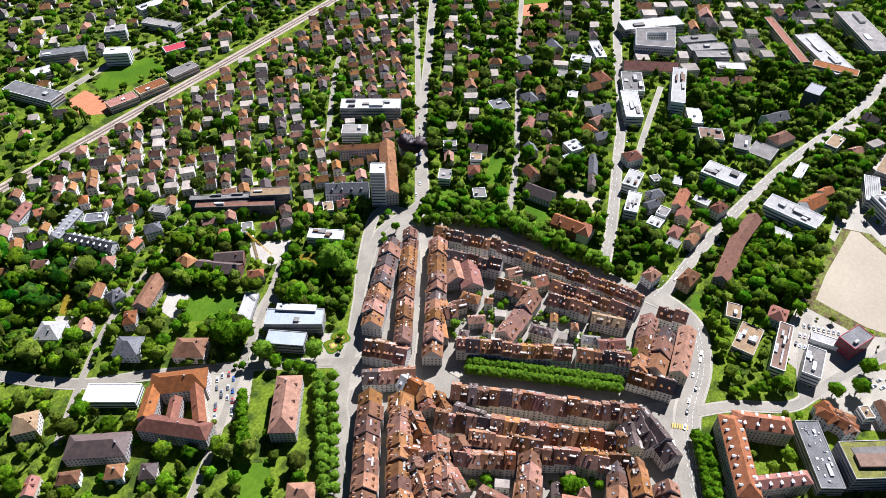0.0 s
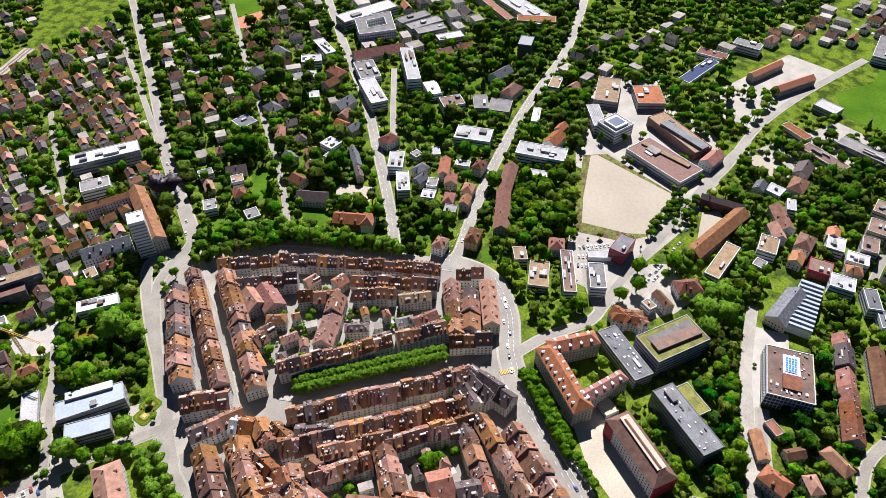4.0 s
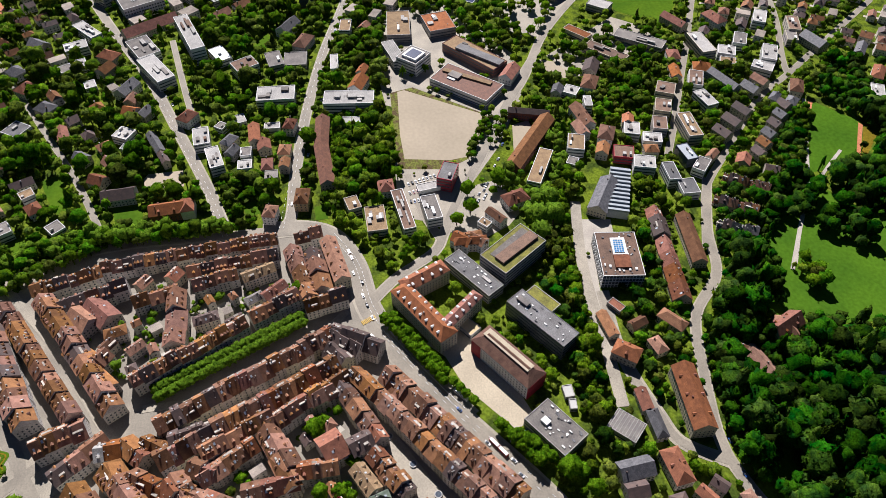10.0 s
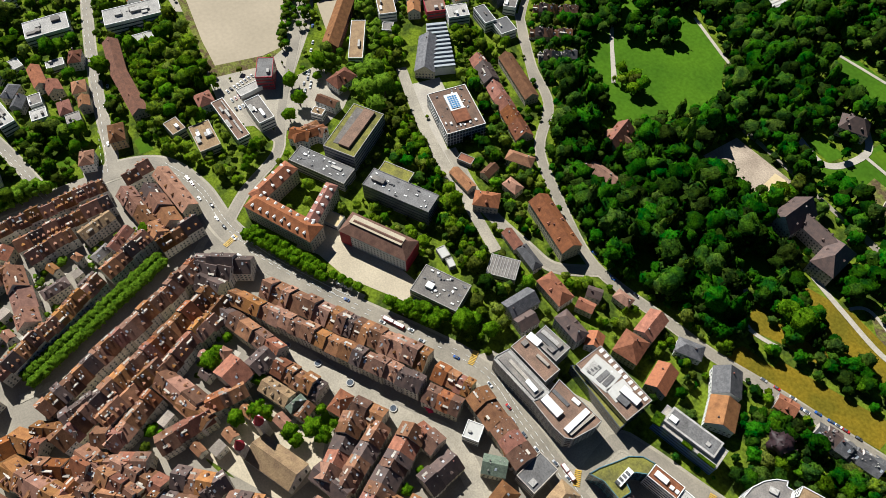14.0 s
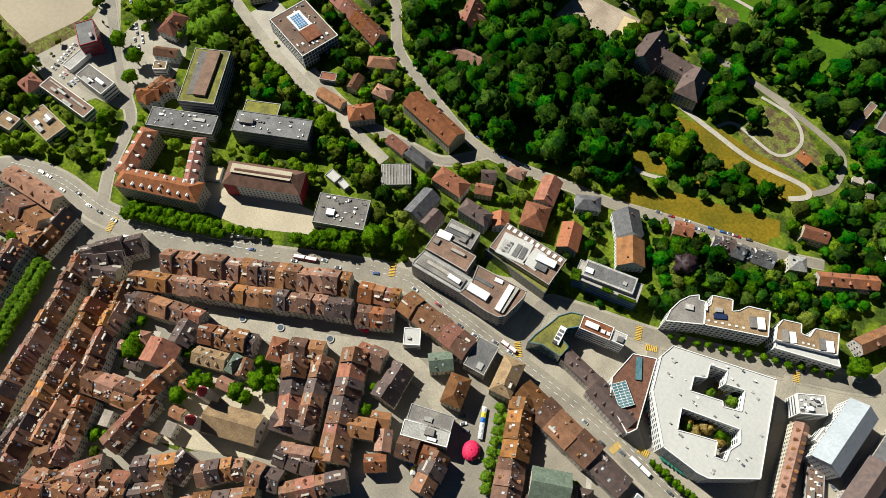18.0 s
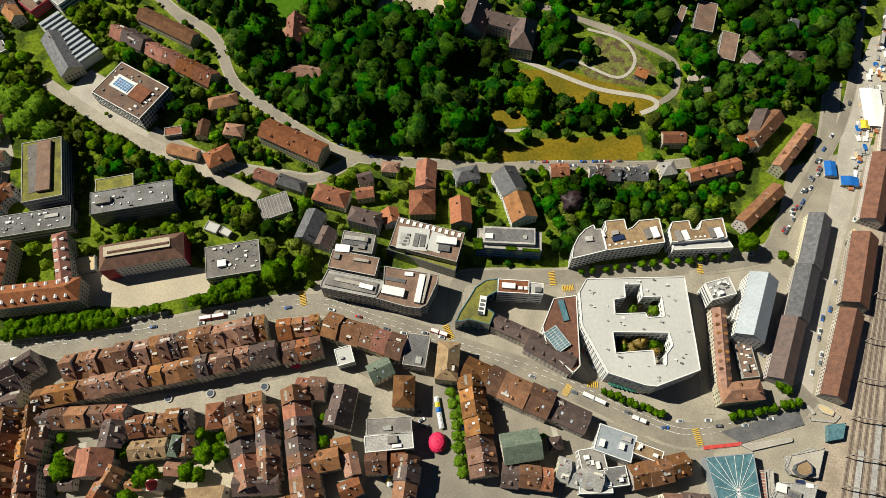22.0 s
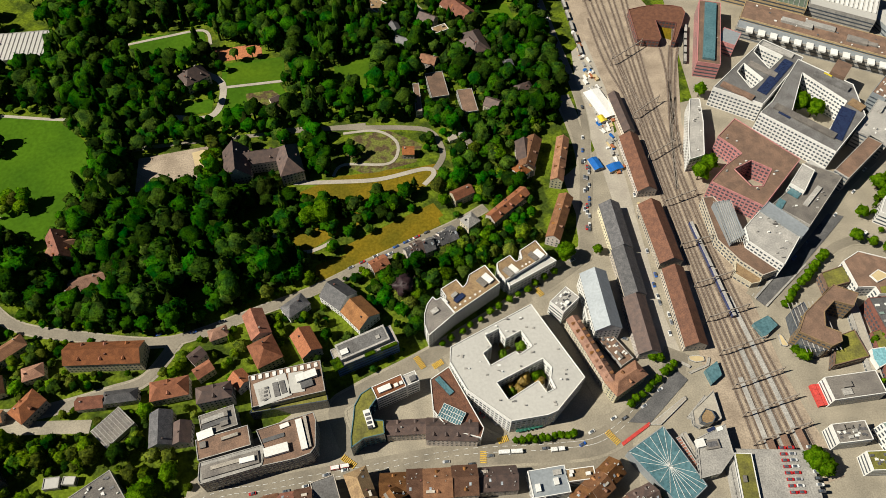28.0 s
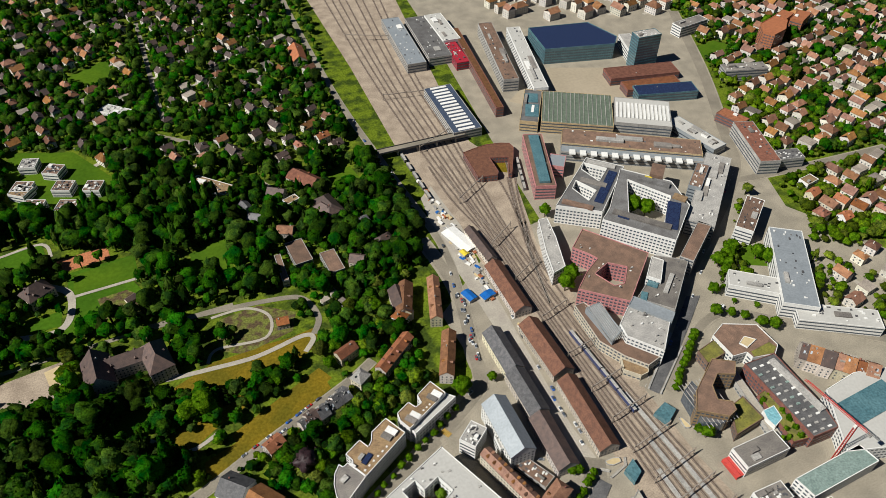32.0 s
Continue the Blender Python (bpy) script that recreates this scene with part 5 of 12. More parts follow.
def market_tent(x, y):
    ob = thing("market_tent", x, y, radians(25), "large crimson market tent with white rims", "tent")
    sh = Shape()
    n, rows = 12, ((5.6, 2.5), (5.2, 4.0), (4.0, 5.4), (2.1, 6.2), (0.3, 6.5))
    for r, z in rows:
        sh.v += [(r * math.cos(2 * math.pi * k / n), r * 1.15 * math.sin(2 * math.pi * k / n), z) for k in range(n)]
    for j in range(len(rows) - 1):
        sh.f += [(j * n + k, j * n + (k + 1) % n, (j + 1) * n + (k + 1) % n, (j + 1) * n + k) for k in range(n)]
    part("canopy", sh, "awning", ob)
    for k in range(n):
        a = 2 * math.pi * k / n
        part("pole", Shape().box(5.5 * math.cos(a) - 0.1, 6.3 * math.sin(a) - 0.1, 0, 5.5 * math.cos(a) + 0.1, 6.3 * math.sin(a) + 0.1, 2.6), "paint_white", ob)
    take(x, y, 16, 16, 0)


def stalls(x0, y0, x1, y1, n):
    rng = random.Random(n)
    x, y, L, rot = span(x0, y0, x1, y1)
    for i in range(n):
        t = (i + 0.5) / n
        m = rng.choice(("paint_white", "paint_white", "tarp", "car_yellow"))
        ob = thing("market_stall", x0 + (x1 - x0) * t, y0 + (y1 - y0) * t, rot, {"tarp": "blue-roofed", "car_yellow": "yellow-roofed"}.get(m, "white-roofed") + " market stall on the square", "stall", "market stalls")
        part("canopy", Shape().hip(3.6, 2.6, 2.4, 0.9, 0.2, 0.1), m, ob)
        part("counter", Shape().box(-1.6, -1.0, 0, 1.6, 1.0, 1.0), "paving", ob)
        for sx in (-1.6, 1.6):
            part("pole", Shape().box(sx - 0.06, -1.06, 0, sx + 0.06, -0.94, 2.45), "rail", ob)


def cafe(x0, y0, x1, y1, mat, n):
    for i in range(n):
        t = (i + 0.5) / n
        ob = thing("parasol", x0 + (x1 - x0) * t, y0 + (y1 - y0) * t, 0.3 * i, {"awning_green": "green", "awning": "red", "paint_white": "white"}[mat] + " parasol over a cafe table", "parasol", "parasols")
        part("canopy", Shape().hip(3.4, 3.4, 2.6, 0.8, 0.1, 0.1), mat, ob)
        part("pole", Shape().box(-0.06, -0.06, 0, 0.06, 0.06, 3.0), "rail", ob)


def fountain(x, y):
    ob = thing("fountain", x, y, 0, "round stone fountain basin in the street", "fountain", "fountains")
    n = 14
    sh = Shape()
    for r, z in ((2.6, 0), (2.6, 0.9), (2.0, 0.9), (2.0, 0.3)):
        sh.v += [(r * math.cos(2 * math.pi * k / n), r * math.sin(2 * math.pi * k / n), z + 0.3) for k in range(n)]
    for j in range(3):
        sh.f += [(j * n + k, j * n + (k + 1) % n, (j + 1) * n + (k + 1) % n, (j + 1) * n + k) for k in range(n)]
    part("basin", sh, "concrete", ob)
    part("water", Shape().prism([(2.0 * math.cos(2 * math.pi * k / n), 2.0 * math.sin(2 * math.pi * k / n)) for k in range(n)], 0.4, 1.0), "glass", ob)


def container(x, y, L, W, mat):
    ob = thing("site_cabin", x, y, radians(-72), {"tarp": "blue", "white": "white", "car_yellow": "yellow"}[mat] + " tarpaulin-covered store in the goods yard", "store")
    part("body", Shape().box(-W / 2, -L / 2, 0, W / 2, L / 2, 3.0), "concrete", ob)
    part("cover", Shape().gable(W, L, 3.0, 1.0, 0.2, 0.1), mat, ob)


def clutter(poly, n, seed, label):
    """Stacks, crates and pallets that lie about a yard."""
    rng = random.Random(seed)
    xs, ys = [p[0] for p in poly], [p[1] for p in poly]
    heaps = {"white": Shape(), "tile_orange": Shape(), "concrete": Shape(), "tarp": Shape(), "sand": Shape()}
    for i in range(n):
        x, y = rng.uniform(min(xs), max(xs)), rng.uniform(min(ys), max(ys))
        if not inside(poly, x, y) or TAKEN[cell(x, y)]:
            continue
        l, w = rng.uniform(0.8, 3.0), rng.uniform(0.6, 1.6)
        sh = Shape().box(-l, -w, 0, l, w, rng.uniform(0.6, 2.2)).moved(x, y, radians(-72) + rng.uniform(-0.2, 0.2))
        heaps[rng.choice(("white", "white", "concrete", "concrete", "tile_orange", "sand", "tarp"))].add(sh.v, sh.f)
    for m, sh in heaps.items():
        if sh.v:
            part("stacked_goods", sh, m, kind="stuff", label=label)


def crane(x, y, h, jib, rot, mat):
    ob = thing("tower_crane", x, y, radians(rot), {"paint_yellow": "yellow", "paint_red": "red"}[mat] + " tower crane with a long lattice jib", "crane")
    sh = Shape()
    for a in (-0.8, 0.8):
        for b in (-0.8, 0.8):
            sh.box(a - 0.18, b - 0.18, 0, a + 0.18, b + 0.18, h)
    for k in range(int(h / 2)):
        z = k * 2.0
        for b in (-0.8, 0.8):
            sh.box(-0.8, b - 0.1, z, 0.8, b + 0.1, z + 0.2, True)
            sh.box(b - 0.1, -0.8, z, b + 0.1, 0.8, z + 0.2, True)
    part("mast", sh, mat, ob)
    js = Shape()
    for b in (-0.6, 0.6):
        js.box(-10, b - 0.15, h, jib, b + 0.15, h + 0.3, True)
    js.box(-6, -0.15, h + 1.4, jib - 2, 0.15, h + 1.7, True)
    for k in range(int((jib + 8) / 2)):
        q = -8 + 2 * k
        js.box(q - 0.08, -0.6, h + 0.1, q + 0.08, 0.6, h + 0.3, True)
        js.box(q - 0.08, -0.08, h + 0.2, q + 0.08, 0.08, h + 1.6, True)
    part("jib", js, mat, ob)
    part("counterweight", Shape().box(-10, -1, h - 1.5, -7, 1, h + 0.3, True), "concrete", ob)
    part("cab", Shape().box(-0.9, 0.9, h - 2.0, 0.9, 2.3, h, True), "white", ob)


def parterre(x0, y0, x1, y1):
    for k, (x, y) in enumerate(((x0, y0), (x1, y1))):
        ob = thing("flower_bed", x, y, 0.4, "ornamental yellow and green flower bed in the square", "flower bed", "flower beds")
        n = 18
        for r, z, m, nm in ((7.5, 0.35, "lawn", "lawn"), (6.0, 0.45, "meadow", "flower_ring"), (5.0, 0.55, "leaf_hedge", "hedge_ring"), (3.2, 0.65, "leaf_autumn", "inner_ring"), (1.6, 0.75, "paint_yellow", "centre")):
            part(nm, Shape().prism([(r * (1 + 0.12 * math.cos(4 * a)) * math.cos(a), r * (1 + 0.12 * math.cos(4 * a)) * math.sin(a)) for a in [2 * math.pi * q / n for q in range(n)]], 0.0, z), m, ob)
        take(x, y, 14, 14, 0)


# ---- streets and squares ----
patch('shop_ground', 'paving', 'paved ground round the shopping blocks', [(285.6, 85), (338.7, 57.4), (446.5, 25.1), (505.1, 3.2), (399.9, -88), (234.4, -26.3)])
patch('works_ground', 'paving', 'paved ground between works and offices', [(335.3, 849.7), (700.4, 736.1), (652.9, 592.2), (579.3, 405.1), (498.6, 268.1), (536, 208.4), (568.3, 146.8), (439, 17.5), (337.2, 55.4), (285.6, 85), (302.3, 370.7), (327.3, 678)])
patch('arsenal_ground', 'paving', 'paved ground round the arsenal halls', [(-526.2, -104.6), (-609.9, -111.3), (-712.5, -88.3), (-718.6, -18.5), (-600.5, 40.3), (-526.6, 35.7), (-492.5, 12.5), (-471.3, -10.3)])
patch('arsenal_road', 'paving', 'paved ground below the gravel field', [(-445.1, -102.7), (-433.8, -47.8), (-472.6, -13.9), (-526.4, 21.8), (-516.6, 31.8), (-447.0, -3.7), (-379.7, -50.4), (-352.8, -67.5), (-367.5, -105.4)])
# asphalt tone on this paving deepens the shade between the houses by colour
patch('old_town_ground', 'asphalt', 'paved ground between the old town houses, darkened for street shade', [(-314.7, -449.2), (-339, -412.3), (-359.8, -345.1), (-364.8, -251.6), (-366.8, -201.2), (-353.1, -159.1), (-273.5, -136.6), (-203.4, -102), (-176.2, -76.5), (-85.2, -258.3), (-71.7, -311.4), (-180.7, -377.6)])
patch('market_ground', 'asphalt', 'paved ground of the market quarter, darkened for street shade', [(-268.8, -180.1), (-232, -260.9), (180.1, -44.5), (239.5, 11), (160.3, 6.4), (69.1, -2.1), (-50.1, -12.1), (-101, -29.9), (-272, -146.8)])
patch('station_ground', 'paving', 'paved ground round the station blocks', [(-101, -29.9), (-96.9, -8.7), (-22.9, 38.8), (-7, 33.6), (59.5, 69.7), (184.2, 153.4), (190.7, 196.5), (268.8, 192.8), (299.8, 60.3), (165.1, -6.1), (10, -12.9)])
patch('station_north_ground', 'paving', 'paved ground north of the tracks', [(171, 210.9), (245.5, 275.6), (310.2, 291.7), (377.4, 370.6), (498.5, 334.9), (568, 367.3), (521.9, 215.3), (329.3, -68.6), (176, -35.2), (182.9, 89.7)])
patch('building_site', 'gravel', 'dusty pale building site', [(355.5, 488.4), (426.6, 545.2), (491.3, 521.1), (536.6, 504.2), (514.1, 455.8), (458.2, 437.3), (380.4, 466.2)])
patch('parking_ground', 'paving', 'paved car park beside the school', [(-100.1, -448), (-120.2, -420.2), (-93.3, -397.6), (-63.3, -399.6), (-56.3, -409.3)])
patch('museum_square', 'paving', 'pale square before the museum', [(-174.7, -400.9), (-195.7, -371.9), (-152.4, -340.8), (-140.2, -357.7), (-159.4, -375.1), (-151.8, -385.6)])
road([(-105.1, -325.6), (-148.4, -354), (-181.2, -375.6), (-227.7, -406.1), (-282.8, -435.8), (-310.1, -438.5), (-352.4, -435.7), (-405.7, -475), (-480.2, -530.5), (-593.1, -606.4), (-768, -725.3), (-834, -772.3)], width=7, side=1.5, clear=0)
road([(-310.1, -438.5), (-340.3, -413), (-361.9, -345.9), (-363.5, -251.2), (-364.7, -200.7)], width=7, side=1.5)
road([(-335.8, -424.5), (-262.1, -364.8), (-199.5, -323.7), (-171.3, -300.1), (-121.1, -262.2)], width=7, mat="paving", side=0, label="paved old town street")
road([(-363.7, -250.3), (-422.8, -270.7), (-515.3, -309.2), (-606.8, -348.5), (-702.1, -399.2), (-833.9, -465.4), (-884.8, -491.6)], width=8, side=1.5, clear=-0.3)
road([(-462.9, -267.7), (-539.2, -297.5), (-676.3, -332.1)], width=5, side=0.8, clear=-0.5)
road([(-366.2, -203.5), (-382.4, -196.9), (-442.4, -193.3), (-527, -183.3), (-629.1, -165.2), (-770.1, -131.2), (-922, -117.8), (-980.5, -113.9)], width=8, side=1.5, clear=-0.3)
road([(-364, -220.7), (-364.4, -190.7), (-351.9, -163.7), (-317.6, -146), (-273.3, -137.4), (-236.1, -120.3), (-200.1, -97.7), (-168.5, -75.8)], width=16)
road([(-273, -138.7), (-298.9, -114), (-322, -81), (-343.4, -69.1), (-376.2, -54.8), (-438.4, -20.4), (-505, 13.2), (-555.9, 44.5), (-635.9, 83.7), (-719.9, 145.7), (-811.4, 228)], width=7, side=1.5, clear=0)
road([(-336.2, -73.1), (-371.9, -85), (-420, -92.9)], width=6, side=1, clear=0)
road([(-369.7, -351.7), (-446.2, -388.2), (-556.1, -453.1), (-658.1, -515.2), (-801, -595.3)], width=5, side=0.6, clear=-1.2)
road([(-332.3, -425.1), (-495, -548.9), (-611.8, -639.6), (-688.4, -701)], width=5, side=0.8, clear=-1.0)
road([(-369.3, -573), (-456.3, -643.7), (-509.2, -682.2)], width=4.5, side=0.5, clear=-1.0)
road([(-172, -357.5), (-134.7, -404.7), (-112.6, -430.6), (-67.5, -479.8), (-30.6, -517.7), (5.8, -585.4)], width=7.5, side=1.5)
road([(-215.1, -485.2), (-169.4, -458.9), (-118.8, -431.1), (-60.3, -396.2), (-16.4, -373)], width=5, side=0.6, clear=-0.8)
road([(-82.7, -281.2), (-142.6, -354.3), (-186.1, -375.4), (-245.3, -420.1), (-301.4, -454.3), (-323.1, -451.6), (-329.1, -422.7)], width=7.5, side=1.5)
road([(-199.9, -594.4), (-144, -571.6), (-88.4, -550.2), (-41.6, -519.9), (6.8, -481.5)], width=4.5, side=0.5, clear=-1.0)
road([(-252.6, -883), (-370.7, -896.6), (-436.9, -880.3), (-542.9, -901.1)], width=7)
road([(-605.4, 69.9), (-544.2, 33.2), (-447.6, -17.2), (-381.1, -52.3)], width=6, side=1.2, clear=0)
road([(-297.2, 143.3), (-327.2, 154.5), (-367.6, 171.0), (-406.9, 203.0), (-437.1, 228.5), (-492.1, 278.5), (-524.5, 322.7), (-585.3, 399.4), (-657.5, 491.0)], width=5.5, side=0.8, clear=-1.0)
road([(-414.5, 151.8), (-456.8, 172.6), (-535.5, 208.9), (-606.1, 242.2), (-685.8, 277.6), (-766.9, 316.6)], width=5.5, side=0.8, clear=-1.0)
road([(-524.5, 322.7), (-555.6, 331.0), (-639.3, 361.4), (-742.5, 385.9)], width=5.5, side=0.8, clear=-1.0)
road([(-365.3, 49.7), (-303.5, 38.3), (-250.7, 34.6), (-222.5, 34.2), (-164.3, 31.4)], width=9, mat="paving", side=0, label="pale paved walk past the library")
road([(-379.5, 176.1), (-317.6, 152.5), (-270.6, 141.3), (-232.4, 109.6), (-182.2, 96.4), (-134.2, 88.3), (-104.7, 92.3), (-57.3, 109.6), (-36.9, 116.5), (-18.3, 124.5), (0.5, 134), (21.5, 144.5), (50.5, 157.5), (84, 173), (106, 186)], width=6.5, side=1.2, clear=-0.5)
road([(-116.6, 88.3), (-133.8, 61.8), (-157.7, 53.5), (-191.7, 45), (-220.5, 42.5), (-265.1, 45.7)], width=6)
road([(-264.8, -133.6), (-245, -128.1), (-179.1, -86.9), (-94.5, -26.1), (-47, -17.1), (9.1, -11.2), (70.7, -5.3), (128.5, -6.1), (163.3, -1.4), (206, 28.9), (222.7, 54.1)], width=15, label="wide main street with lane markings")
road([(-227.4, -162.6), (-164.2, -133.3), (-87.7, -87.5), (-60.8, -63.5), (-24.7, -60.3), (2.1, -67.1)], width=14, mat="paving", side=0, label="paved market street")
road([(3.8, -5.5), (-8.4, 28.2), (6.1, 41.2), (57.4, 65.2), (139.2, 112.3), (175.2, 138.8), (180.3, 165.7), (191.9, 233.5), (184.8, 302.4)], width=10)
road([(59.6, 60.4), (80.9, 21.6), (99.9, 7.4)], width=7)
road([(133.1, 105.1), (168, 14.7)], width=8, mat="paving", side=0, label="paved lane")
road([(-52.5, 279.8), (-2.4, 278.4), (51.6, 274.2), (70.7, 266.6), (77.3, 243.3), (70, 227.3)], width=5, side=0, label="narrow asphalt drive through the park")
road([(-205.6, -297.1), (-211.7, -240.8), (-247.8, -180.6), (-271.9, -153.4)], width=6, mat="paving", side=0, label="paved old town lane")
road([(-169.8, -313.2), (-187.5, -251.3), (-231.3, -163.7)], width=5, mat="paving", side=0, label="paved old town lane")
road([(172, 132.7), (182.2, 180.1), (199.7, 276.3), (189.8, 392.7), (174.1, 555.9), (167.1, 772.9), (166.5, 890.8)], width=6, side=0.8, clear=-0.5)
road([(288.3, 89.3), (375.4, 173.8), (441.9, 226.4), (516, 291.1), (549.6, 354.6), (607.9, 477.7), (665.7, 624.6)], width=12)
road([(504.3, 275.6), (569.5, 271.2), (690, 268.4)], width=7.5, side=1.5)
road([(299.9, 85), (374.5, 133.5), (430.2, 106.3), (487.7, 66.2)], width=7, side=1.5)
road([(-57.9, 580.8), (-13.4, 547), (24.1, 516.4)], width=4.5, side=0.5, clear=-1)
road([(-16.5, 583.1), (-22.7, 669.3), (-32.8, 847.2)], width=4.5, side=0.5, clear=-1)
road([(79.8, 405.2), (58.8, 441.5), (43.1, 447.3)], width=5)
# darker tone here too, for the shade in the lanes
patch('old_town_ground', 'asphalt', 'paved ground between old town houses, darkened for street shade', [(-222.4, -285.3), (-153.4, -219.5), (-103.1, -196.8), (-24.2, -123.1), (22.6, -125.8), (-128.8, -325.5)])
patch('church_square', 'school_paving', 'pale paved square round the church', [(-138.7, -173.6), (-133.3, -157.1), (-89.8, -132.7), (-75.3, -141.3), (-67.5, -167.7), (-99.9, -191.4), (-116.8, -202.5), (-125.9, -205.1)])

# ---- fields and parks ----
patch('library_square', 'path', 'pale square before the library', [(-344.3, 43.8), (-340.1, 74.2), (-317.3, 71.4), (-312.1, 50.6), (-255.1, 42.6), (-227.5, 39.9), (-230.6, 26.5), (-281.9, 30.1)])
patch('court_lawn', 'lawn', 'triangular lawn beside the white office', [(441.3, 189.3), (458.9, 196.4), (458.9, 163.2), (432.8, 175.3)], keep=True)
patch('field_border', 'beds', 'weedy border round the gravel field', [(-546.1, -98.5), (-552.8, -74.5), (-497.6, -5.5), (-466.3, -17.7), (-433.6, -34.9), (-422.3, -56.6), (-428.1, -100.4), (-481.5, -99.4)], keep=True)
patch('court', 'gravel', 'pale gravel court beside the school', [(-444.7, -330.5), (-451.2, -327.4), (-452.4, -295.8), (-430.7, -293.0), (-427.7, -326.1)], keep=True)
patch('yard', 'gravel', 'pale empty yard by the street', [(-586.4, 66.1), (-575.3, 92.2), (-548.4, 88.0), (-545.8, 76.9), (-554.3, 66.8)], keep=True)
patch('school_lawn', 'lawn', 'bright mown garden lawn', [(-409.9, -351.8), (-410.2, -325.8), (-386.6, -323.0), (-385.0, -344.7)], keep=True)
patch('villa_lawn', 'lawn', 'bright mown garden lawn', [(-439.0, -414.4), (-451.7, -408.0), (-416.7, -392.6), (-408.0, -397.7)], keep=True)
patch('villa_lawn', 'lawn', 'bright mown garden lawn', [(-388.2, -177.5), (-391.6, -167.5), (-372.6, -165.6), (-372.6, -176.0)], keep=True)
patch('villa_lawn', 'lawn', 'bright mown garden lawn', [(-398.9, -240.2), (-404.4, -227.3), (-387.2, -223.3), (-384.0, -234.5)], keep=True)
patch('villa_lawn', 'lawn', 'bright mown garden lawn', [(-662.8, -235.9), (-680.1, -228.1), (-663.2, -221.2), (-637.5, -230.8), (-640.0, -249.5)], keep=True)
patch('gravel_field', 'gravel', 'large pale gravel field', [(-547.0, -90.9), (-549.0, -83.7), (-496.9, -6.8), (-474.6, -14.6), (-436.9, -35.5), (-434.4, -52.4), (-441.4, -93.4), (-476.5, -94.4)], keep=True)
patch('school_yard', 'school_paving', 'large pale paved school yard', [(-233.9, -97.2), (-220.6, -84.6), (-195.0, -75.1), (-177.6, -61.4), (-156.5, -44.7), (-165.6, -30.4), (-192.0, -39.8), (-226.8, -55.7), (-252.1, -71.9)], keep=True)
patch('barracks_yard', 'gravel', 'gravel yard of the brick barracks', [(-477.8, 15.9), (-483.4, 32.8), (-462.5, 35.4), (-428.6, 8)], keep=True)
patch('yard', 'paving', 'paved yard between houses by the street', [(-359.6, -70.8), (-397.4, -36.0), (-403.9, -4.6), (-374.3, 13.5), (-344.5, -13.2), (-323.4, -53.5)])
patch('car_park', 'paving', 'pale car park', [(-416.7, -97.5), (-421.3, -66.7), (-401.2, -54.7), (-365.1, -68.1), (-376.8, -94.7)], keep=True)
patch('works_yard', 'paving', 'paved works yard', [(-692, -69.9), (-687.1, -50.1), (-623.2, -17.9), (-599.4, -37.7), (-608.8, -58.9), (-636.7, -67.6)], keep=True)
patch('depot_yard', 'paving', 'paved depot yard', [(-687.1, 32.2), (-806.2, 137.9), (-773.2, 187.5), (-630.5, 76.1), (-634.3, 51.8)])
patch('workshop_yard', 'paving', 'paved yard between workshops', [(-592, 76.4), (-616.3, 110.6), (-660.9, 169.2), (-639.7, 195.2), (-587.2, 217), (-572.6, 160.9), (-548, 98.2)])
patch('sports_field', 'lawn', 'bright mown sports field', [(-724.2, 176.8), (-754.9, 224.3), (-799.6, 246.1), (-774.9, 301.3), (-692.4, 263), (-636.3, 224.9), (-673.6, 178.4)], keep=True)
patch('playing_field', 'lawn_dimmed', 'mown playing field in the park', [(-478.7, 323.5), (-441.3, 354.5), (-423.9, 350.0), (-380.1, 320.8), (-375.9, 292.4), (-373.7, 269.2), (-439.5, 299.9)], keep=True)
patch('clay_strip', 'clay', 'reddish bare strip beside the playing field', [(-437.1, 354.1), (-433.1, 356.7), (-378.7, 323.4), (-380.1, 320.4)], keep=True)
patch('rough_grass', 'meadow', 'yellowish grass beside the playing field', [(-430.8, 356.2), (-419.1, 364.6), (-381.7, 329.2), (-379.5, 325.0)], keep=True)
patch('field_corner', 'clay', 'bare orange corner of the playing field', [(-478.8, 322.7), (-474.6, 325.5), (-461.7, 317.4), (-463.4, 313.8)])
patch('dry_meadow', 'meadow', 'dry yellowish meadow on the slope', [(-24.9, 211.4), (23.3, 230.1), (64.5, 230), (68.3, 214.8), (-2.4, 174), (-30.3, 155)], keep=True)
patch('dry_meadow', 'meadow', 'dry yellowish meadow below the trees', [(-3.9, 157.8), (65.8, 193.5), (73, 181.1), (0.5, 139.3)], keep=True)
patch('dry_meadow', 'meadow', 'dry yellowish meadow between trees', [(-51.1, 196.3), (-33.6, 209.5), (-17.3, 185.7), (-26.2, 151.7), (-39.1, 158.6)], keep=True)
patch('clearing', 'lawn', 'grassy clearing in the wood', [(-118.4, 127.4), (-101.1, 131.5), (-97.7, 113.3), (-106.2, 111.2)], keep=True)
patch('clearing', 'lawn', 'grassy clearing below the manor', [(-82.4, 190.6), (-66, 206.3), (-48.7, 191.6), (-69.9, 176.3)], keep=True)
patch('walled_garden', 'beds', 'terraced kitchen garden', [(2.1, 268), (33.3, 273.2), (61.4, 255.1), (55.1, 236.4), (15.8, 225.8), (-3.1, 236.4)], keep=True)
patch('manor_court', 'ballast', 'gravel court beside the manor', [(-170.1, 257.6), (-112.3, 267.5), (-108.1, 236.8), (-167.4, 220.9)], keep=True)
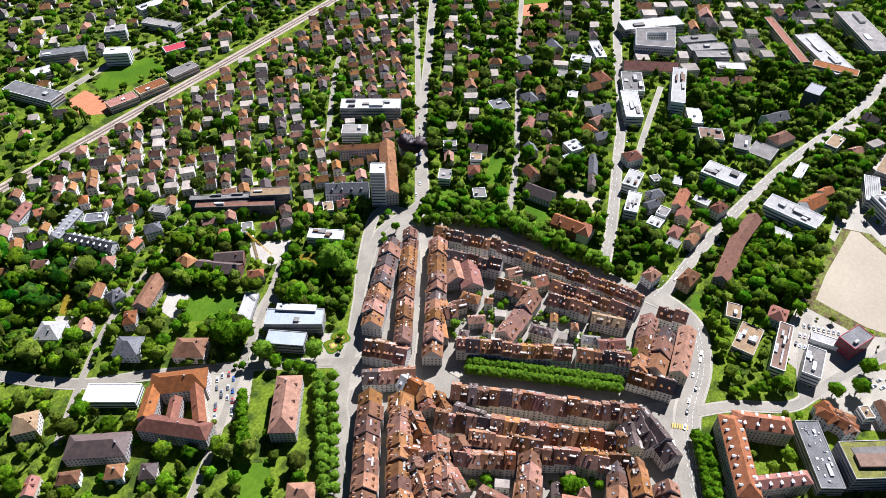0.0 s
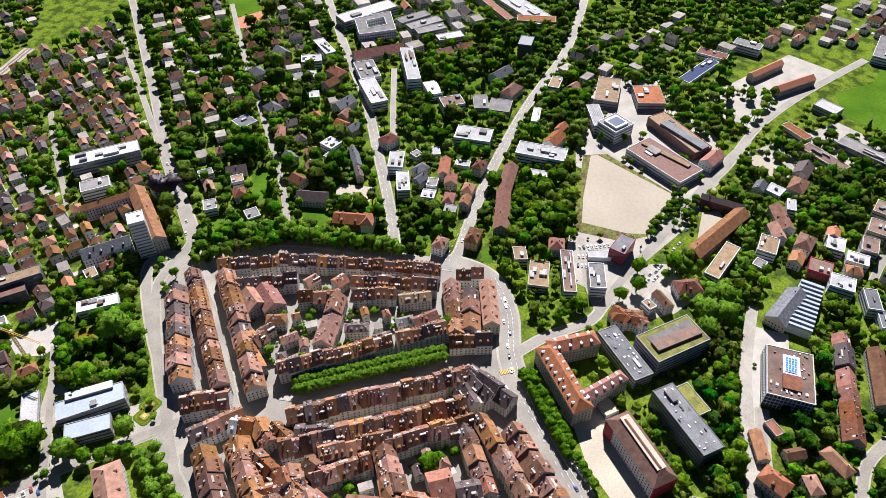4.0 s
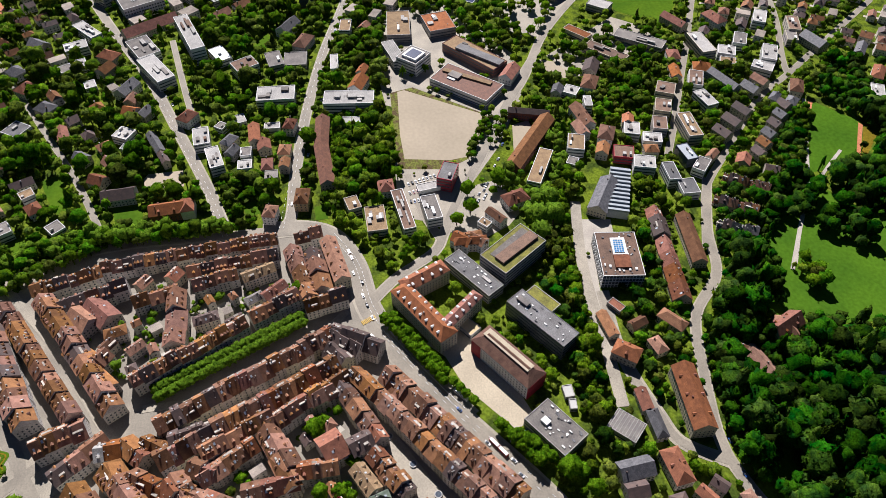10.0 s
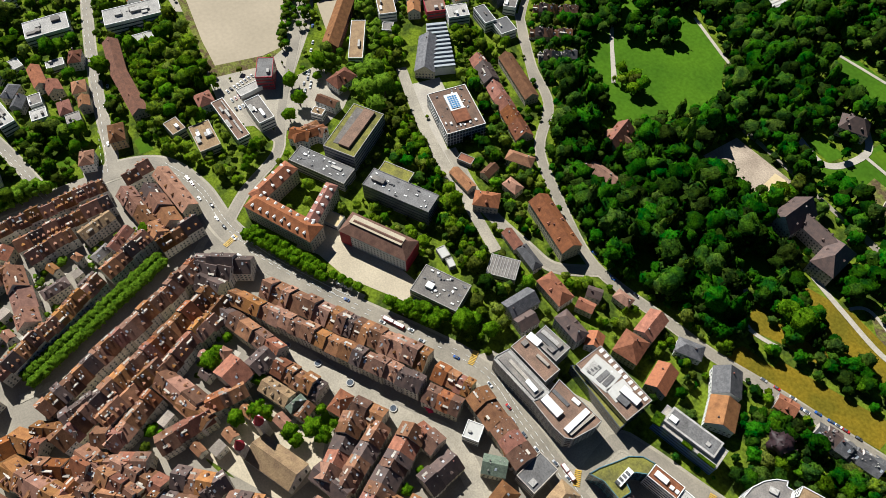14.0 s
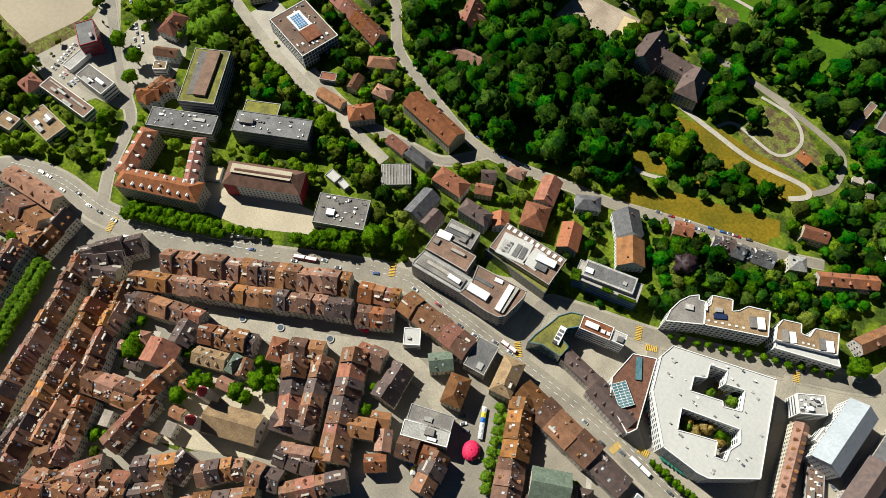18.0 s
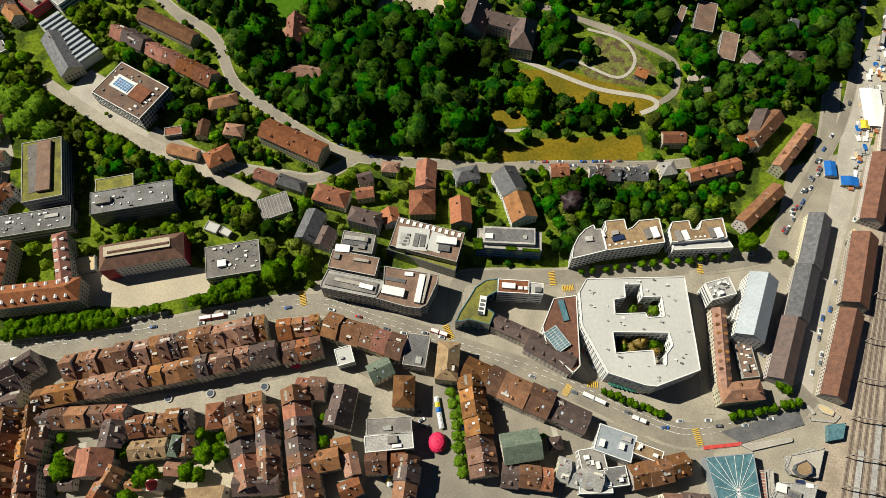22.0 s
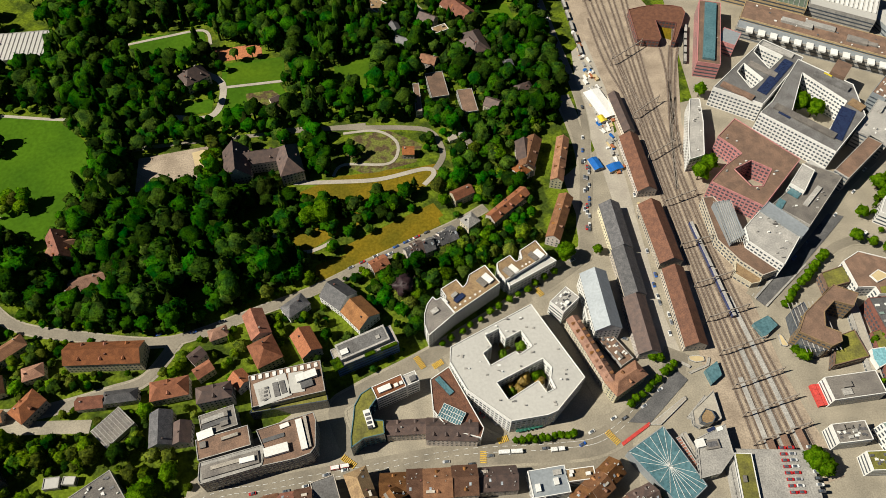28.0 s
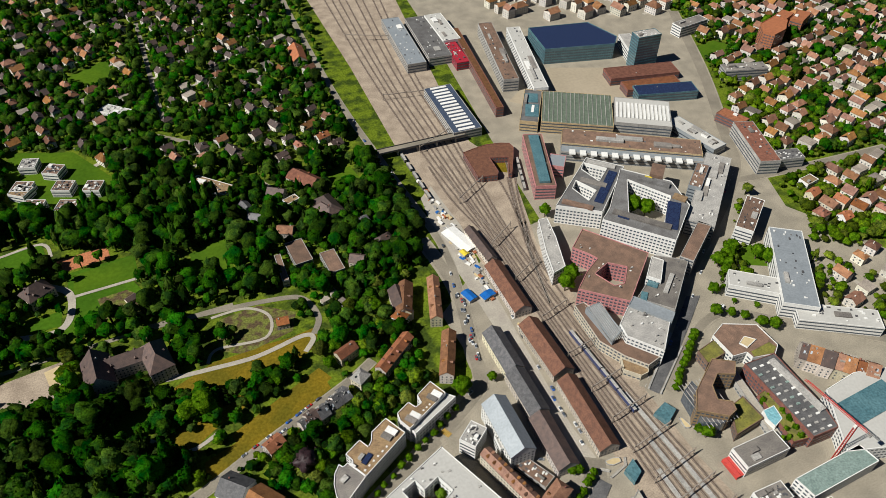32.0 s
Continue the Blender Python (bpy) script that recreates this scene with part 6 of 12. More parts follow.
patch('sand_court', 'sand', 'pale sand play court', [(-127.6, 260.6), (-116.3, 263.9), (-110.6, 237.8), (-120.7, 236.6)], z=0.08)
patch('park_lawn', 'lawn_dimmed', 'mown park lawn', [(-301.1, 199.5), (-360.9, 245.2), (-354.4, 273), (-324.2, 270.3), (-307.8, 299.6), (-289.6, 309.3), (-235.4, 297), (-207.7, 271.3), (-210.6, 221), (-224.3, 174.8)], keep=True)
patch('dry_meadow', 'meadow', 'golden dry meadow on the slope', [(-42.7, 210.2), (-7.4, 226.4), (47.1, 229.2), (70.2, 233.4), (71.8, 224.3), (50.6, 211.4), (10, 178.5), (-11.4, 167), (-36.5, 158.7)], keep=True)
patch('dry_meadow', 'meadow', 'golden dry meadow above the street', [(-23.5, 142.7), (9.7, 155.1), (52.9, 172.5), (68.5, 179.3), (70.1, 172.2), (34.9, 153.1), (-7, 131.6), (-25.3, 128.2)], keep=True)
patch('park_lawn', 'lawn_dimmed', 'mown park lawn', [(-319.8, 233.7), (-351.9, 275.7), (-331.6, 288.4), (-312.2, 304.6), (-301.9, 318.6), (-247.1, 308.7), (-232.1, 293.1), (-223, 248.2), (-228.2, 219.8), (-262.2, 221.9), (-271.7, 208.7)], keep=True)
patch('villa_lawn', 'lawn', 'lawn beside a villa', [(-244.8, 173.1), (-225.8, 177.6), (-220.5, 163.2), (-239.2, 163.8)], keep=True)
patch('park_lawn', 'lawn_dimmed', 'mown park lawn', [(-205.2, 408.6), (-135, 413.9), (-129.8, 393.8), (-191.7, 376.9)], keep=True)
patch('park_lawn', 'lawn_dimmed', 'mown park lawn', [(-113.6, 366.3), (-57.8, 371.7), (-55.8, 342), (-110.2, 336.9)], keep=True)
patch('park_lawn', 'lawn_dimmed', 'mown park lawn', [(-107.3, 333.2), (-60.3, 335), (-72.1, 297.5), (-111.4, 305.7)], keep=True)
patch('park_lawn', 'lawn_dimmed', 'oval lawn before the villa', [(-146.9, 317.3), (-116, 323), (-116.3, 305.9), (-140.1, 303.5)], keep=True)
patch('clay_court', 'clay', 'orange clay terrace', [(-123.6, 385.7), (-80.1, 391.8), (-77.6, 374.7), (-116.4, 368.7)], keep=True)
patch('clearing', 'lawn', 'grassy clearing in the park', [(-15.7, 340.4), (19.4, 364.9), (21.9, 321.2), (-5.3, 325.7)], keep=True)
patch('villa_lawn', 'lawn', 'lawn between the hill apartment cubes', [(-172.2, 576.5), (-109.1, 555.1), (-69.4, 491.2), (-76, 443.4), (-165.2, 467.9)], keep=True)
patch('clearing', 'lawn', 'grassy clearing in the park', [(-12.5, 355.3), (21, 366.6), (15.8, 329.6), (-8.6, 324)], keep=True)
patch('clearing', 'lawn', 'grassy garden lawn', [(127.6, 430.7), (153.9, 431), (161.1, 393.7), (127.8, 396.7)], keep=True)
patch('clearing', 'lawn', 'grassy clearing among trees', [(-122.8, 720.6), (-71.1, 753), (-66.4, 685.6), (-103.9, 692.6)], keep=True)
patch('school_lawn', 'lawn', 'bright school lawn', [(-140.0, -516.5), (-166.4, -483.2), (-144.4, -468.6), (-116.9, -500.5)], keep=True)
patch('school_court', 'path', 'grey sports court', [(-131.0, -534.3), (-140.6, -517.9), (-114.5, -503.9), (-114.8, -523.9)], keep=True)
patch('court_lawn', 'lawn', 'bright lawn in a town courtyard', [(-112.4, -120.7), (-101.1, -115.5), (-92.7, -129.6), (-99.0, -133.5), (-105.4, -131.7)], keep=True)
patch('museum_lawn', 'lawn', 'bright lawn beside the museum', [(-58.8, -368.9), (-71.1, -351.8), (-50.1, -332.9), (-38.3, -349.3)], keep=True)
patch('museum_yard', 'paving', 'pale yard beside the museum', [(-154.1, -459.3), (-178.2, -468.0), (-191.1, -461.2), (-182.0, -452.1), (-160.8, -450.0), (-127.7, -418.8), (-121.4, -427.6)])
patch('building_yard', 'path', 'pale yard round the crane', [(-212.6, -525.2), (-237.6, -497.0), (-218.0, -481.2), (-204.4, -488.2), (-199.1, -507.2)], keep=True)
patch('yard', 'path', 'pale yard beside a villa', [(-60.2, -589.0), (-70.1, -575.3), (-60.0, -569.3), (-56.0, -574.8)], keep=True)
patch('orchard', 'meadow', 'dry grass in a villa garden', [(-64.6, -588.0), (-77.3, -602.0), (-86.6, -603.2), (-82.1, -590.1), (-68.0, -578.3)], keep=True)
patch('allotment', 'meadow', 'yellowish garden bed', [(-229.2, -477.7), (-240.0, -464.1), (-227.3, -448.3), (-214.3, -465.3)], keep=True)
patch('stadium_lawn', 'lawn', 'oval stadium lawn', [(-291.9, -870.2), (-327, -887.1), (-374.2, -868.1), (-369.2, -840.2), (-328.6, -830.1), (-286.5, -846.4)], keep=True)
patch('running_track', 'clay', 'red running track', [(-252.5, -863.1), (-278.7, -867.5), (-280.7, -840.3), (-271.1, -798.8), (-243.3, -825.8)], keep=True)
patch('tennis_court', 'clay', 'orange clay tennis courts', [(-759.1, -574.2), (-789.5, -547.1), (-752.7, -526), (-734.1, -557.2)], keep=True)
patch('stadium_lawn', 'lawn', 'green playing field', [(-821, -612), (-845.1, -578.9), (-789.5, -547.1), (-762, -576)], keep=True)
patch('villa_lawn', 'lawn', 'villa lawn under tall trees', [(-378.5, -432.5), (-384.7, -416.5), (-360.8, -406.4), (-354.5, -415.1)], keep=True)
patch('villa_lawn', 'lawn', 'villa lawn beside the street', [(-454.1, -422.3), (-460.3, -405.5), (-410.9, -387.7), (-415.5, -403.9)], keep=True)
patch('round_lawn', 'lawn', 'round lawn in a small park', [(631.5, 523.2), (665.4, 531.9), (678.2, 513.9), (654.8, 490.7), (626.5, 498.1)], keep=True)
patch('court_lawn', 'lawn', 'lawn beside the white office', [(446.9, 192), (480.1, 187.5), (465.3, 165.9), (437.7, 172.4)], keep=True)
patch('park_lawn', 'lawn_dimmed', 'mown lawn below the villa', [(-104.9, 334.0), (-60.2, 337.3), (-50.2, 317.4), (-72.4, 302.2), (-109.2, 289.9), (-121.1, 294.2), (-112.0, 310.1)], keep=True)
patch('park_lawn', 'lawn_dimmed', 'long mown park lawn', [(-203.2, 392.8), (-172.9, 403.1), (-136.7, 414.6), (-129.9, 394.4), (-154.8, 375.0), (-197.8, 382.9)], keep=True)
patch('park_lawn', 'lawn', 'mown lawn between hedges', [(-107.6, 362.0), (-59.7, 370.0), (-56.3, 342.6), (-107.5, 337.2)], keep=True)
patch('rose_garden', 'beds', 'flower beds beside a garden shed', [(-89.0, 326.0), (-65.9, 328.9), (-48.2, 311.6), (-51.9, 295.8), (-83.2, 300.5)], keep=True)
patch('clearing', 'lawn', 'long grassy clearing in the park', [(-16.4, 346.9), (17.3, 366.2), (18.6, 341.7), (0.7, 322.6), (-13.9, 327.6)], keep=True)
road([(-400.1, 315.8), (-365.3, 277.6), (-322.2, 239.8), (-271.7, 208.7)], width=3, side=0, mat="path", label="pale gravel park path")
road([(-301.1, 316.5), (-252, 308.1), (-236.2, 306.5)], width=3, side=0, mat="path", label="pale gravel park path")
road([(-210.9, 396.9), (-170.9, 407.3), (-135, 413.9), (-126.1, 393.6)], width=3, side=0, mat="path", label="pale gravel park path")
road([(-112.4, 334.9), (-55.7, 339.8)], width=3, side=0, mat="path", label="pale gravel park path")
road([(-147, 301.8), (-120.3, 299.4), (-109.8, 312.5), (-110.6, 340.5), (-127.5, 355.7)], width=6, side=0, mat="path", label="pale gravel drive to the villa")
# asphalt grey carries the tree shade on this drive in its colour
road([(-183.4, 266.3), (-144.7, 271.1), (-42, 278), (14.8, 280.9)], width=4, side=0, mat="asphalt", label="drive along the manor, greyed for the tree shade on it")
road([(-43.2, 221.8), (-11.7, 220.5), (24.2, 220.3), (60.6, 228.3), (68.6, 223.3), (60, 212)], width=4, side=0, mat="path", label="pale path along the meadow")
road([(-4, 272), (24.3, 272.8), (40.6, 257.6), (33.4, 236.5), (-3.2, 237.9), (-11.9, 226.4)], width=2.5, side=0, mat="path", label="narrow garden path")
road([(-81.1, 179), (-63.1, 177.2), (-35, 155.2), (-11.1, 163.2)], width=3, side=0, mat="path", label="pale gravel park path")
road([(-266.2, 203.5), (-309.5, 231.1), (-361.5, 263.8), (-480.9, 319)], width=3.5, side=0, mat="path", label="pale gravel park path")

# ---- railway ----
patch('rail_yard', 'ballast', 'wide brown ballast of the station tracks', [(197.5, 879.3), (206.5, 627.1), (207.4, 448.1), (213.4, 383.9), (223.8, 283), (226, 202), (231.4, 126.9), (236.7, 73), (235.8, -12.1), (271.6, -25.4), (289.1, 34.6), (285.6, 85), (282.8, 136.6), (281.4, 208.8), (280.8, 261.8), (304.9, 369.7), (283.6, 430.8), (289, 513.1), (303.2, 653.5), (321.4, 833.2)], keep=True)
patch('goods_yard', 'path', 'paved goods yard beside the sheds', [(204, 357.7), (219.3, 372.3), (225.6, 306.3), (220.9, 241.3), (220, 156.6), (220.2, 80), (224.1, 54.1), (210.7, 54.6), (208.8, 122), (204.1, 212.2), (197.9, 287)])
patch('rail_yard', 'ballast', 'brown ballast of the station tracks', [(242.8, 163.7), (270.8, 171), (279.8, 85.6), (286.4, 48.3), (295.4, -2.7), (302.3, -36.6), (251.8, -49.7), (247.2, 38.2)], keep=True)
RAIL_L = [(220.7, 870.7), (222.1, 606.6), (229.1, 429.2), (240.3, 300.2), (243, 223.1), (245.7, 155), (248, 102.2), (249.9, 61.9), (251.7, 24.5), (253.2, -3.4), (254.6, -29.8)]
RAIL_R = [(302, 840.4), (276.5, 586.4), (272.4, 452), (265.1, 317.5), (265.9, 236.5), (269.3, 161.1), (274.1, 109), (279.3, 69.5), (284.8, 33.1), (288.3, 5.7), (291.7, -20.2)]
rail_yard(RAIL_L, RAIL_R)
branch_line([(-88.5, -775.3), (-254.5, -780.9), (-426.7, -784.1), (-632.7, -792.7)])
siding([(286.9, 381.1), (283.1, 321.6), (269.8, 255.8), (258.2, 191.9)])
siding([(306.2, 386.1), (287.2, 320.7), (270.7, 255.6), (258.6, 191.8)])
siding([(228.2, 403.1), (230.9, 346.6), (239.0, 301.9), (247.4, 260.6)])
siding([(239.1, 399.8), (241.6, 347.8), (248.9, 299.0), (257.9, 253.7)])
siding([(283.6, 292.7), (271.2, 253.5), (267.5, 215.2)])
siding([(295.7, 359.0), (284.4, 317.5), (276.0, 271.0), (271.6, 227.9)])
siding([(304.3, 361.1), (289.5, 316.0), (276.9, 263.1), (272.5, 220.6), (273.8, 174.0)])
footbridge(173.4, 434, 280.1, 436.2)
train(258.9, 157.7, 267.3, 75.5)
wagons(208, 431.3, 211.9, 349.5)
wagons(316.3, 381.4, 303.0, 334.5)

# ---- school quarter ----
house(-252.6, -96.9, 59.9, 15.2, 31.9, 16, roof="hip", tile="tile_red", dormers=8, chimneys=2, label="large school wing with a red-brown hipped roof", category="school", name="school_wing", trim="white")
house(-286, -92.4, 38.7, 12.8, -63.7, 16, roof="hip", tile="tile_red", dormers=4, label="large school wing with a red-brown hipped roof", category="school", name="school_wing", trim="white")
house(-249.4, -69.7, 41.5, 9, -47.5, 16, roof="hip", tile="tile_red", dormers=5, label="large school wing with a red-brown hipped roof", category="school", name="school_wing", trim="white")
ob = flat(-289, -53.3, 50.3, 16.2, 35.1, 10, top="grey_roof")
roof_garden(ob, 26, 10.05, 21)
ob = flat(-304, -19, 48.7, 27.3, -52.3, 17, top="green_roof", units="brown_roof", boxes=0, label="college block with planted green roof beds")
roof_box(ob, -303.3, -16.6, 40.6, 9.3, -53.8, 17.2, 2.2, 'brown_roof')
roof_box(ob, -309.2, -20.5, 39.9, 8.2, -50.8, 17.1, 0.3, 'gravel_roof')
ob = flat(-234.4, -11.4, 55.7, 17.3, 35.6, 17, top="grey_roof", wall="grey_roof", label="dark grey slab block with ribbon windows")
roof_garden(ob, 26, 17.05, 22)
flat(-260, -3.9, 26.5, 11.2, 36.1, 5, top="green_roof", boxes=0)
ob = house(-206.1, -42.2, 54.4, 18, 35.3, 15, roof="hip", tile="tile", wall="white", chimneys=0, label="long school block with a brown hipped roof", name="school_block", category="school")
roof_box(ob, -207.5, -42.1, 42.8, 7.1, 35, 20.3, 0.5, 'school_paving', name="roof_deck", label="pale flat strip along the ridge")
end_panel(ob, 1, "end", "red", "crimson end wall")
end_panel(ob, -1, "side", "red", "crimson end wall")
flat(-241.8, -64.1, 14.4, 11, 36.8, 5, top="sand", boxes=0)
ob = flat(-151.3, -20.2, 36, 23.1, 34.7, 9, top="gravel_roof", boxes=1)
roof_garden(ob, 26, 9.05, 23)
flat(-179.2, -4.2, 9.5, 7, 2.1, 4, top="white_roof", boxes=0)
flat(-168.9, -3.4, 7.7, 5, -4.7, 4, top="white_roof", boxes=0)
ob = flat(-289.6, 64, 46, 32.8, -6.6, 14, top="brown_roof", wall="slate", edge="white", boxes=0, label="library cube with a brown terrace roof and blue glazing")
roof_box(ob, -296.2, 65.3, 17.9, 11.6, -6.3, 14.2, 1.6, 'white')
roof_box(ob, -295.8, 64.8, 13.6, 7.9, -8.4, 15.6, 0.6, 'pool_glass', name="skylight", label="blue glazed skylight")
lattice(ob, -295.8, 64.8, 13.6, 7.9, -8.4, 16.25, 6, 4)
roof_box(ob, -280.5, 63.7, 13.1, 12.7, -6.9, 14.2, 1.6, 'tile_red')
fins(ob, 2.6, 13.8)
roof_garden(ob, 40, 14.1, 3)
house(-362.8, 73.6, 43, 17, -31.5, 8, roof="gable", tile="slate", label="long low hall with a grey roof", name="hall", category="hall")
sawtooth_hall(-394.9, 98.5, -340.7, 80.1)
terrace(-343.4, 111.8, -244.5, 102.1, 14.1, 5.5, 6, group="slope houses", tile="tile_red")
house(-304.1, 130.8, 53.6, 12, -4.9, 8, tile="tile")
terrace(-375.0, 188.1, -352.9, 221.8, 10, 5.5, 6, group="hillside rows", tile="tile")
terrace(-349.2, 169.2, -328.1, 200.1, 10, 5.5, 6, group="hillside rows", tile="tile")
terrace(-319.6, 160.6, -304.2, 189.4, 10, 5.5, 6, group="hillside rows", tile="slate")
house(-226.2, 87.1, 21, 10.2, 38.5, 8, roof="hip", tile="tile")
house(-203.1, 44.6, 18.8, 13.3, 52.4, 9, roof="hip", tile="tile_red", dormers=1)
house(-230.7, 39, 23, 8.2, 10, 5, tile="tile")
flat(-247.7, 50.9, 12.5, 7.4, 34.6, 4, top="tile_red", boxes=0)
house(-159.9, 77.1, 49.8, 15.8, -2.2, 12, tile="tile_red", dormers=3, label="long apartment house with a red-brown roof")
house(-209.7, 167.5, 16.3, 16.2, -14.3, 9, roof="hip", tile="tile")
house(-197.1, 128.5, 12.9, 9.2, 60, 6, tile="tile")
flat(-179.1, 134.5, 19.1, 10.5, 5, 5, top="brown_roof", boxes=0)
house(-86, 234.8, 29.8, 20, -81.3, 13, rise=11, tile="tile_dark", wall="plaster", dormers=2, label="old manor wing with a steep dark gabled roof", name="manor_wing", category="manor")
house(-68.1, 241.8, 36.4, 13, 5.3, 12, rise=6, tile="tile_dark", dormers=2, label="old manor range with a dark roof", name="manor_range", category="manor")
house(-45.5, 235.7, 29.4, 18, -75.8, 13, rise=10, roof="hip", tile="tile_dark", dormers=1, label="old manor wing with a steep dark hipped roof", name="manor_wing", category="manor")
house(-136.7, 218.3, 52.8, 8, 9.8, 5, tile="tile_dark", label="low dark-roofed range beside the court")
house(-61.4, 92, 20.7, 13.7, -68.2, 10, tile="tile_red")
house(-54.6, 71.1, 18.5, 17.3, -63.9, 10, roof="hip", tile="tile_red")
house(-27.8, 76.2, 19.5, 14.1, -62.7, 9, tile="tile_orange", label="house with a bright orange tiled roof")
house(-36.3, 105.5, 17.2, 10.8, 37.6, 8, roof="hip", tile="slate", wall="white")
house(-6.5, 111.8, 18.9, 18, -41.5, 9, tile="slate", wall="white")
house(8.6, 96, 19.7, 18, -50.2, 9, tile="tile", wall="white")
house(-87.8, 88.7, 12.3, 8, 19, 7, roof="hip")
house(-100.1, 72.8, 10.5, 8, 42.6, 8, tile="tile_dark")
house(-94.6, 62, 12.2, 8, 34.2, 8, tile="tile_red")
house(-114.7, 49.9, 24, 12.8, 8.1, 9, roof="hip", tile="tile_red", dormers=1)
house(-165.1, 45.4, 17.1, 8, 2.3, 6, tile="tile_red")
house(-146, 48, 20.8, 8, 3.6, 7, roof="hip", tile="slate")
ob = flat(-147.5, 27.5, 21.3, 16.8, 45.9, 6, top="gravel_roof", boxes=0, label="glasshouse with white roof beams")
beams(ob, 9, 6.2)
house(-116.3, 23.1, 22.6, 13.5, 96.3, 9, tile="slate")
house(-103.3, 19.9, 14.2, 11.1, 94.1, 8, tile="tile_dark")
house(-84.3, 42.7, 21.5, 10.5, 8.9, 14, roof="hip", tile="tile_dark", dormers=1)
house(-70, 53, 11.1, 10.9, -49.2, 8, tile="tile_orange")
ob = flat(-79.8, 24.0, 22.1, 14.0, 15.8, 13, top="gravel_roof", wall="concrete", boxes=2, units="gravel_roof", label="grey block with a stepped flat roof")
roof_box(ob, -81.8, 25.9, 16.8, 2.9, 17.6, 13.1, 1.0, "concrete", name="roof_unit")
roof_box(ob, -81.2, 22.3, 16.1, 2.9, 17.0, 13.1, 0.8, "slate_grey", name="roof_unit")
roof_box(ob, -86.5, 15.2, 9.7, 5.4, 19.3, 13.1, 2.0, "white", name="roof_unit")
ob = flat(-75.1, 9.3, 32.0, 13.1, 13.0, 14, top="brown_roof", wall="concrete", boxes=0, label="shop block with a brown gravel roof")
roof_box(ob, -71.2, 12.5, 10.2, 2.0, 15.4, 14.1, 1.6, "roof_deck", name="roof_unit")
roof_box(ob, -87.0, 8.5, 3.7, 4.1, 12.5, 14.1, 1.4, "gravel_roof", name="roof_unit")
ob = polyblock([(-87.3, -3.0), (-51.0, 5.0), (-48.6, 0.4), (-50.5, -8.1), (-85.6, -16.0), (-86.9, -13.1)], 17, top="concrete", wall="concrete", label="long curved shop block with a grey roof")
roof_box(ob, -68.5, -5.8, 33.6, 7.9, 12.4, 17.1, 1.2, "gravel_roof", name="roof_deck")
roof_box(ob, -70.8, -5.5, 18.3, 2.3, 12.3, 18.3, 0.9, "roof_deck", name="roof_unit")
roof_box(ob, -58.5, -4.0, 8.9, 3.1, 10.4, 18.3, 1.6, "white", name="roof_unit")
ob = polyblock([(-55.0, 14.4), (-20.2, 23.4), (-18.6, 17.8), (-18.4, 1.5), (-21.4, -2.5), (-29.6, -5.1), (-50.5, -8.1), (-49.1, 1.1)], 17, top="brown_roof", wall="concrete", label="shop block with a brown roof and white units")
roof_box(ob, -41.6, 0.6, 14.5, 5.7, 12.5, 17.1, 2.6, "white", name="roof_unit")
roof_box(ob, -26.9, 9.3, 3.9, 19.5, 14.2, 17.1, 2.4, "white", name="roof_unit")
roof_box(ob, -23.7, 11.0, 2.0, 20.1, 11.6, 17.1, 1.4, "roof_deck", name="roof_unit")
roof_box(ob, -37.7, 15.8, 5.6, 2.7, 18.9, 17.1, 1.0, "white", name="skylight")
# low dark slab; its colour stands for the shaded shaft of a light well
roof_box(ob, -44.0, 8.7, 13.3, 2.5, 14.3, 17.1, 0.5, "slate_grey", name="light_well_slab")
ob = flat(-37.5, 43.2, 46.0, 21.8, 9.5, 18, top="brown_roof", wall="glass", edge="concrete", boxes=0, label="office block with a white roof full of solar units")
roof_box(ob, -46.1, 39.6, 20.8, 16.3, 17.9, 18.1, 0.5, "white_roof", name="roof_deck", label="white upper roof")
roof_box(ob, -31.2, 43.4, 9.7, 14.1, 5.9, 18.1, 0.5, "white_roof", name="roof_deck", label="white upper roof")
roof_box(ob, -25.0, 46.9, 13.2, 5.1, 17.1, 18.6, 2.2, "white", name="roof_unit")
roof_box(ob, -24.5, 41.4, 7.7, 4.4, 17.0, 18.1, 1.6, "slate_grey", name="roof_unit")
roof_box(ob, -51.0, 37.1, 6.3, 8.4, 16.1, 18.6, 0.4, "concrete", name="roof_unit")
roof_box(ob, -39.6, 40.7, 3.3, 8.9, 16.8, 18.6, 0.5, "grey_roof", name="glass_roof")
roof_box(ob, -43.7, 39.4, 3.4, 9.7, 13.6, 18.6, 0.5, "grey_roof", name="glass_roof")
roof_box(ob, -49.9, 40.7, 2.3, 1.2, 18.8, 18.6, 0.7, "grey_roof", name="vent")
roof_box(ob, -50.0, 38.1, 2.3, 1.3, 20.4, 18.6, 0.7, "grey_roof", name="vent")
roof_box(ob, -50.0, 35.6, 2.3, 1.2, 18.8, 18.6, 0.7, "grey_roof", name="vent")
roof_box(ob, -50.0, 33.0, 2.2, 1.3, 20.9, 18.6, 0.7, "grey_roof", name="vent")
roof_box(ob, -58.7, 48.4, 2.2, 3.0, 8.9, 18.1, 0.5, "white", name="skylight")
roof_box(ob, -54.4, 49.1, 2.2, 3.0, 8.9, 18.1, 0.5, "white", name="skylight")
roof_box(ob, -50.0, 49.7, 2.2, 3.0, 8.9, 18.1, 0.5, "white", name="skylight")
roof_box(ob, -45.6, 50.4, 2.2, 3.0, 8.9, 18.1, 0.5, "white", name="skylight")
roof_box(ob, -41.2, 51.1, 2.2, 3.0, 8.9, 18.1, 0.5, "white", name="skylight")
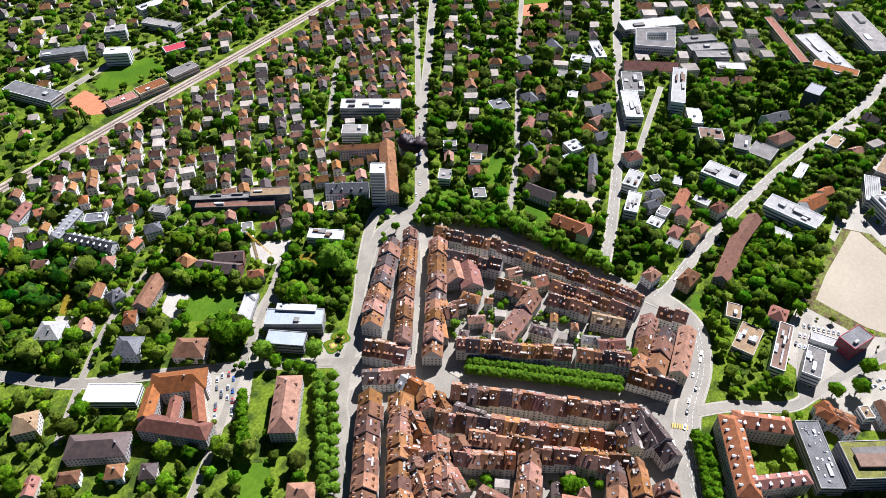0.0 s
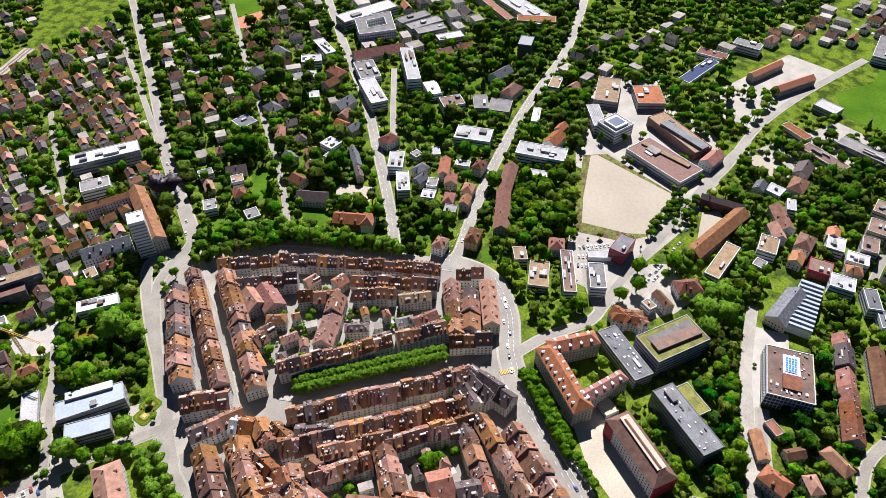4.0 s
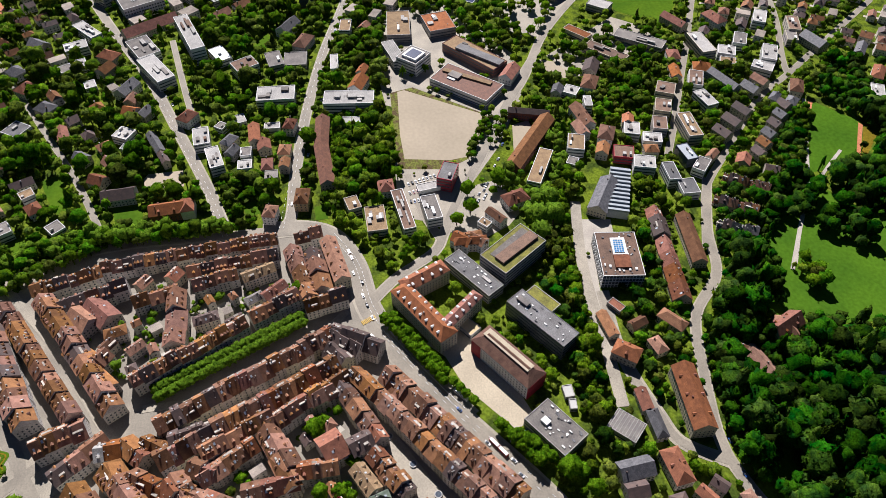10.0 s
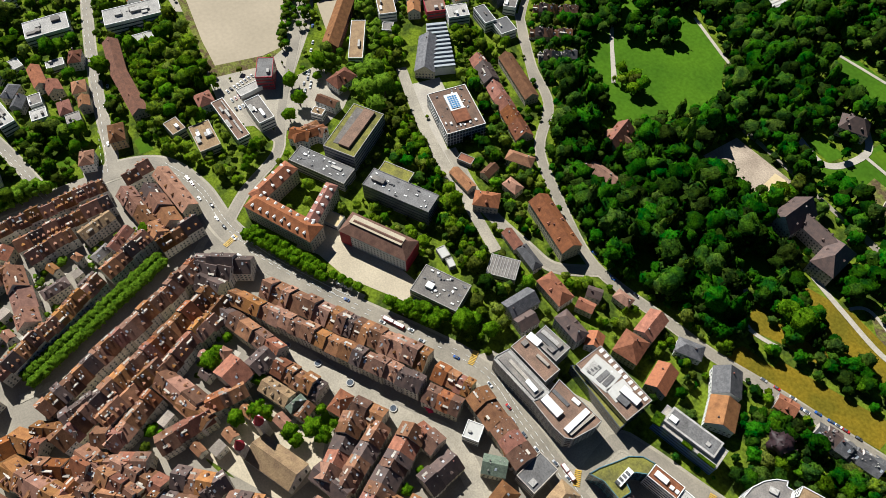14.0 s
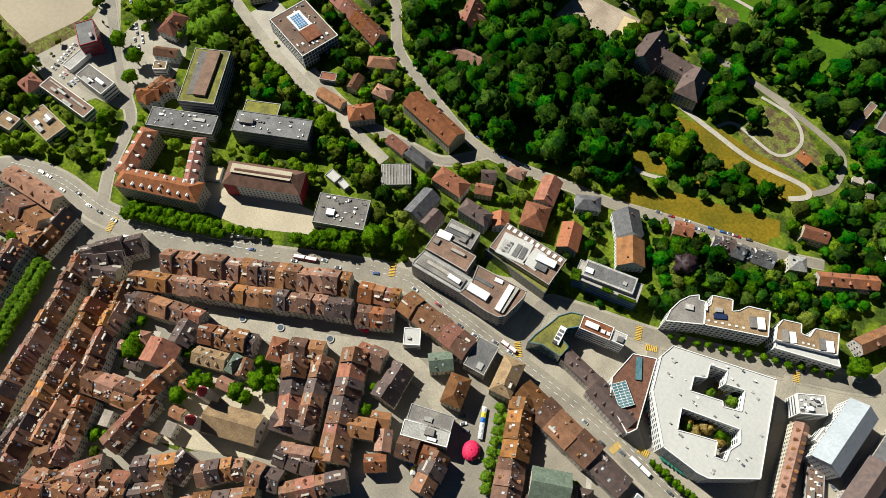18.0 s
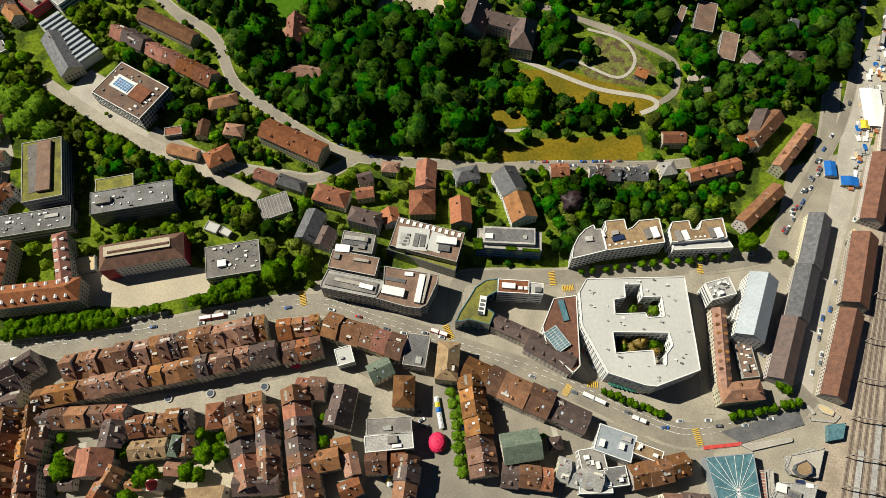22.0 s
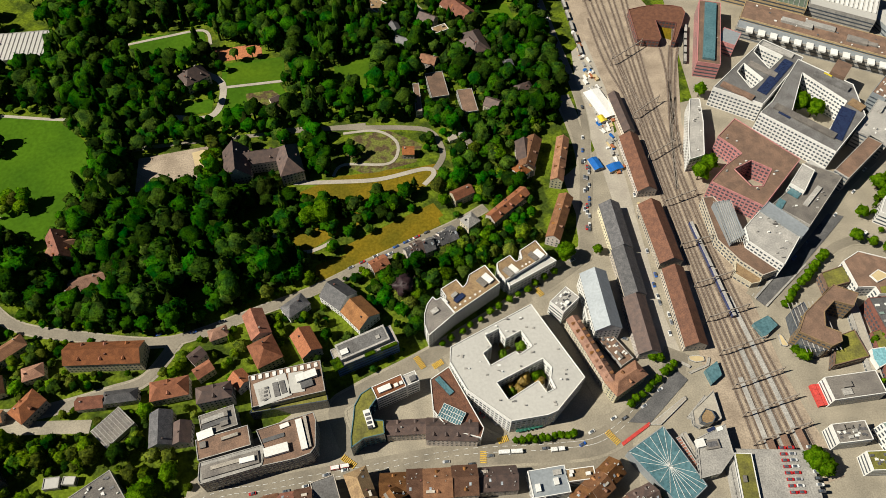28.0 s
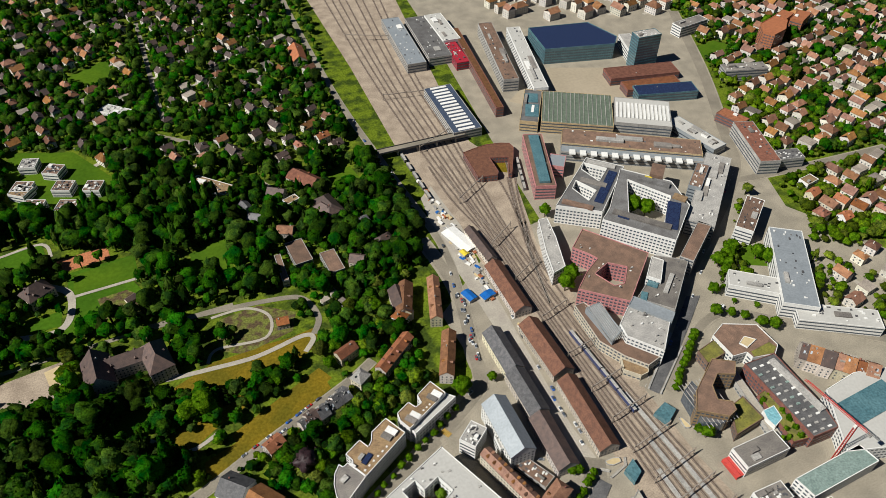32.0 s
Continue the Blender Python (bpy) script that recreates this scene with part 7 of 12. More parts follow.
roof_box(ob, -36.9, 51.8, 2.2, 3.0, 8.9, 18.1, 0.5, "white", name="skylight")
roof_box(ob, -32.5, 52.5, 2.2, 3.0, 8.9, 18.1, 0.5, "white", name="skylight")
roof_box(ob, -28.1, 53.2, 2.2, 3.0, 8.9, 18.1, 0.5, "white", name="skylight")
roof_box(ob, -23.8, 53.9, 2.2, 3.0, 8.9, 18.1, 0.5, "white", name="skylight")
roof_box(ob, -19.4, 54.6, 2.2, 3.0, 8.9, 18.1, 0.5, "white", name="skylight")
polyblock([(-60.8, 27.6), (-58.9, 32.0), (-13.0, 37.8), (-12.0, 32.2)], 12, top="green_roof", wall="glass", rim=0.4, label="low planted wing along the office block")
ob = flat(11.7, 67.3, 43.1, 14.1, 20.7, 14, top="roof_deck", wall="blue", edge="concrete", boxes=0, label="office block with a glass front coloured by blue sky reflection, and a planted roof terrace")
roof_box(ob, 10.7, 68.8, 34.6, 12.0, 21.6, 14.1, 3.4, "concrete", name="penthouse")
roof_box(ob, 10.7, 68.8, 32.3, 9.3, 21.8, 17.5, 0.15, "grey_roof", name="penthouse_roof")
roof_box(ob, -1.1, 62.4, 5.1, 3.7, 21.3, 17.6, 1.2, "white", name="roof_unit")
roof_box(ob, 20.8, 71.5, 2.6, 2.5, 17.7, 17.6, 0.9, "concrete", name="roof_unit")
roof_box(ob, -6.2, 55.5, 6.0, 8.3, 27.4, 14.1, 1.5, "leaf_mid", name="planter", label="roof terrace planting")
roof_box(ob, 15.3, 61.4, 7.1, 2.4, 21.9, 14.1, 1.4, "leaf_mid", name="planter", label="roof terrace planting")
roof_box(ob, 27.8, 65.8, 11.6, 2.1, 21.0, 14.1, 1.4, "leaf_mid", name="planter", label="roof terrace planting")
ob = polyblock([(54.4, 70.0), (52.1, 78.7), (52.6, 87.2), (54.9, 94.3), (59.1, 99.9), (61.3, 97.1), (64.8, 99.0), (73.3, 85.4)], 17, top="gravel_roof", wall="white", label="rounded end of a white office block")
roof_box(ob, 59.8, 88.3, 5.0, 3.6, 31.2, 17.1, 1.2, 'concrete', name="roof_unit")
ob = polyblock([(73.3, 85.4), (67.1, 95.3), (68.0, 99.2), (65.0, 105.4), (76.4, 112.4), (80.5, 105.6), (83.2, 108.9), (85.5, 115.4), (97.6, 122.5), (106.6, 107.0)], 17, top="ochre_roof", wall="white", label="white office block with stepped ochre roof terraces")
roof_box(ob, 77.2, 97.0, 8.3, 3.5, 40.1, 17.1, 0.9, 'solar', name="solar_panel")
roof_box(ob, 74.0, 99.4, 4.3, 2.8, 39.4, 17.1, 1.8, 'concrete', name="roof_unit")
roof_box(ob, 98.0, 110.8, 4.7, 7.8, 39.8, 17.1, 1.8, 'white', name="roof_unit")
roof_box(ob, 94.0, 108.3, 4.3, 7.4, 40.3, 17.1, 1.5, 'gravel_roof', name="roof_unit")
roof_box(ob, 67.3, 95.4, 1.5, 4.3, 40.8, 17.1, 1.6, 'white', name="roof_unit")
roof_box(ob, 73.8, 89.8, 1.5, 1.2, 42.3, 17.1, 0.4, 'white', name="roof_hatch")
roof_box(ob, 77.3, 92.1, 1.4, 1.2, 39.3, 17.1, 0.4, 'white', name="roof_hatch")
roof_box(ob, 80.9, 94.3, 1.4, 1.2, 39.3, 17.1, 0.4, 'white', name="roof_hatch")
roof_box(ob, 84.5, 96.6, 1.4, 1.2, 39.3, 17.1, 0.4, 'white', name="roof_hatch")
roof_box(ob, 88.2, 99.0, 1.4, 1.2, 39.3, 17.1, 0.4, 'white', name="roof_hatch")
roof_box(ob, 91.8, 101.2, 1.5, 1.2, 42.3, 17.1, 0.4, 'white', name="roof_hatch")
ob = polyblock([(110.6, 109.3), (106.2, 117.6), (106.2, 124.1), (116.3, 130.1), (119.8, 124.5), (124.4, 126.4), (123.8, 133.4), (136.4, 141.4), (143.4, 128.1)], 16, top="ochre_roof", wall="white", label="white office block with stepped ochre roof terraces")
roof_box(ob, 113.3, 115.5, 3.9, 8.0, 39.3, 16.1, 1.6, 'gravel_roof', name="roof_unit")
roof_box(ob, 117.4, 118.2, 3.9, 7.3, 40.4, 16.1, 1.0, 'white', name="skylight")
roof_box(ob, 132.8, 127.2, 3.6, 7.7, 39.9, 16.1, 1.5, 'gravel_roof', name="roof_unit")
roof_box(ob, 136.8, 128.9, 4.7, 7.3, 39.3, 16.1, 1.6, 'white', name="roof_unit")
roof_box(ob, 123.9, 120.0, 1.1, 1.2, 41.2, 16.1, 0.4, 'white', name="roof_hatch")
roof_box(ob, 126.7, 121.5, 1.1, 1.1, 41.2, 16.1, 0.4, 'white', name="roof_hatch")
roof_box(ob, 129.4, 123.0, 1.1, 1.2, 41.2, 16.1, 0.4, 'white', name="roof_hatch")
polyblock([(113.4, 106.1), (111.4, 110.9), (144.2, 129.6), (149.5, 124.7)], 13, top="white_roof", wall="white", label="long white terrace roof along the street")
ob = polyblock([(2.6, -0.6), (2.4, 6.5), (3.9, 18.1), (4.6, 26.1), (8.8, 33.7), (15.6, 37.9), (19.2, 30.5), (14.6, 24.1), (14.1, 16.4), (22.8, 15.4), (23.2, 6.7), (10.5, 4.7)], 15, top="green_roof", wall="glass_roof", label="curved corner block with a planted green roof")
roof_box(ob, 13.8, 16.4, 4.2, 12.4, 16.0, 15.1, 2.0, 'white', name="roof_unit")
roof_box(ob, 14.5, 10.9, 2.6, 1.6, 15.4, 17.2, 0.5, 'slate', name="solar_panel")
roof_box(ob, 14.0, 13.7, 2.6, 1.6, 15.4, 17.2, 0.5, 'slate', name="solar_panel")
roof_box(ob, 13.4, 16.4, 2.6, 1.6, 15.4, 17.2, 0.5, 'slate', name="solar_panel")
roof_box(ob, 12.9, 19.1, 2.7, 1.6, 15.1, 17.2, 0.5, 'slate', name="solar_panel")
ob = flat(27.0, 36.3, 20.2, 9.2, 21.0, 17, top="tile_red", wall="white", boxes=0, label="office block with a salmon paved roof")
roof_box(ob, 24.1, 35.1, 8.5, 3.6, 19.6, 17.1, 1.6, 'white', name="roof_unit")
roof_box(ob, 31.5, 36.9, 2.6, 2.3, 22.6, 17.1, 1.2, 'white', name="roof_unit")
roof_box(ob, 34.7, 38.2, 2.2, 2.3, 20.1, 17.1, 1.0, 'white', name="roof_unit")
ob = flat(41.0, 41.5, 8.7, 7.8, 19.6, 16, top="concrete", wall="white", boxes=0, label="white end block with a grey roof unit")
roof_box(ob, 42.4, 40.8, 3.9, 3.5, 23.3, 16.1, 2.0, 'grey_roof', name="roof_unit")
house(36.8, 11.2, 24.9, 9, -1.3, 12, tile="tile_dark", dormers=2, label="street house with a dark brown roof")
house(64.7, 7.6, 31.7, 13.5, -5.8, 12, tile="tile_dark", dormers=4, label="long street house with a dark tiled roof")
ob = polyblock([(53.3, 40.5), (66.1, 48.7), (84.3, 6), (81.9, -0.3), (62.5, 6.5), (53.7, 19.9)], 14, top="shed_roof", wall="white", label="shop block with a brown roof and a glazed court")
roof_box(ob, 65.1, 15.5, 15, 9.4, -30.4, 14.2, 1.6, 'glass_roof', name="skylight", label="teal glazed courtyard roof")
lattice(ob, 65.1, 15.5, 15, 9.4, -30.4, 15.85, 9, 3)
roof_box(ob, 62, 35.4, 14.4, 3.7, -53.3, 14.2, 1, 'glass_roof', name="skylight", label="long glazed skylight")
ob = polyblock([(66.5, 49.1), (67.7, 59.5), (124.8, 87.1), (151.2, 31.8), (130, 11), (123.7, 8.9), (100.9, 6.7), (75.8, 28.8)], 20, top="white_roof", wall="white", label="white five-storey block with two planted courtyards", holes=([(91.4, 65.7), (100.7, 70.2), (104.4, 62.3), (115.1, 67.6), (120.8, 56), (111.8, 50.8), (109.6, 53.3), (92.4, 44.7), (88.7, 53.2), (94.9, 57.7)], [(95.1, 32.5), (126.5, 46.5), (131, 40), (129.1, 32.9), (131.1, 26.1), (125.5, 23.7), (121.3, 32), (108.7, 25.2), (101, 20.7)],))
roof_lights(ob, 58.0, 150.0, 0.0, 90.0, 20.1, 40)
house(173.1, 88.2, 45, 18, -87.7, 17, tile="metal", wall="white", chimneys=0, label="white hall with a pale sheet-metal roof")
ob = flat(149, 91.1, 16.9, 12.2, 40.3, 16, top="concrete", wall="white")
roof_garden(ob, 26, 16.05, 29)
ob = flat(168, 81.5, 11.1, 10.8, 0.1, 12, top="concrete", wall="white")
roof_garden(ob, 26, 12.05, 30)
house(161, 54.2, 51.8, 8.1, -70, 13, tile="tile", dormers=8, label="long brown-roofed range with dormers")
house(179.2, 32.3, 26.2, 11.6, 30, 13, roof="hip", tile="tile", dormers=1)
ob = flat(177.8, 59.1, 10.6, 29.1, 30, 5, top="brown_roof", boxes=1)
roof_garden(ob, 26, 5.05, 31)
house(199.5, 155, 41, 15, -87.8, 9, tile="slate", chimneys=0, label="long goods shed with a dark grey roof", name="shed", category="shed")
house(200.2, 114, 39.1, 15, -87.9, 9, tile="slate", chimneys=0, label="long goods shed with a dark grey roof", name="shed", category="shed")
house(199.7, 71.8, 43.3, 15, -88.8, 9, tile="tile_dark", chimneys=0, label="long goods shed with a dark brown roof", name="shed", category="shed")
house(230.1, 272.1, 44.5, 9, -84.7, 7, tile="tile_dark", chimneys=0, label="railway shed with a dark brown roof", name="shed", category="shed")
house(230.7, 215.4, 57.5, 15, -88.1, 8, tile="shed_roof", chimneys=0, label="railway shed with a brown tiled roof", name="shed", category="shed")
house(231.6, 147.3, 54.1, 17, -86.4, 8, tile="shed_roof", chimneys=0, label="railway shed with a brown tiled roof", name="shed", category="shed")
house(232.8, 84.4, 61.7, 15, -89.7, 8, tile="shed_roof", chimneys=0, label="railway shed with a brown tiled roof", name="shed", category="shed")

# ---- hillside and station edge ----
house(113, 361.9, 23.5, 14, -58.7, 10, roof="hip", tile="tile_dark", label="large dark-roofed villa among park trees")
house(107.7, 413.7, 18.8, 11, -30.7, 8, tile="tile_red", label="red-roofed villa among park trees")
house(72.8, 349.1, 14.6, 11, -25.4, 8, tile="tile", label="brown-roofed villa among park trees")
house(50.7, 377.2, 14, 10, -30.9, 7, tile="slate", label="grey-roofed villa among park trees")
house(75.3, 406.3, 17, 11, -33.3, 8, tile="tile_dark", label="dark-roofed villa among park trees")
house(123.1, 290.4, 12.5, 11, -30, 8, tile="tile_dark", label="dark-roofed house above the rail yard")
house(137.2, 214.6, 9.5, 11.1, 38.7, 9, roof="hip", tile="tile_red", wall="white")
house(122.1, 181.2, 38.9, 9.4, 39.9, 9, tile="tile_red", dormers=3)
terrace(42.5, 143.1, 80.0, 158.3, 12, 7.5, 6, group="terrace below the meadow", tile="slate")
house(22.6, 136.5, 13, 10, 28, 7, tile="tile_red", dormers=1)
house(92.0, 169.2, 11, 10, 35, 8, roof="hip", tile="concrete", wall="plaster")
house(146, 230.6, 32.9, 12.6, 69.8, 10, tile="tile", dormers=1)
house(169, 222.3, 45.8, 9.5, 74, 10, tile="tile", dormers=2, label="long apartment house with a brown roof")
house(159.1, 165.6, 42.1, 10.5, 66.9, 10, tile="tile", dormers=2, label="long apartment house with a brown roof")
house(88.3, 195.5, 16.7, 9.1, 25.1, 9, tile="tile_red")
flat(60, 302.9, 33.6, 5.5, -88.3, 7, top="brown_roof", boxes=0)
flat(77.8, 317.3, 30.4, 15.7, -82.7, 7, top="brown_roof", boxes=0)
flat(102.3, 295.7, 27.4, 13.3, -83.5, 7, top="brown_roof", boxes=0)
house(49.3, 244.1, 9.5, 8, -3.9, 6, tile="tile_red")
house(-209.1, 166.6, 27.4, 14, -63.8, 10, tile="tile_red", rise=7, dormers=2, label="villa with a steep red-brown roof in the wood")
house(-184.6, 137.6, 24.6, 12, 18.6, 6, tile="tile", label="low brown-roofed house in the wood")
house(-132.8, 342.4, 22, 17, 35, 10, roof="hip", tile="tile_dark", wall="plaster", rise=8, dormers=2, chimneys=3, label="tall villa with a steep dark hipped roof in the park", name="villa", category="villa")
house(-62.5, 314.8, 9, 6, 30, 3, tile="tile_dark", label="small dark garden shed in the park", windows=False, chimneys=0, name="garden_shed", category="shed")
house(142.3, 229.4, 29.5, 13.5, -92.3, 9, tile="tile_dark")
ob = flat(-297.5, 398.3, 48.2, 37.9, 2.4, 6, top="white_roof", boxes=0, label="long glasshouse with a white roof")
beams(ob, 12, 6.2)
ob = flat(-153.2, 492.2, 17.5, 16, 145.3, 8, top="ochre_roof", wall="white")
roof_garden(ob, 22, 8.05, 32)
ob = flat(-148.3, 537.3, 16.2, 16, -13.7, 8, top="concrete", wall="white")
roof_garden(ob, 22, 8.05, 33)
ob = flat(-124.8, 518.5, 16.5, 16, -26.9, 8, top="brown_roof", wall="white")
roof_garden(ob, 22, 8.05, 34)
ob = flat(-152.3, 498.8, 17.9, 16, -20.4, 8, top="brown_roof", wall="white")
roof_garden(ob, 22, 8.05, 35)
ob = flat(-115.2, 486.9, 17.9, 16, -20.4, 8, top="brown_roof", wall="white")
roof_garden(ob, 22, 8.05, 36)
ob = flat(-88, 476.8, 16.3, 16, -20.4, 8, top="brown_roof", wall="white")
roof_garden(ob, 22, 8.05, 37)
ob = flat(-141.3, 464.8, 18.4, 16, -20.4, 8, top="brown_roof", wall="white")
roof_garden(ob, 22, 8.05, 38)
ob = flat(-111.7, 453.8, 18.4, 16, -20.4, 8, top="brown_roof", wall="white")
roof_garden(ob, 22, 8.05, 39)
ob = flat(18.8, 439.8, 46, 16, -43.1, 6, top="ochre_roof", wall="white")
roof_garden(ob, 22, 6.05, 40)
ob = flat(-65.1, 614.7, 34, 16, -40.3, 6, top="white_roof", wall="white")
roof_garden(ob, 22, 6.05, 41)
house(105.1, 417.5, 32.7, 18, -54.1, 8, tile="tile_red", dormers=1)
house(116.7, 367.7, 31, 18, -73.5, 9, tile="tile_dark", roof="hip")
house(151.4, 671.6, 38.6, 17.4, -91.6, 7, tile="tile_orange")

# ---- north of the tracks ----
ob = flat(284.3, 483.8, 95.8, 32.4, -90.2, 10, top="blue_roof", wall="concrete", boxes=0, label="long workshop with white skylights")
skylights(ob, 14, 10.2)
polyblock([(266.1, 404.1), (279.5, 407.2), (293.7, 409.1), (308.3, 406.8), (317.3, 403.1), (318.5, 395.5), (310.9, 378.8), (298.9, 355.6), (295.7, 356.6), (305.9, 381.3), (288.0, 386.6), (287.2, 361.9), (284.2, 357.2), (264.6, 361.2)], 7, top="shed_roof", wall="brick", label="curved engine shed with a brown roof round a small yard")
patch('court_lawn', 'meadow', 'small yellowish yard inside the engine shed', [(293.0, 393.1), (308.4, 388.5), (299.2, 366.0), (292.4, 370.0)])
ob = flat(327.5, 356.4, 86.9, 19.8, -107, 16, top="brown_roof", wall="pink", boxes=1, label="long pink-ended block with a glazed spine")
roof_box(ob, 327.4, 356.5, 78.3, 10.3, -107.6, 16.2, 2.2, 'glass_roof', name="skylight", label="glazed roof spine")
flat(345.5, 351.6, 16.2, 19.6, -34.2, 13, top="metal", wall="pink", boxes=0)
ob = flat(409.4, 429.0, 76.2, 63.5, -27.8, 14, top="copper", wall="ochre_wall", boxes=0, label="factory hall with a greenish ribbed roof")
beams(ob, 16, 14.3)
ob = flat(366.0, 453.2, 19.7, 66.0, -29.9, 13, top="grey_roof", wall="ochre_wall", boxes=2, label="glazed hall beside the green-roofed factory")
roof_box(ob, 362.0, 443.2, 14.4, 24.2, -25.6, 13.1, 0.6, 'glass_roof', name="skylight", label="greenish glazed roof strip")
roof_box(ob, 372.4, 466.8, 14.7, 18.5, -25.6, 13.1, 0.6, 'glass_roof', name="skylight", label="greenish glazed roof strip")
ob = flat(470.3, 395.3, 59.2, 51.1, -29.7, 16, top="white_roof", wall="concrete", boxes=0, label="factory hall with a white ribbed roof")
skylights(ob, 14, 16.2)
ob = flat(430.7, 353.3, 140.9, 26.7, -29.4, 14, top="brown_roof", wall="ochre_wall", boxes=5, label="long factory range with a brown roof")
roof_garden(ob, 22, 14.05, 42)
ob = flat(423.4, 339.4, 142, 13.8, -27.7, 11, top="metal", wall="concrete", boxes=0)
roof_box(ob, 367.4, 360.3, 6.1, 7.6, -25.7, 11.2, 1.4, 'white', name="skylight")
roof_box(ob, 376.8, 355.1, 6.1, 7.6, -25.3, 11.2, 1.4, 'white', name="skylight")
roof_box(ob, 386.3, 350.1, 6.0, 7.5, -25.5, 11.2, 1.4, 'white', name="skylight")
roof_box(ob, 395.7, 345.0, 6.0, 7.6, -25.7, 11.2, 1.4, 'white', name="skylight")
roof_box(ob, 405.0, 339.9, 6.0, 7.5, -25.7, 11.2, 1.4, 'white', name="skylight")
roof_box(ob, 414.3, 334.8, 5.9, 7.5, -25.5, 11.2, 1.4, 'white', name="skylight")
roof_box(ob, 423.6, 329.8, 6.0, 7.5, -25.3, 11.2, 1.4, 'white', name="skylight")
roof_box(ob, 432.8, 324.9, 5.9, 7.5, -26.1, 11.2, 1.4, 'white', name="skylight")
roof_box(ob, 441.9, 319.8, 5.9, 7.4, -25.3, 11.2, 1.4, 'white', name="skylight")
roof_box(ob, 451.1, 314.9, 5.9, 7.4, -25.5, 11.2, 1.4, 'white', name="skylight")
roof_box(ob, 460.2, 310.0, 5.8, 7.5, -25.9, 11.2, 1.4, 'white', name="skylight")
roof_box(ob, 469.2, 305.1, 5.8, 7.4, -25.9, 11.2, 1.4, 'white', name="skylight")
ob = polyblock([(307.5, 281.5), (369, 337.5), (396.4, 311.6), (342.6, 258.8)], 20, top="grey_roof", wall="white", label="grey-roofed office block round two light courts", holes=([(355.8, 322.1), (362.6, 330.5), (378.9, 314.5), (362.4, 300)], [(333.8, 298.8), (342.2, 308), (352.5, 288.2), (339.2, 277.7)],))
roof_box(ob, 337, 284.9, 39.1, 3.6, -37.6, 0, 15, 'pink', name="lower_front", label="pink lower front")
roof_box(ob, 363.9, 289.9, 8.4, 51.4, -45.2, 20.2, 0.5, 'solar', name="solar_panel", label="dark solar panels")
roof_box(ob, 376.6, 322.1, 28.0, 5.6, -41.7, 20.2, 1.2, 'concrete', name="roof_unit")
roof_box(ob, 326.0, 275.0, 28.4, 5.9, -42.5, 20.2, 1.5, 'brown_roof', name="roof_unit")
roof_box(ob, 355.7, 299.4, 25.2, 6.4, -44.1, 20.2, 1.0, 'gravel_roof', name="roof_unit")
ob = polyblock([(389.1, 307.7), (424.1, 273.6), (419.8, 237.9), (380.9, 201.4), (335.7, 247.7), (349.6, 259.5)], 22, top="grey_roof", wall="white", label="large office block round a green court", holes=([(386.7, 290.3), (410.6, 254.7), (380.2, 220.5), (359.7, 242.6)],))
roof_box(ob, 368.0, 235.5, 51.7, 6.5, -45.9, 22.2, 1.6, 'gravel_roof', name="roof_unit")
roof_box(ob, 397.1, 231.1, 11.7, 38.4, -38.4, 22.2, 0.5, 'solar', name="solar_panel", label="dark solar panels")
roof_box(ob, 406.8, 277.6, 30.2, 5.6, -46.0, 22.2, 2.4, 'grey_roof', name="roof_unit")
roof_box(ob, 416.8, 249.4, 12.2, 7.7, -52.2, 22.2, 1.5, 'ochre_roof', name="roof_unit")
roof_box(ob, 356.0, 245.0, 10.1, 6.7, -47.4, 22.2, 0.5, 'solar', name="solar_panel", label="dark solar panels")
roof_box(ob, 419.0, 289.9, 12.4, 18.9, -40.8, 22.2, 3.5, 'brown_roof', name="roof_unit")
roof_box(ob, 405.0, 284.1, 6.8, 4.6, -45.9, 22.2, 2.0, 'car_yellow', name="roof_unit")
ob = polyblock([(296.2, 228.5), (315.8, 246.9), (353.7, 200.1), (309.9, 156.9), (277.4, 183.3), (294.1, 199), (309.5, 209.4), (306, 215.6)], 18, top="brown_roof", wall="pink", label="pink block with a brown roof round a court", holes=([(299.2, 194), (315, 201.4), (327.4, 191.8), (315.4, 175.9), (306.9, 176.6)],))
roof_lights(ob, 300.0, 380.0, 200.0, 280.0, 18.1, 12)
ob = flat(363, 190.4, 17.9, 15.9, -57.1, 14, top="white_roof", wall="white")
roof_garden(ob, 22, 14.05, 43)
polyblock([(270.8, 174.8), (279.3, 175.2), (296.9, 130.7), (306.6, 106.5), (293.8, 102.7), (281.7, 116.1), (270.9, 135.3)], 10, top="brown_roof", wall="plaster", label="cream station building with arched ground floor")
polyblock([(280.6, 118.8), (296.1, 105), (292.3, 99.6), (285.8, 98.7), (276.4, 108)], 6, top="ochre_roof", wall="plaster", label="curved terrace at the station building")
ob = polyblock([(274.7, 165.2), (287.4, 166.9), (289.4, 135.4), (277.7, 128.8)], 15, top="metal", wall="metal", strips=False, label="grey louvred plant block on the station")
beams(ob, 9, 15.1)
ob = polyblock([(289.8, 139.8), (305.9, 154), (329.8, 131.6), (307, 105.1), (288.5, 126.9)], 18, top="concrete", wall="white", label="white station block with rooftop units")
roof_lights(ob, 0, 0, 0, 0, 18.1, 26)
polyblock([(305, 153), (313.9, 160.2), (335, 133.7), (327.4, 126.7)], 19.5, top="metal", wall="metal", strips=False, label="block with a pale blue metal roof")
ob = polyblock([(337, 173.9), (358.2, 198.9), (382.3, 183.2), (339.8, 139.1), (318.4, 160.7)], 15, top="gravel_roof", wall="concrete", label="stepped concrete block by the underpass")
roof_lights(ob, 0, 0, 0, 0, 15.1, 14)
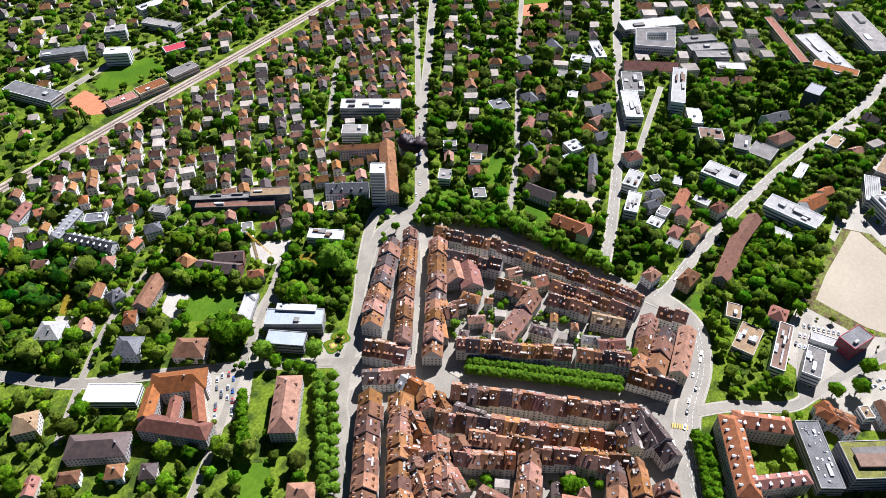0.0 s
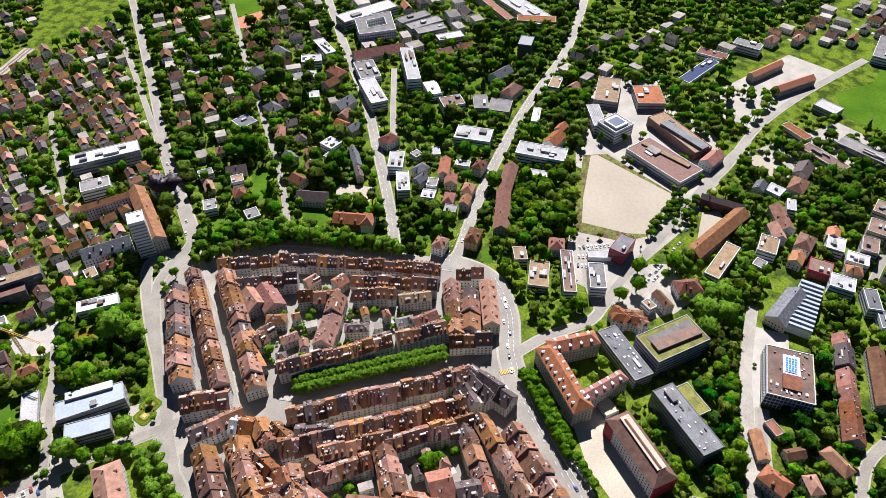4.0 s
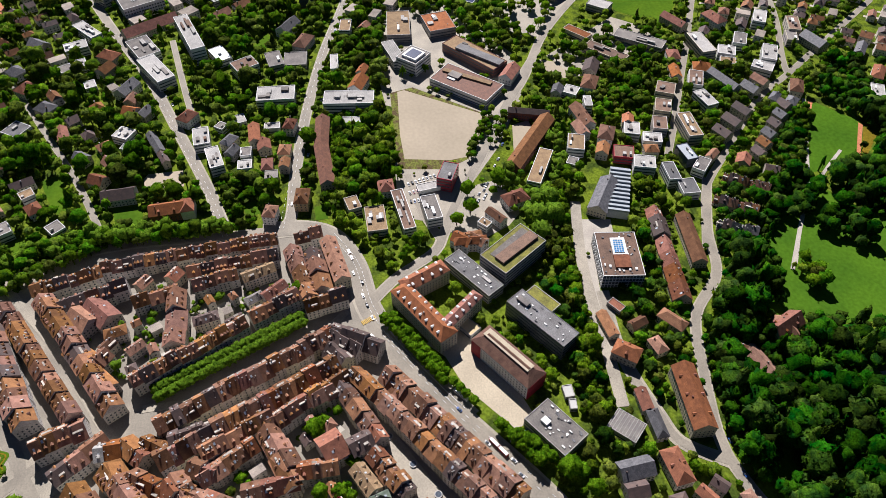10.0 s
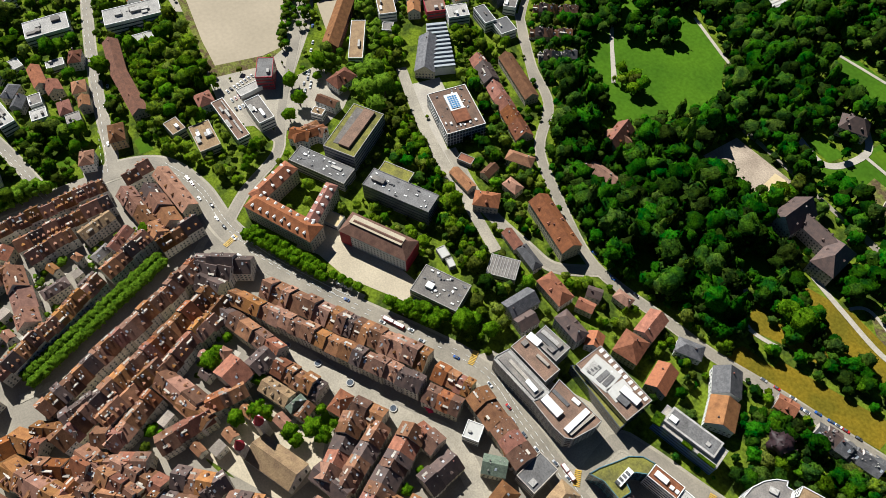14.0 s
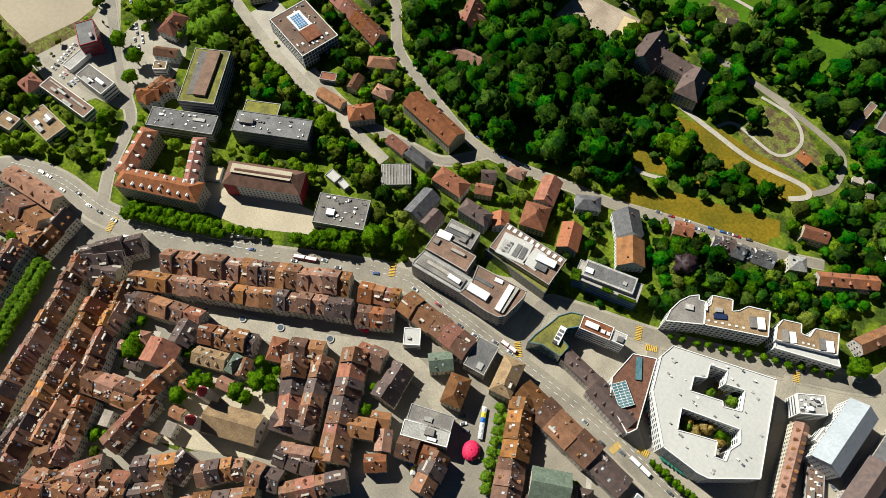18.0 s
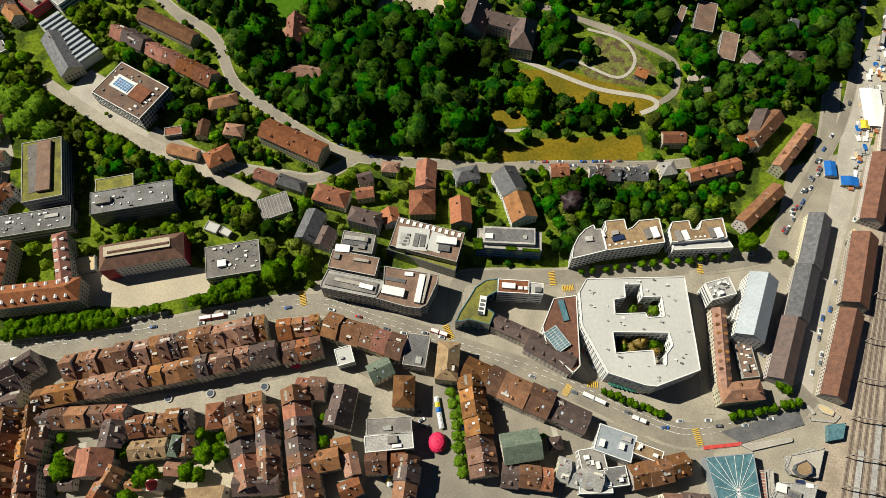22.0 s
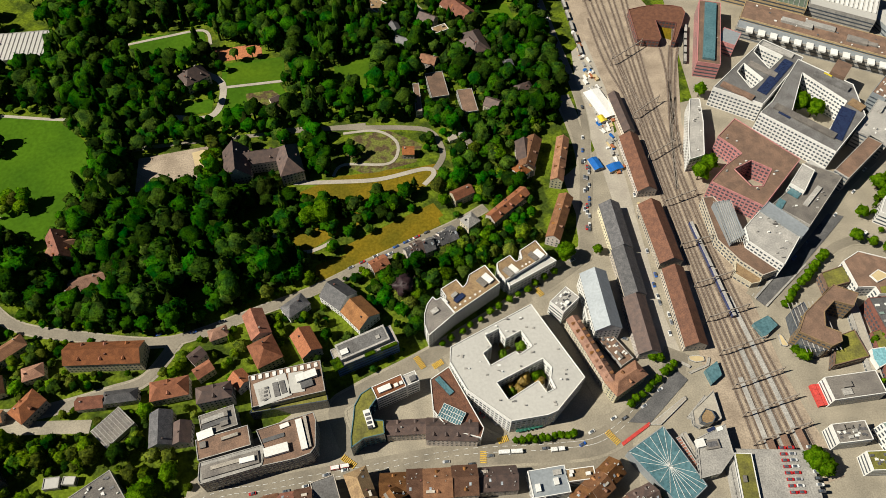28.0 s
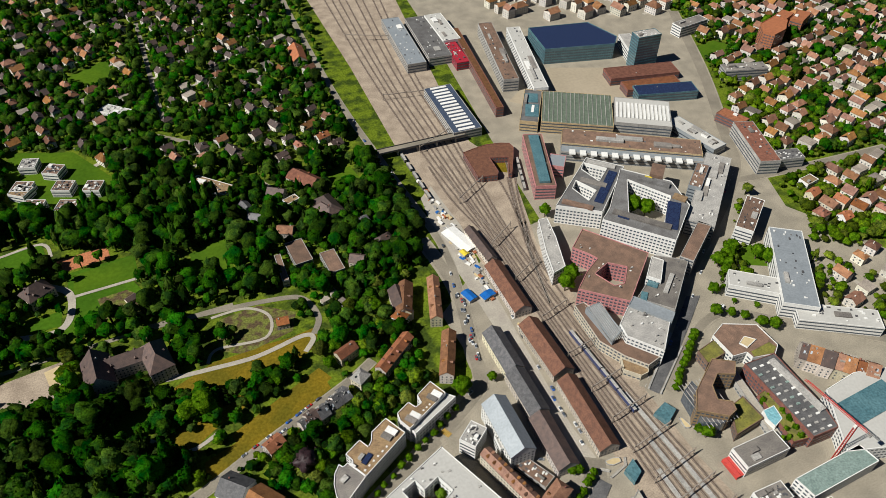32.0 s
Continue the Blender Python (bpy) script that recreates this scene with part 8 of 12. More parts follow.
roof_box(ob, 341.5, 172.2, 8.6, 14.6, -47.4, 15.1, 0.8, 'glass_roof', name="skylight", label="turquoise glazed roof")
roof_box(ob, 324.1, 159.7, 5.3, 10.9, -40.0, 15.1, 0.8, 'glass_roof', name="skylight", label="turquoise glazed roof")
roof_box(ob, 351.1, 165.5, 3.7, 23.2, -47.2, 15.1, 1.5, 'concrete', name="roof_unit")
polyblock([(336.2, 176.2), (352.7, 194.7), (359.7, 187.2), (344.3, 167.3)], 19, top="concrete", wall="white", label="white cube with square windows")
# height raised so the roof clears its neighbour's shadow
flat(401.5, 200.3, 54, 12, 38.5, 17, top="brown_roof", wall="concrete", boxes=0, label="long range with a brown roof, raised into the sun")
ob = polyblock([(286.9, 274.4), (295.5, 274.2), (291.3, 248.5), (281.9, 212.6), (269.1, 208.9), (275.3, 236.4)], 15, top="concrete", wall="white", label="curved white block of five storeys along the tracks")
roof_lights(ob, 0, 0, 0, 0, 15.1, 12)
polyblock([(307.9, 67.5), (335, 87.2), (349.8, 79), (342.5, 69.4), (330.9, 74.4), (321.2, 66.9), (317.8, 56), (326.3, 51), (324.5, 44.2), (316.7, 41.5), (298.4, 53.5)], 18, top="brown_roof", wall="ochre_roof", label="angular brown block with balconies")
ob = polyblock([(303.7, 73.3), (313.5, 78.4), (315.8, 55.1), (326.5, 50.8), (326.9, 44.1), (312.3, 41.1), (300.8, 46.2)], 12, top="slate", wall="glass", label="stepped dark terrace of the angular block")
roof_box(ob, 309, 62.8, 9.5, 3.1, -90, 12.2, 0.4, 'car_yellow', name="awning", label="yellow sun awning")
roof_box(ob, 313.9, 49.4, 8.7, 3.4, 3.8, 12.2, 0.4, 'car_yellow', name="awning", label="yellow sun awning")
beams(ob, 9, 12.1)
polyblock([(328.6, 53), (342.5, 56.9), (344.7, 36.8), (318.4, 32)], 8, top="green_roof", wall="brown_roof", label="low block with a planted roof")
polyblock([(336.3, 102.1), (357.9, 108), (354, 93.1), (336.1, 89.3)], 9, top="green_roof", wall="brown_roof", label="low block with a planted roof")
polyblock([(367.9, 116.4), (392.3, 106.2), (394.3, 84.2), (386.3, 77.4), (368.4, 80.6), (367.6, 86.2), (355.4, 86.6), (353.8, 109.1)], 12, top="brown_roof", wall="white", label="angular low block with a brown roof and planted beds")
polyblock([(370.3, 86.2), (389.8, 89.1), (392.1, 82.9), (385.9, 78.3), (369.2, 80.6)], 12.4, top="green_roof", wall="brown_roof", strips=False, rim=0.2, label="planted green bed on a low roof")
polyblock([(367.2, 95.4), (375.0, 99.7), (381.7, 93.8), (370.4, 89.5)], 13.0, top="sand", wall="white", strips=False, rim=0.3, label="pale sandy terrace on a roof")
ob = polyblock([(358.3, 77.5), (385.4, 78.0), (386.5, 27.5), (384.4, 11.1), (362.5, 10.6)], 13, top="slate_grey", wall="brick", label="long shopping block with a dark roof full of skylights")
roof_box(ob, 362.1, 71.3, 2.8, 1.7, -1.0, 13.1, 0.8, 'white', name="skylight")
roof_box(ob, 368.9, 71.6, 2.8, 1.7, -1.0, 13.1, 0.8, 'white', name="skylight")
roof_box(ob, 375.8, 72.0, 2.9, 1.7, 0.0, 13.1, 0.8, 'white', name="skylight")
roof_box(ob, 362.6, 65.1, 2.8, 1.7, -1.0, 13.1, 0.8, 'pale_teal', name="skylight")
roof_box(ob, 369.4, 65.4, 2.8, 1.6, 0.0, 13.1, 0.8, 'concrete', name="skylight")
roof_box(ob, 376.1, 65.7, 2.8, 1.7, -1.0, 13.1, 0.8, 'white', name="skylight")
roof_box(ob, 363.0, 59.0, 2.8, 1.7, -1.0, 13.1, 0.8, 'concrete', name="skylight")
roof_box(ob, 369.7, 59.3, 2.8, 1.6, 0.0, 13.1, 0.8, 'white', name="skylight")
roof_box(ob, 376.4, 59.6, 2.8, 1.7, 0.0, 13.1, 0.8, 'white', name="skylight")
roof_box(ob, 363.4, 53.1, 2.8, 1.6, -2.1, 13.1, 0.8, 'pale_teal', name="skylight")
roof_box(ob, 370.1, 53.3, 2.8, 1.6, 0.0, 13.1, 0.8, 'concrete', name="skylight")
roof_box(ob, 376.8, 53.5, 2.8, 1.6, 0.0, 13.1, 0.8, 'pale_teal', name="skylight")
roof_box(ob, 363.8, 47.1, 2.8, 1.6, -1.0, 13.1, 0.8, 'white', name="skylight")
roof_box(ob, 370.4, 47.3, 2.8, 1.6, -2.1, 13.1, 0.8, 'concrete', name="skylight")
roof_box(ob, 377.1, 47.6, 2.8, 1.6, 0.0, 13.1, 0.8, 'white', name="skylight")
roof_box(ob, 364.2, 41.3, 2.7, 1.6, -1.1, 13.1, 0.8, 'concrete', name="skylight")
roof_box(ob, 370.8, 41.5, 2.7, 1.6, -1.1, 13.1, 0.8, 'pale_teal', name="skylight")
roof_box(ob, 377.4, 41.7, 2.7, 1.6, -1.1, 13.1, 0.8, 'white', name="skylight")
roof_box(ob, 364.6, 35.6, 2.7, 1.5, -2.1, 13.1, 0.8, 'concrete', name="skylight")
roof_box(ob, 371.1, 35.8, 2.7, 1.6, -1.1, 13.1, 0.8, 'pale_teal', name="skylight")
roof_box(ob, 377.7, 36.0, 2.7, 1.6, -1.1, 13.1, 0.8, 'concrete', name="skylight")
roof_box(ob, 365.0, 29.9, 2.6, 1.5, 0.0, 13.1, 0.8, 'white', name="skylight")
roof_box(ob, 371.5, 30.1, 2.7, 1.5, 0.0, 13.1, 0.8, 'concrete', name="skylight")
roof_box(ob, 378.0, 30.3, 2.7, 1.5, -2.1, 13.1, 0.8, 'pale_teal', name="skylight")
roof_box(ob, 365.4, 24.4, 2.7, 1.5, -2.2, 13.1, 0.8, 'concrete', name="skylight")
roof_box(ob, 371.8, 24.6, 2.6, 1.5, 0.0, 13.1, 0.8, 'concrete', name="skylight")
roof_box(ob, 378.3, 24.7, 2.7, 1.5, -2.1, 13.1, 0.8, 'white', name="skylight")
roof_box(ob, 365.8, 18.9, 2.6, 1.5, -1.1, 13.1, 0.8, 'white', name="skylight")
roof_box(ob, 372.2, 19.1, 2.7, 1.5, -1.1, 13.1, 0.8, 'concrete', name="skylight")
roof_box(ob, 378.6, 19.2, 2.7, 1.5, -2.2, 13.1, 0.8, 'concrete', name="skylight")
roof_box(ob, 366.2, 13.6, 2.6, 1.4, -2.2, 13.1, 0.8, 'concrete', name="skylight")
roof_box(ob, 372.5, 13.7, 2.6, 1.5, -1.1, 13.1, 0.8, 'concrete', name="skylight")
roof_box(ob, 378.9, 13.8, 2.6, 1.5, -1.1, 13.1, 0.8, 'white', name="skylight")
roof_box(ob, 380.6, 49.1, 5.0, 48.7, 5.7, 13.1, 2.2, 'concrete', name="roof_unit")
polyblock([(352.7, 53.7), (368.4, 57.5), (365.9, 12.4), (349.9, 13.6)], 9, top="green_roof", wall="brick", label="planted roof garden beside the shopping block")
polyblock([(347.0, 41.4), (357.1, 42.2), (355.6, 31.4), (346.6, 27.6), (345.2, 34.5)], 9.7, top="pool_pale", wall="white", strips=False, rim=0.15, label="pale turquoise pool on the roof garden")
polyblock([(347.4, 77.7), (353.8, 79.5), (348.0, 15.1), (341.0, 12.8)], 6, top="path", wall="concrete", label="long pale arcade roof between the blocks")
tree(353.5, 48.9, 2.6, 12.0, "leaf", "roof garden trees", "small tree on a planted roof garden")
tree(361.3, 51.4, 2.2, 12.0, "leaf", "roof garden trees", "small tree on a planted roof garden")
tree(362.8, 45.1, 2.8, 12.0, "leaf", "roof garden trees", "small tree on a planted roof garden")
tree(360.6, 37.2, 2.6, 12.0, "leaf", "roof garden trees", "small tree on a planted roof garden")
tree(360.2, 29.8, 2.8, 12.0, "leaf", "roof garden trees", "small tree on a planted roof garden")
tree(359.7, 22.6, 2.8, 12.0, "leaf", "roof garden trees", "small tree on a planted roof garden")
tree(358.2, 15.9, 2.4, 12.0, "leaf", "roof garden trees", "small tree on a planted roof garden")
tree(350.3, 18.2, 2.0, 12.0, "leaf", "roof garden trees", "small tree on a planted roof garden")
tree(352.6, 23.8, 2.2, 12.0, "leaf", "roof garden trees", "small tree on a planted roof garden")
tree(345.4, 18.8, 2, 12.0, "leaf", "roof garden trees", "small tree on a planted roof garden")
ob = flat(324.6, 16.3, 35.3, 15.8, 3.7, 12, top="gravel_roof", wall="white", boxes=2, label="shop block with red awnings")
awnings(ob)
polyblock([(329.3, -10.0), (386.2, -4.5), (389.3, -18.9), (332.6, -24.3)], 14, top="pale_teal", wall="white", label="large white store with a pale green metal roof")
ob = flat(309.7, -13.7, 22, 12.3, 2.3, 13, top="gravel_roof", wall="white", boxes=4)
roof_garden(ob, 22, 13.05, 47)
ob = flat(328.7, -32.2, 30.1, 11.8, -2.1, 12, top="green_roof", wall="white")
roof_garden(ob, 22, 12.05, 48)
ob = flat(460.1, 147, 92.6, 27.8, -122.1, 16, top="metal", wall="white", boxes=1, label="white office slab with a pale metal roof")
roof_garden(ob, 22, 16.05, 49)
ob = flat(428.5, 138.4, 61.4, 18.4, -35.6, 13, top="white_roof", wall="white", boxes=1)
roof_garden(ob, 22, 13.05, 50)
ob = flat(460.9, 93, 63.8, 19.1, -28.5, 10, top="white_roof", wall="white", boxes=1)
roof_garden(ob, 22, 10.05, 51)
ob = flat(470, 214.9, 49.6, 16, 40.6, 16, top="brown_roof", wall="white", boxes=1)
roof_garden(ob, 22, 16.05, 52)
ob = flat(549.9, 307.3, 70.9, 21.3, -105.6, 16, top="tile_red", wall="concrete", boxes=1)
roof_garden(ob, 22, 16.05, 53)
ob = flat(568.7, 281.3, 29.5, 16, -10.9, 12, top="grey_roof", wall="concrete")
roof_garden(ob, 22, 12.05, 54)
ob = flat(639.4, 441.4, 52.8, 16, -13, 14, top="gravel_roof", wall="concrete")
roof_garden(ob, 22, 14.05, 55)
ob = flat(457.5, 258, 112.1, 24.8, 45.8, 17, top="concrete", wall="concrete", boxes=5, label="long curved edge block with a pale roof")
roof_garden(ob, 22, 17.05, 56)
flat(408.4, 206.1, 63.7, 11.7, -140.4, 9, top="tile_red", boxes=0)
ob = flat(456.3, 274.7, 39.5, 12, 43.4, 20, top="brown_roof", wall="metal")
roof_garden(ob, 22, 20.05, 57)
ob = flat(282.2, 651.2, 127.9, 23.7, -92.6, 12, top="metal", wall="concrete", boxes=1)
roof_garden(ob, 22, 12.05, 58)
ob = flat(315.4, 651.7, 113.8, 29.3, -93, 11, top="grey_roof", wall="concrete")
roof_garden(ob, 22, 11.05, 59)
ob = flat(340.4, 666.1, 77, 23.1, -91, 13, top="white_roof", wall="white", boxes=3)
roof_garden(ob, 22, 13.05, 60)
flat(343.9, 560, 196.3, 8.5, -96.5, 12, top="tile", wall="brick", boxes=0, label="long brick works range with a brown roof")
ob = flat(334.8, 600.7, 53.5, 16, -92.2, 10, top="red", wall="red", boxes=1)
roof_garden(ob, 22, 10.05, 61)
ob = flat(380.4, 579.3, 146.4, 18.3, -100.9, 16, top="brown_roof", wall="concrete", boxes=3)
roof_garden(ob, 22, 16.05, 62)
ob = flat(406.8, 552.6, 151.8, 16.9, -102.5, 16, top="white_roof", wall="white", boxes=3, label="white office slab with rooftop units")
roof_garden(ob, 22, 16.05, 63)
polyblock([(436.8, 610.5), (515.2, 598.3), (530.4, 550.9), (517.7, 534.9), (431.4, 551.6)], 20, top="solar", wall="glass_roof", label="glass office block with a solar roof")
ob = flat(541.6, 508.4, 30.7, 16, -1, 42, top="concrete", wall="glass_roof", boxes=1, label="tower under construction with red scaffolding")
roof_garden(ob, 22, 42.05, 64)
flat(542, 538.4, 45.1, 15, -103.6, 16, top="concrete", wall="white")
flat(526.1, 483.9, 85.6, 25.7, -9.5, 9, top="tile_red", wall="brick", boxes=0)
flat(521.1, 454.9, 67.4, 20.2, -7.2, 9, top="tile_red", wall="brick", boxes=0)
flat(526.9, 435.5, 70.8, 21.2, -12.3, 11, top="solar", wall="glass_roof", boxes=0, label="hall with a solar roof")
flat(508.3, 349.8, 64.4, 19.3, -75.6, 9, top="white_roof", wall="metal", boxes=8)
flat(564, 361.7, 30.6, 16, -67.6, 10, top="tile_red", wall="brick")
polyblock([(711.7, 508.4), (744.3, 520.4), (750.4, 504.2), (731.2, 484.4), (708.3, 476.6), (700.3, 487.7)], 26, top="tile_orange", wall="tile_orange", label="orange-brown apartment tower with a flat roof")
flat(763.6, 526.9, 34.4, 16, 26.3, 20, top="tile_orange", wall="tile_orange", boxes=1)
flat(786.1, 518.5, 32.3, 16, 30.5, 20, top="tile_orange", wall="tile_orange", boxes=1)
flat(649.7, 565.3, 48, 16, 10.7, 14, top="gravel_roof", wall="white")
ob = polyblock([(397.2, 38), (426.2, 43), (461.7, 36.3), (409.5, -14.8), (374.9, -6.4)], 14, top="white_roof", wall="white", label="white hall with a pale roof beside the shops")
roof_box(ob, 418.5, 18.7, 45.9, 19.4, 6.9, 14.2, 0.9, 'glass_roof', name="skylight", label="long pale blue glazed roof")
terrace(405.8, 74.5, 444.7, 37.7, 17, 11.5, 7, group="houses by the white office", tile="tile")
ob = polyblock([(214.5, -9.3), (234.5, -1.8), (234.2, -21.1), (223.0, -31.5), (209.9, -33.8)], 10, top="concrete", wall="concrete", label="station hall with a pale concrete roof and rooftop units")
roof_box(ob, 222.3, -14.1, 8.7, 5.7, 4.6, 10.1, 1.8, 'gravel_roof', name="roof_unit")
roof_box(ob, 222.3, -14.2, 6.0, 3.1, 5.3, 11.9, 0.3, 'slate', name="roof_unit")
roof_box(ob, 215.1, -13.1, 5.1, 5.0, 7.3, 10.1, 3.0, 'white', name="roof_unit")
roof_box(ob, 224.8, -4.6, 5.5, 2.2, 18.6, 10.1, 0.6, 'solar', name="solar_panel")
roof_box(ob, 230.2, -4.5, 4.1, 2.5, 15.8, 10.1, 0.6, 'white', name="skylight")
polyblock([(218.5, 10.2), (236.1, 22.7), (236.3, 3.6), (221.2, -0.8), (217.7, 2.0)], 4, top="path", wall="concrete", label="pale raised terrace beside the station")
polyblock([(221.5, 5.3), (226.2, 10.1), (230.0, 8.3), (231.3, 4.1), (228.5, 0.6), (223.9, -0.1), (221.2, 1.6)], 7.5, top="ochre_roof", wall="glass", label="round pavilion with a brown roof by the station")
ob = flat(209.1, -18.7, 26.8, 3.6, -70.7, 5, top="tile_red", wall="concrete", boxes=0, strips=False, label="long rust-coloured ramp roof beside the bus canopy")
beams(ob, 14, 5.1)
flat(213.3, -16.5, 27.3, 3.1, -72.4, 5, top="path", wall="concrete", boxes=0, strips=False, label="long pale ramp roof beside the bus canopy")
polyblock([(190.2, 4.4), (217.9, 21.7), (218.9, 19.6), (197.7, 3.8)], 1.4, top="path", wall="concrete", strips=False, rim=0.1, name="ramp_wall", category="wall", label="broad pale retaining wall of the underpass ramp")
polyblock([(218.1, 5.7), (215.3, 7.4), (230.2, 20.8), (232.6, 19.0)], 2.2, top="concrete", wall="concrete", strips=False, rim=0.4, name="ramp_wall", category="wall", label="stepped concrete ramp walls beside the station")
ob = polyblock([(170.6, -13.9), (196.3, 0.6), (213.5, -37.9), (198.7, -48.2), (191.7, -45.2)], 9, top="glass_roof", wall="metal", strips=False, rim=0.2, label="bus station canopy of greenish glass")
roof_ribs(ob, [(170.6, -13.9), (196.3, 0.6), (213.5, -37.9), (194.8, -47.4)], 5, 9.05)
flat(255.6, -35.2, 33.3, 51.1, -95.5, 7, top="concrete", wall="concrete", boxes=0, strips=False, label="car park deck beside the tracks")
flat(238, -36.2, 31.4, 10.4, -96.8, 10, top="green_roof", wall="white")
polyblock([(227.6, 49.4), (233.7, 49.8), (238.4, 48.4), (237.9, 45.0), (231.9, 44.6), (227.9, 46.7)], 1.2, top="sand", wall="concrete", strips=False, rim=0.1, name="planter", category="planter", label="low angular sand-coloured planter on the station square")
polyblock([(241.1, 47.7), (242.6, 47.3), (239.9, 41.5), (226.3, 36.9), (225.2, 38.1), (238.5, 42.8)], 1.0, top="path", wall="concrete", strips=False, rim=0.1, name="bench", category="bench", label="long angular pale bench on the station square")
polyblock([(222.7, 46.2), (227.9, 42.4), (226.7, 41.1), (221.2, 44.9)], 1.0, top="path", wall="concrete", strips=False, rim=0.1, name="bench", category="bench", label="straight pale bench on the station square")
polyblock([(293.8, 61.0), (296.1, 60.3), (298.2, 52.1), (296.0, 51.3), (293.2, 52.6)], 1.2, top="sand", wall="concrete", strips=False, rim=0.1, name="planter", category="planter", label="low angular sand-coloured planter")
polyblock([(235.2, 37.6), (244.9, 43.2), (245.3, 33.2), (237.1, 27.6)], 4, top="glass_roof", wall="glass_roof", strips=False, rim=0.1, label="small glazed stair pavilion")
polyblock([(278.1, 69.1), (290.2, 74.3), (294.5, 66.3), (282.7, 58.3)], 4, top="glass_roof", wall="glass_roof", strips=False, rim=0.1, label="small glazed stair pavilion")

# ---- old town, west block ----
terrace(-280, -412.7, -195.6, -367.3, 17, 12.5, 9, seed=11, far=True)
terrace(-299.7, -408, -196.6, -336.5, 13, 12.5, 12, seed=12, far=True)
terrace(-178.3, -358.2, -190.8, -327, 16.2, 12.5, 4, seed=13, far=True)
terrace(-304.8, -381.2, -200.9, -311.1, 15.1, 12.5, 12, seed=14, far=True)
terrace(-312.1, -390.6, -328.6, -342.6, 13, 11.5, 6, seed=15, far=True)
terrace(-330.9, -342.4, -340.2, -271.2, 13, 11.5, 9, seed=16, far=True)
terrace(-339.3, -270.8, -345.5, -206.6, 13, 11.5, 8, seed=17, far=True)
terrace(-295.2, -369.3, -311.2, -320.1, 13, 11.5, 5, seed=18, tile="tile_dark", far=True)
terrace(-319.8, -276.1, -328.3, -205.7, 13, 10.5, 7, seed=19, far=True)
terrace(-292.6, -313, -302.8, -280.7, 13, 9.5, 3, seed=20, far=True)
terrace(-249.2, -278.4, -299.3, -281.4, 15, 9.5, 3, seed=21, far=True)
house(-267.4, -322.2, 15.5, 9.3, 104.6, 10, roof="hip", name="town_house")
terrace(-234, -335, -249.4, -323.9, 13, 9.5, 2, seed=24, far=True)
terrace(-220.5, -303, -238.6, -274, 13, 11.5, 4, seed=25, far=True)
terrace(-237.6, -273, -264.1, -227.8, 13, 11.5, 7, seed=251, far=True)
terrace(-267.2, -224.8, -284.3, -189.2, 13, 12.5, 4, seed=26, far=True)
house(-310.7, -220.4, 26, 10.4, 110.6, 11, tile="ochre_roof", name="town_house", dormers=3)
house(-291.1, -207.7, 20.3, 9.2, 128.9, 11, tile="tile_red", name="town_house", dormers=1)
terrace(-304.6, -270.2, -312, -236.6, 13, 10.5, 4, seed=27, far=True)
house(-313.6, -309.2, 11.7, 10, 142.2, 9, name="town_house")
house(-318, -285.9, 11.3, 11.5, 144.8, 9, name="town_house", tile="tile_red")
house(-270.7, -257.4, 18.3, 8.6, 104.8, 11, roof="hip", tile="tile_dark", dormers=2, name="town_house")
house(-282.6, -348, 20.8, 18, 48.1, 10, name="town_house")
house(-287.1, -335.9, 26.4, 18, 43.8, 10, name="town_house", tile="tile_red")
house(-257.1, -326, 11, 9.2, 141.8, 9, name="town_house")
house(-266.8, -235.8, 13.3, 8, 118.4, 10, name="town_house", tile="tile_dark")
house(-287.5, -223.1, 13.9, 8, 118.7, 8, roof="hip", tile="gravel_roof", name="town_house")
house(-253, -306.3, 13.6, 8, 130.2, 8, name="town_house")
house(-250.3, -343.2, 23.2, 14.1, 51, 10, name="town_house")
house(-225.9, -324, 20.4, 12.4, 43.6, 10, name="town_house")
house(-315.7, -160.5, 46.1, 13, 13.5, 12, tile="tile", name="town_house", dormers=4, label="large town house with a long brown roof")
terrace(-333.6, -194.7, -280.8, -181.4, 14.2, 10.5, 4, seed=28, far=True)
terrace(-272.7, -184.7, -280.7, -153.2, 13, 10.5, 3, seed=29, far=True)
terrace(-344.2, -192.9, -348.5, -170.6, 13, 10.5, 2, seed=30, far=True)
terrace(-327.8, -179.1, -286.7, -171.1, 17, 9.5, 3, seed=31, far=True)

# ---- old town, rows south of the clipped avenue ----
terrace(-183.5, -281.6, -243.8, -164.5, 15.3, 12.5, 18, seed=41)
terrace(-158.5, -277.6, -218.4, -161.8, 17, 12.5, 17, seed=42)
terrace(-246.1, -166, -226.3, -130.6, 14.9, 12.5, 3, seed=43, tile="tile_dark")
terrace(-232.4, -167.4, -217.5, -155.1, 17, 11.5, 2, seed=44, tile="tile_dark")
terrace(-143.3, -250.8, -164.3, -216.1, 13, 11.5, 5, seed=45)
terrace(-177.2, -209.1, -198.9, -164.9, 13, 11.5, 5, seed=46)
terrace(-203.7, -161.5, -154.8, -136, 13, 11.5, 5, seed=47)
house(-154.6, -167.0, 15.7, 21, -64.1, 13, tile="tile_red", name="town_house", rise=7, label="large town house with a broad orange-brown roof")
terrace(-141.1, -189, -142.5, -163.4, 13, 11.5, 3, seed=48)
terrace(-162.6, -203.6, -132.5, -188.8, 17, 10.5, 3, seed=49)
terrace(-131.3, -223.4, -135.8, -187.9, 13.3, 11.5, 3, seed=50)
house(-148.8, -199.4, 42.3, 11.4, 23.1, 13, name="town_house", label="long town house with a broad brown roof")
terrace(-123.4, -282.2, -139.8, -252.4, 13, 11.5, 5, seed=51)
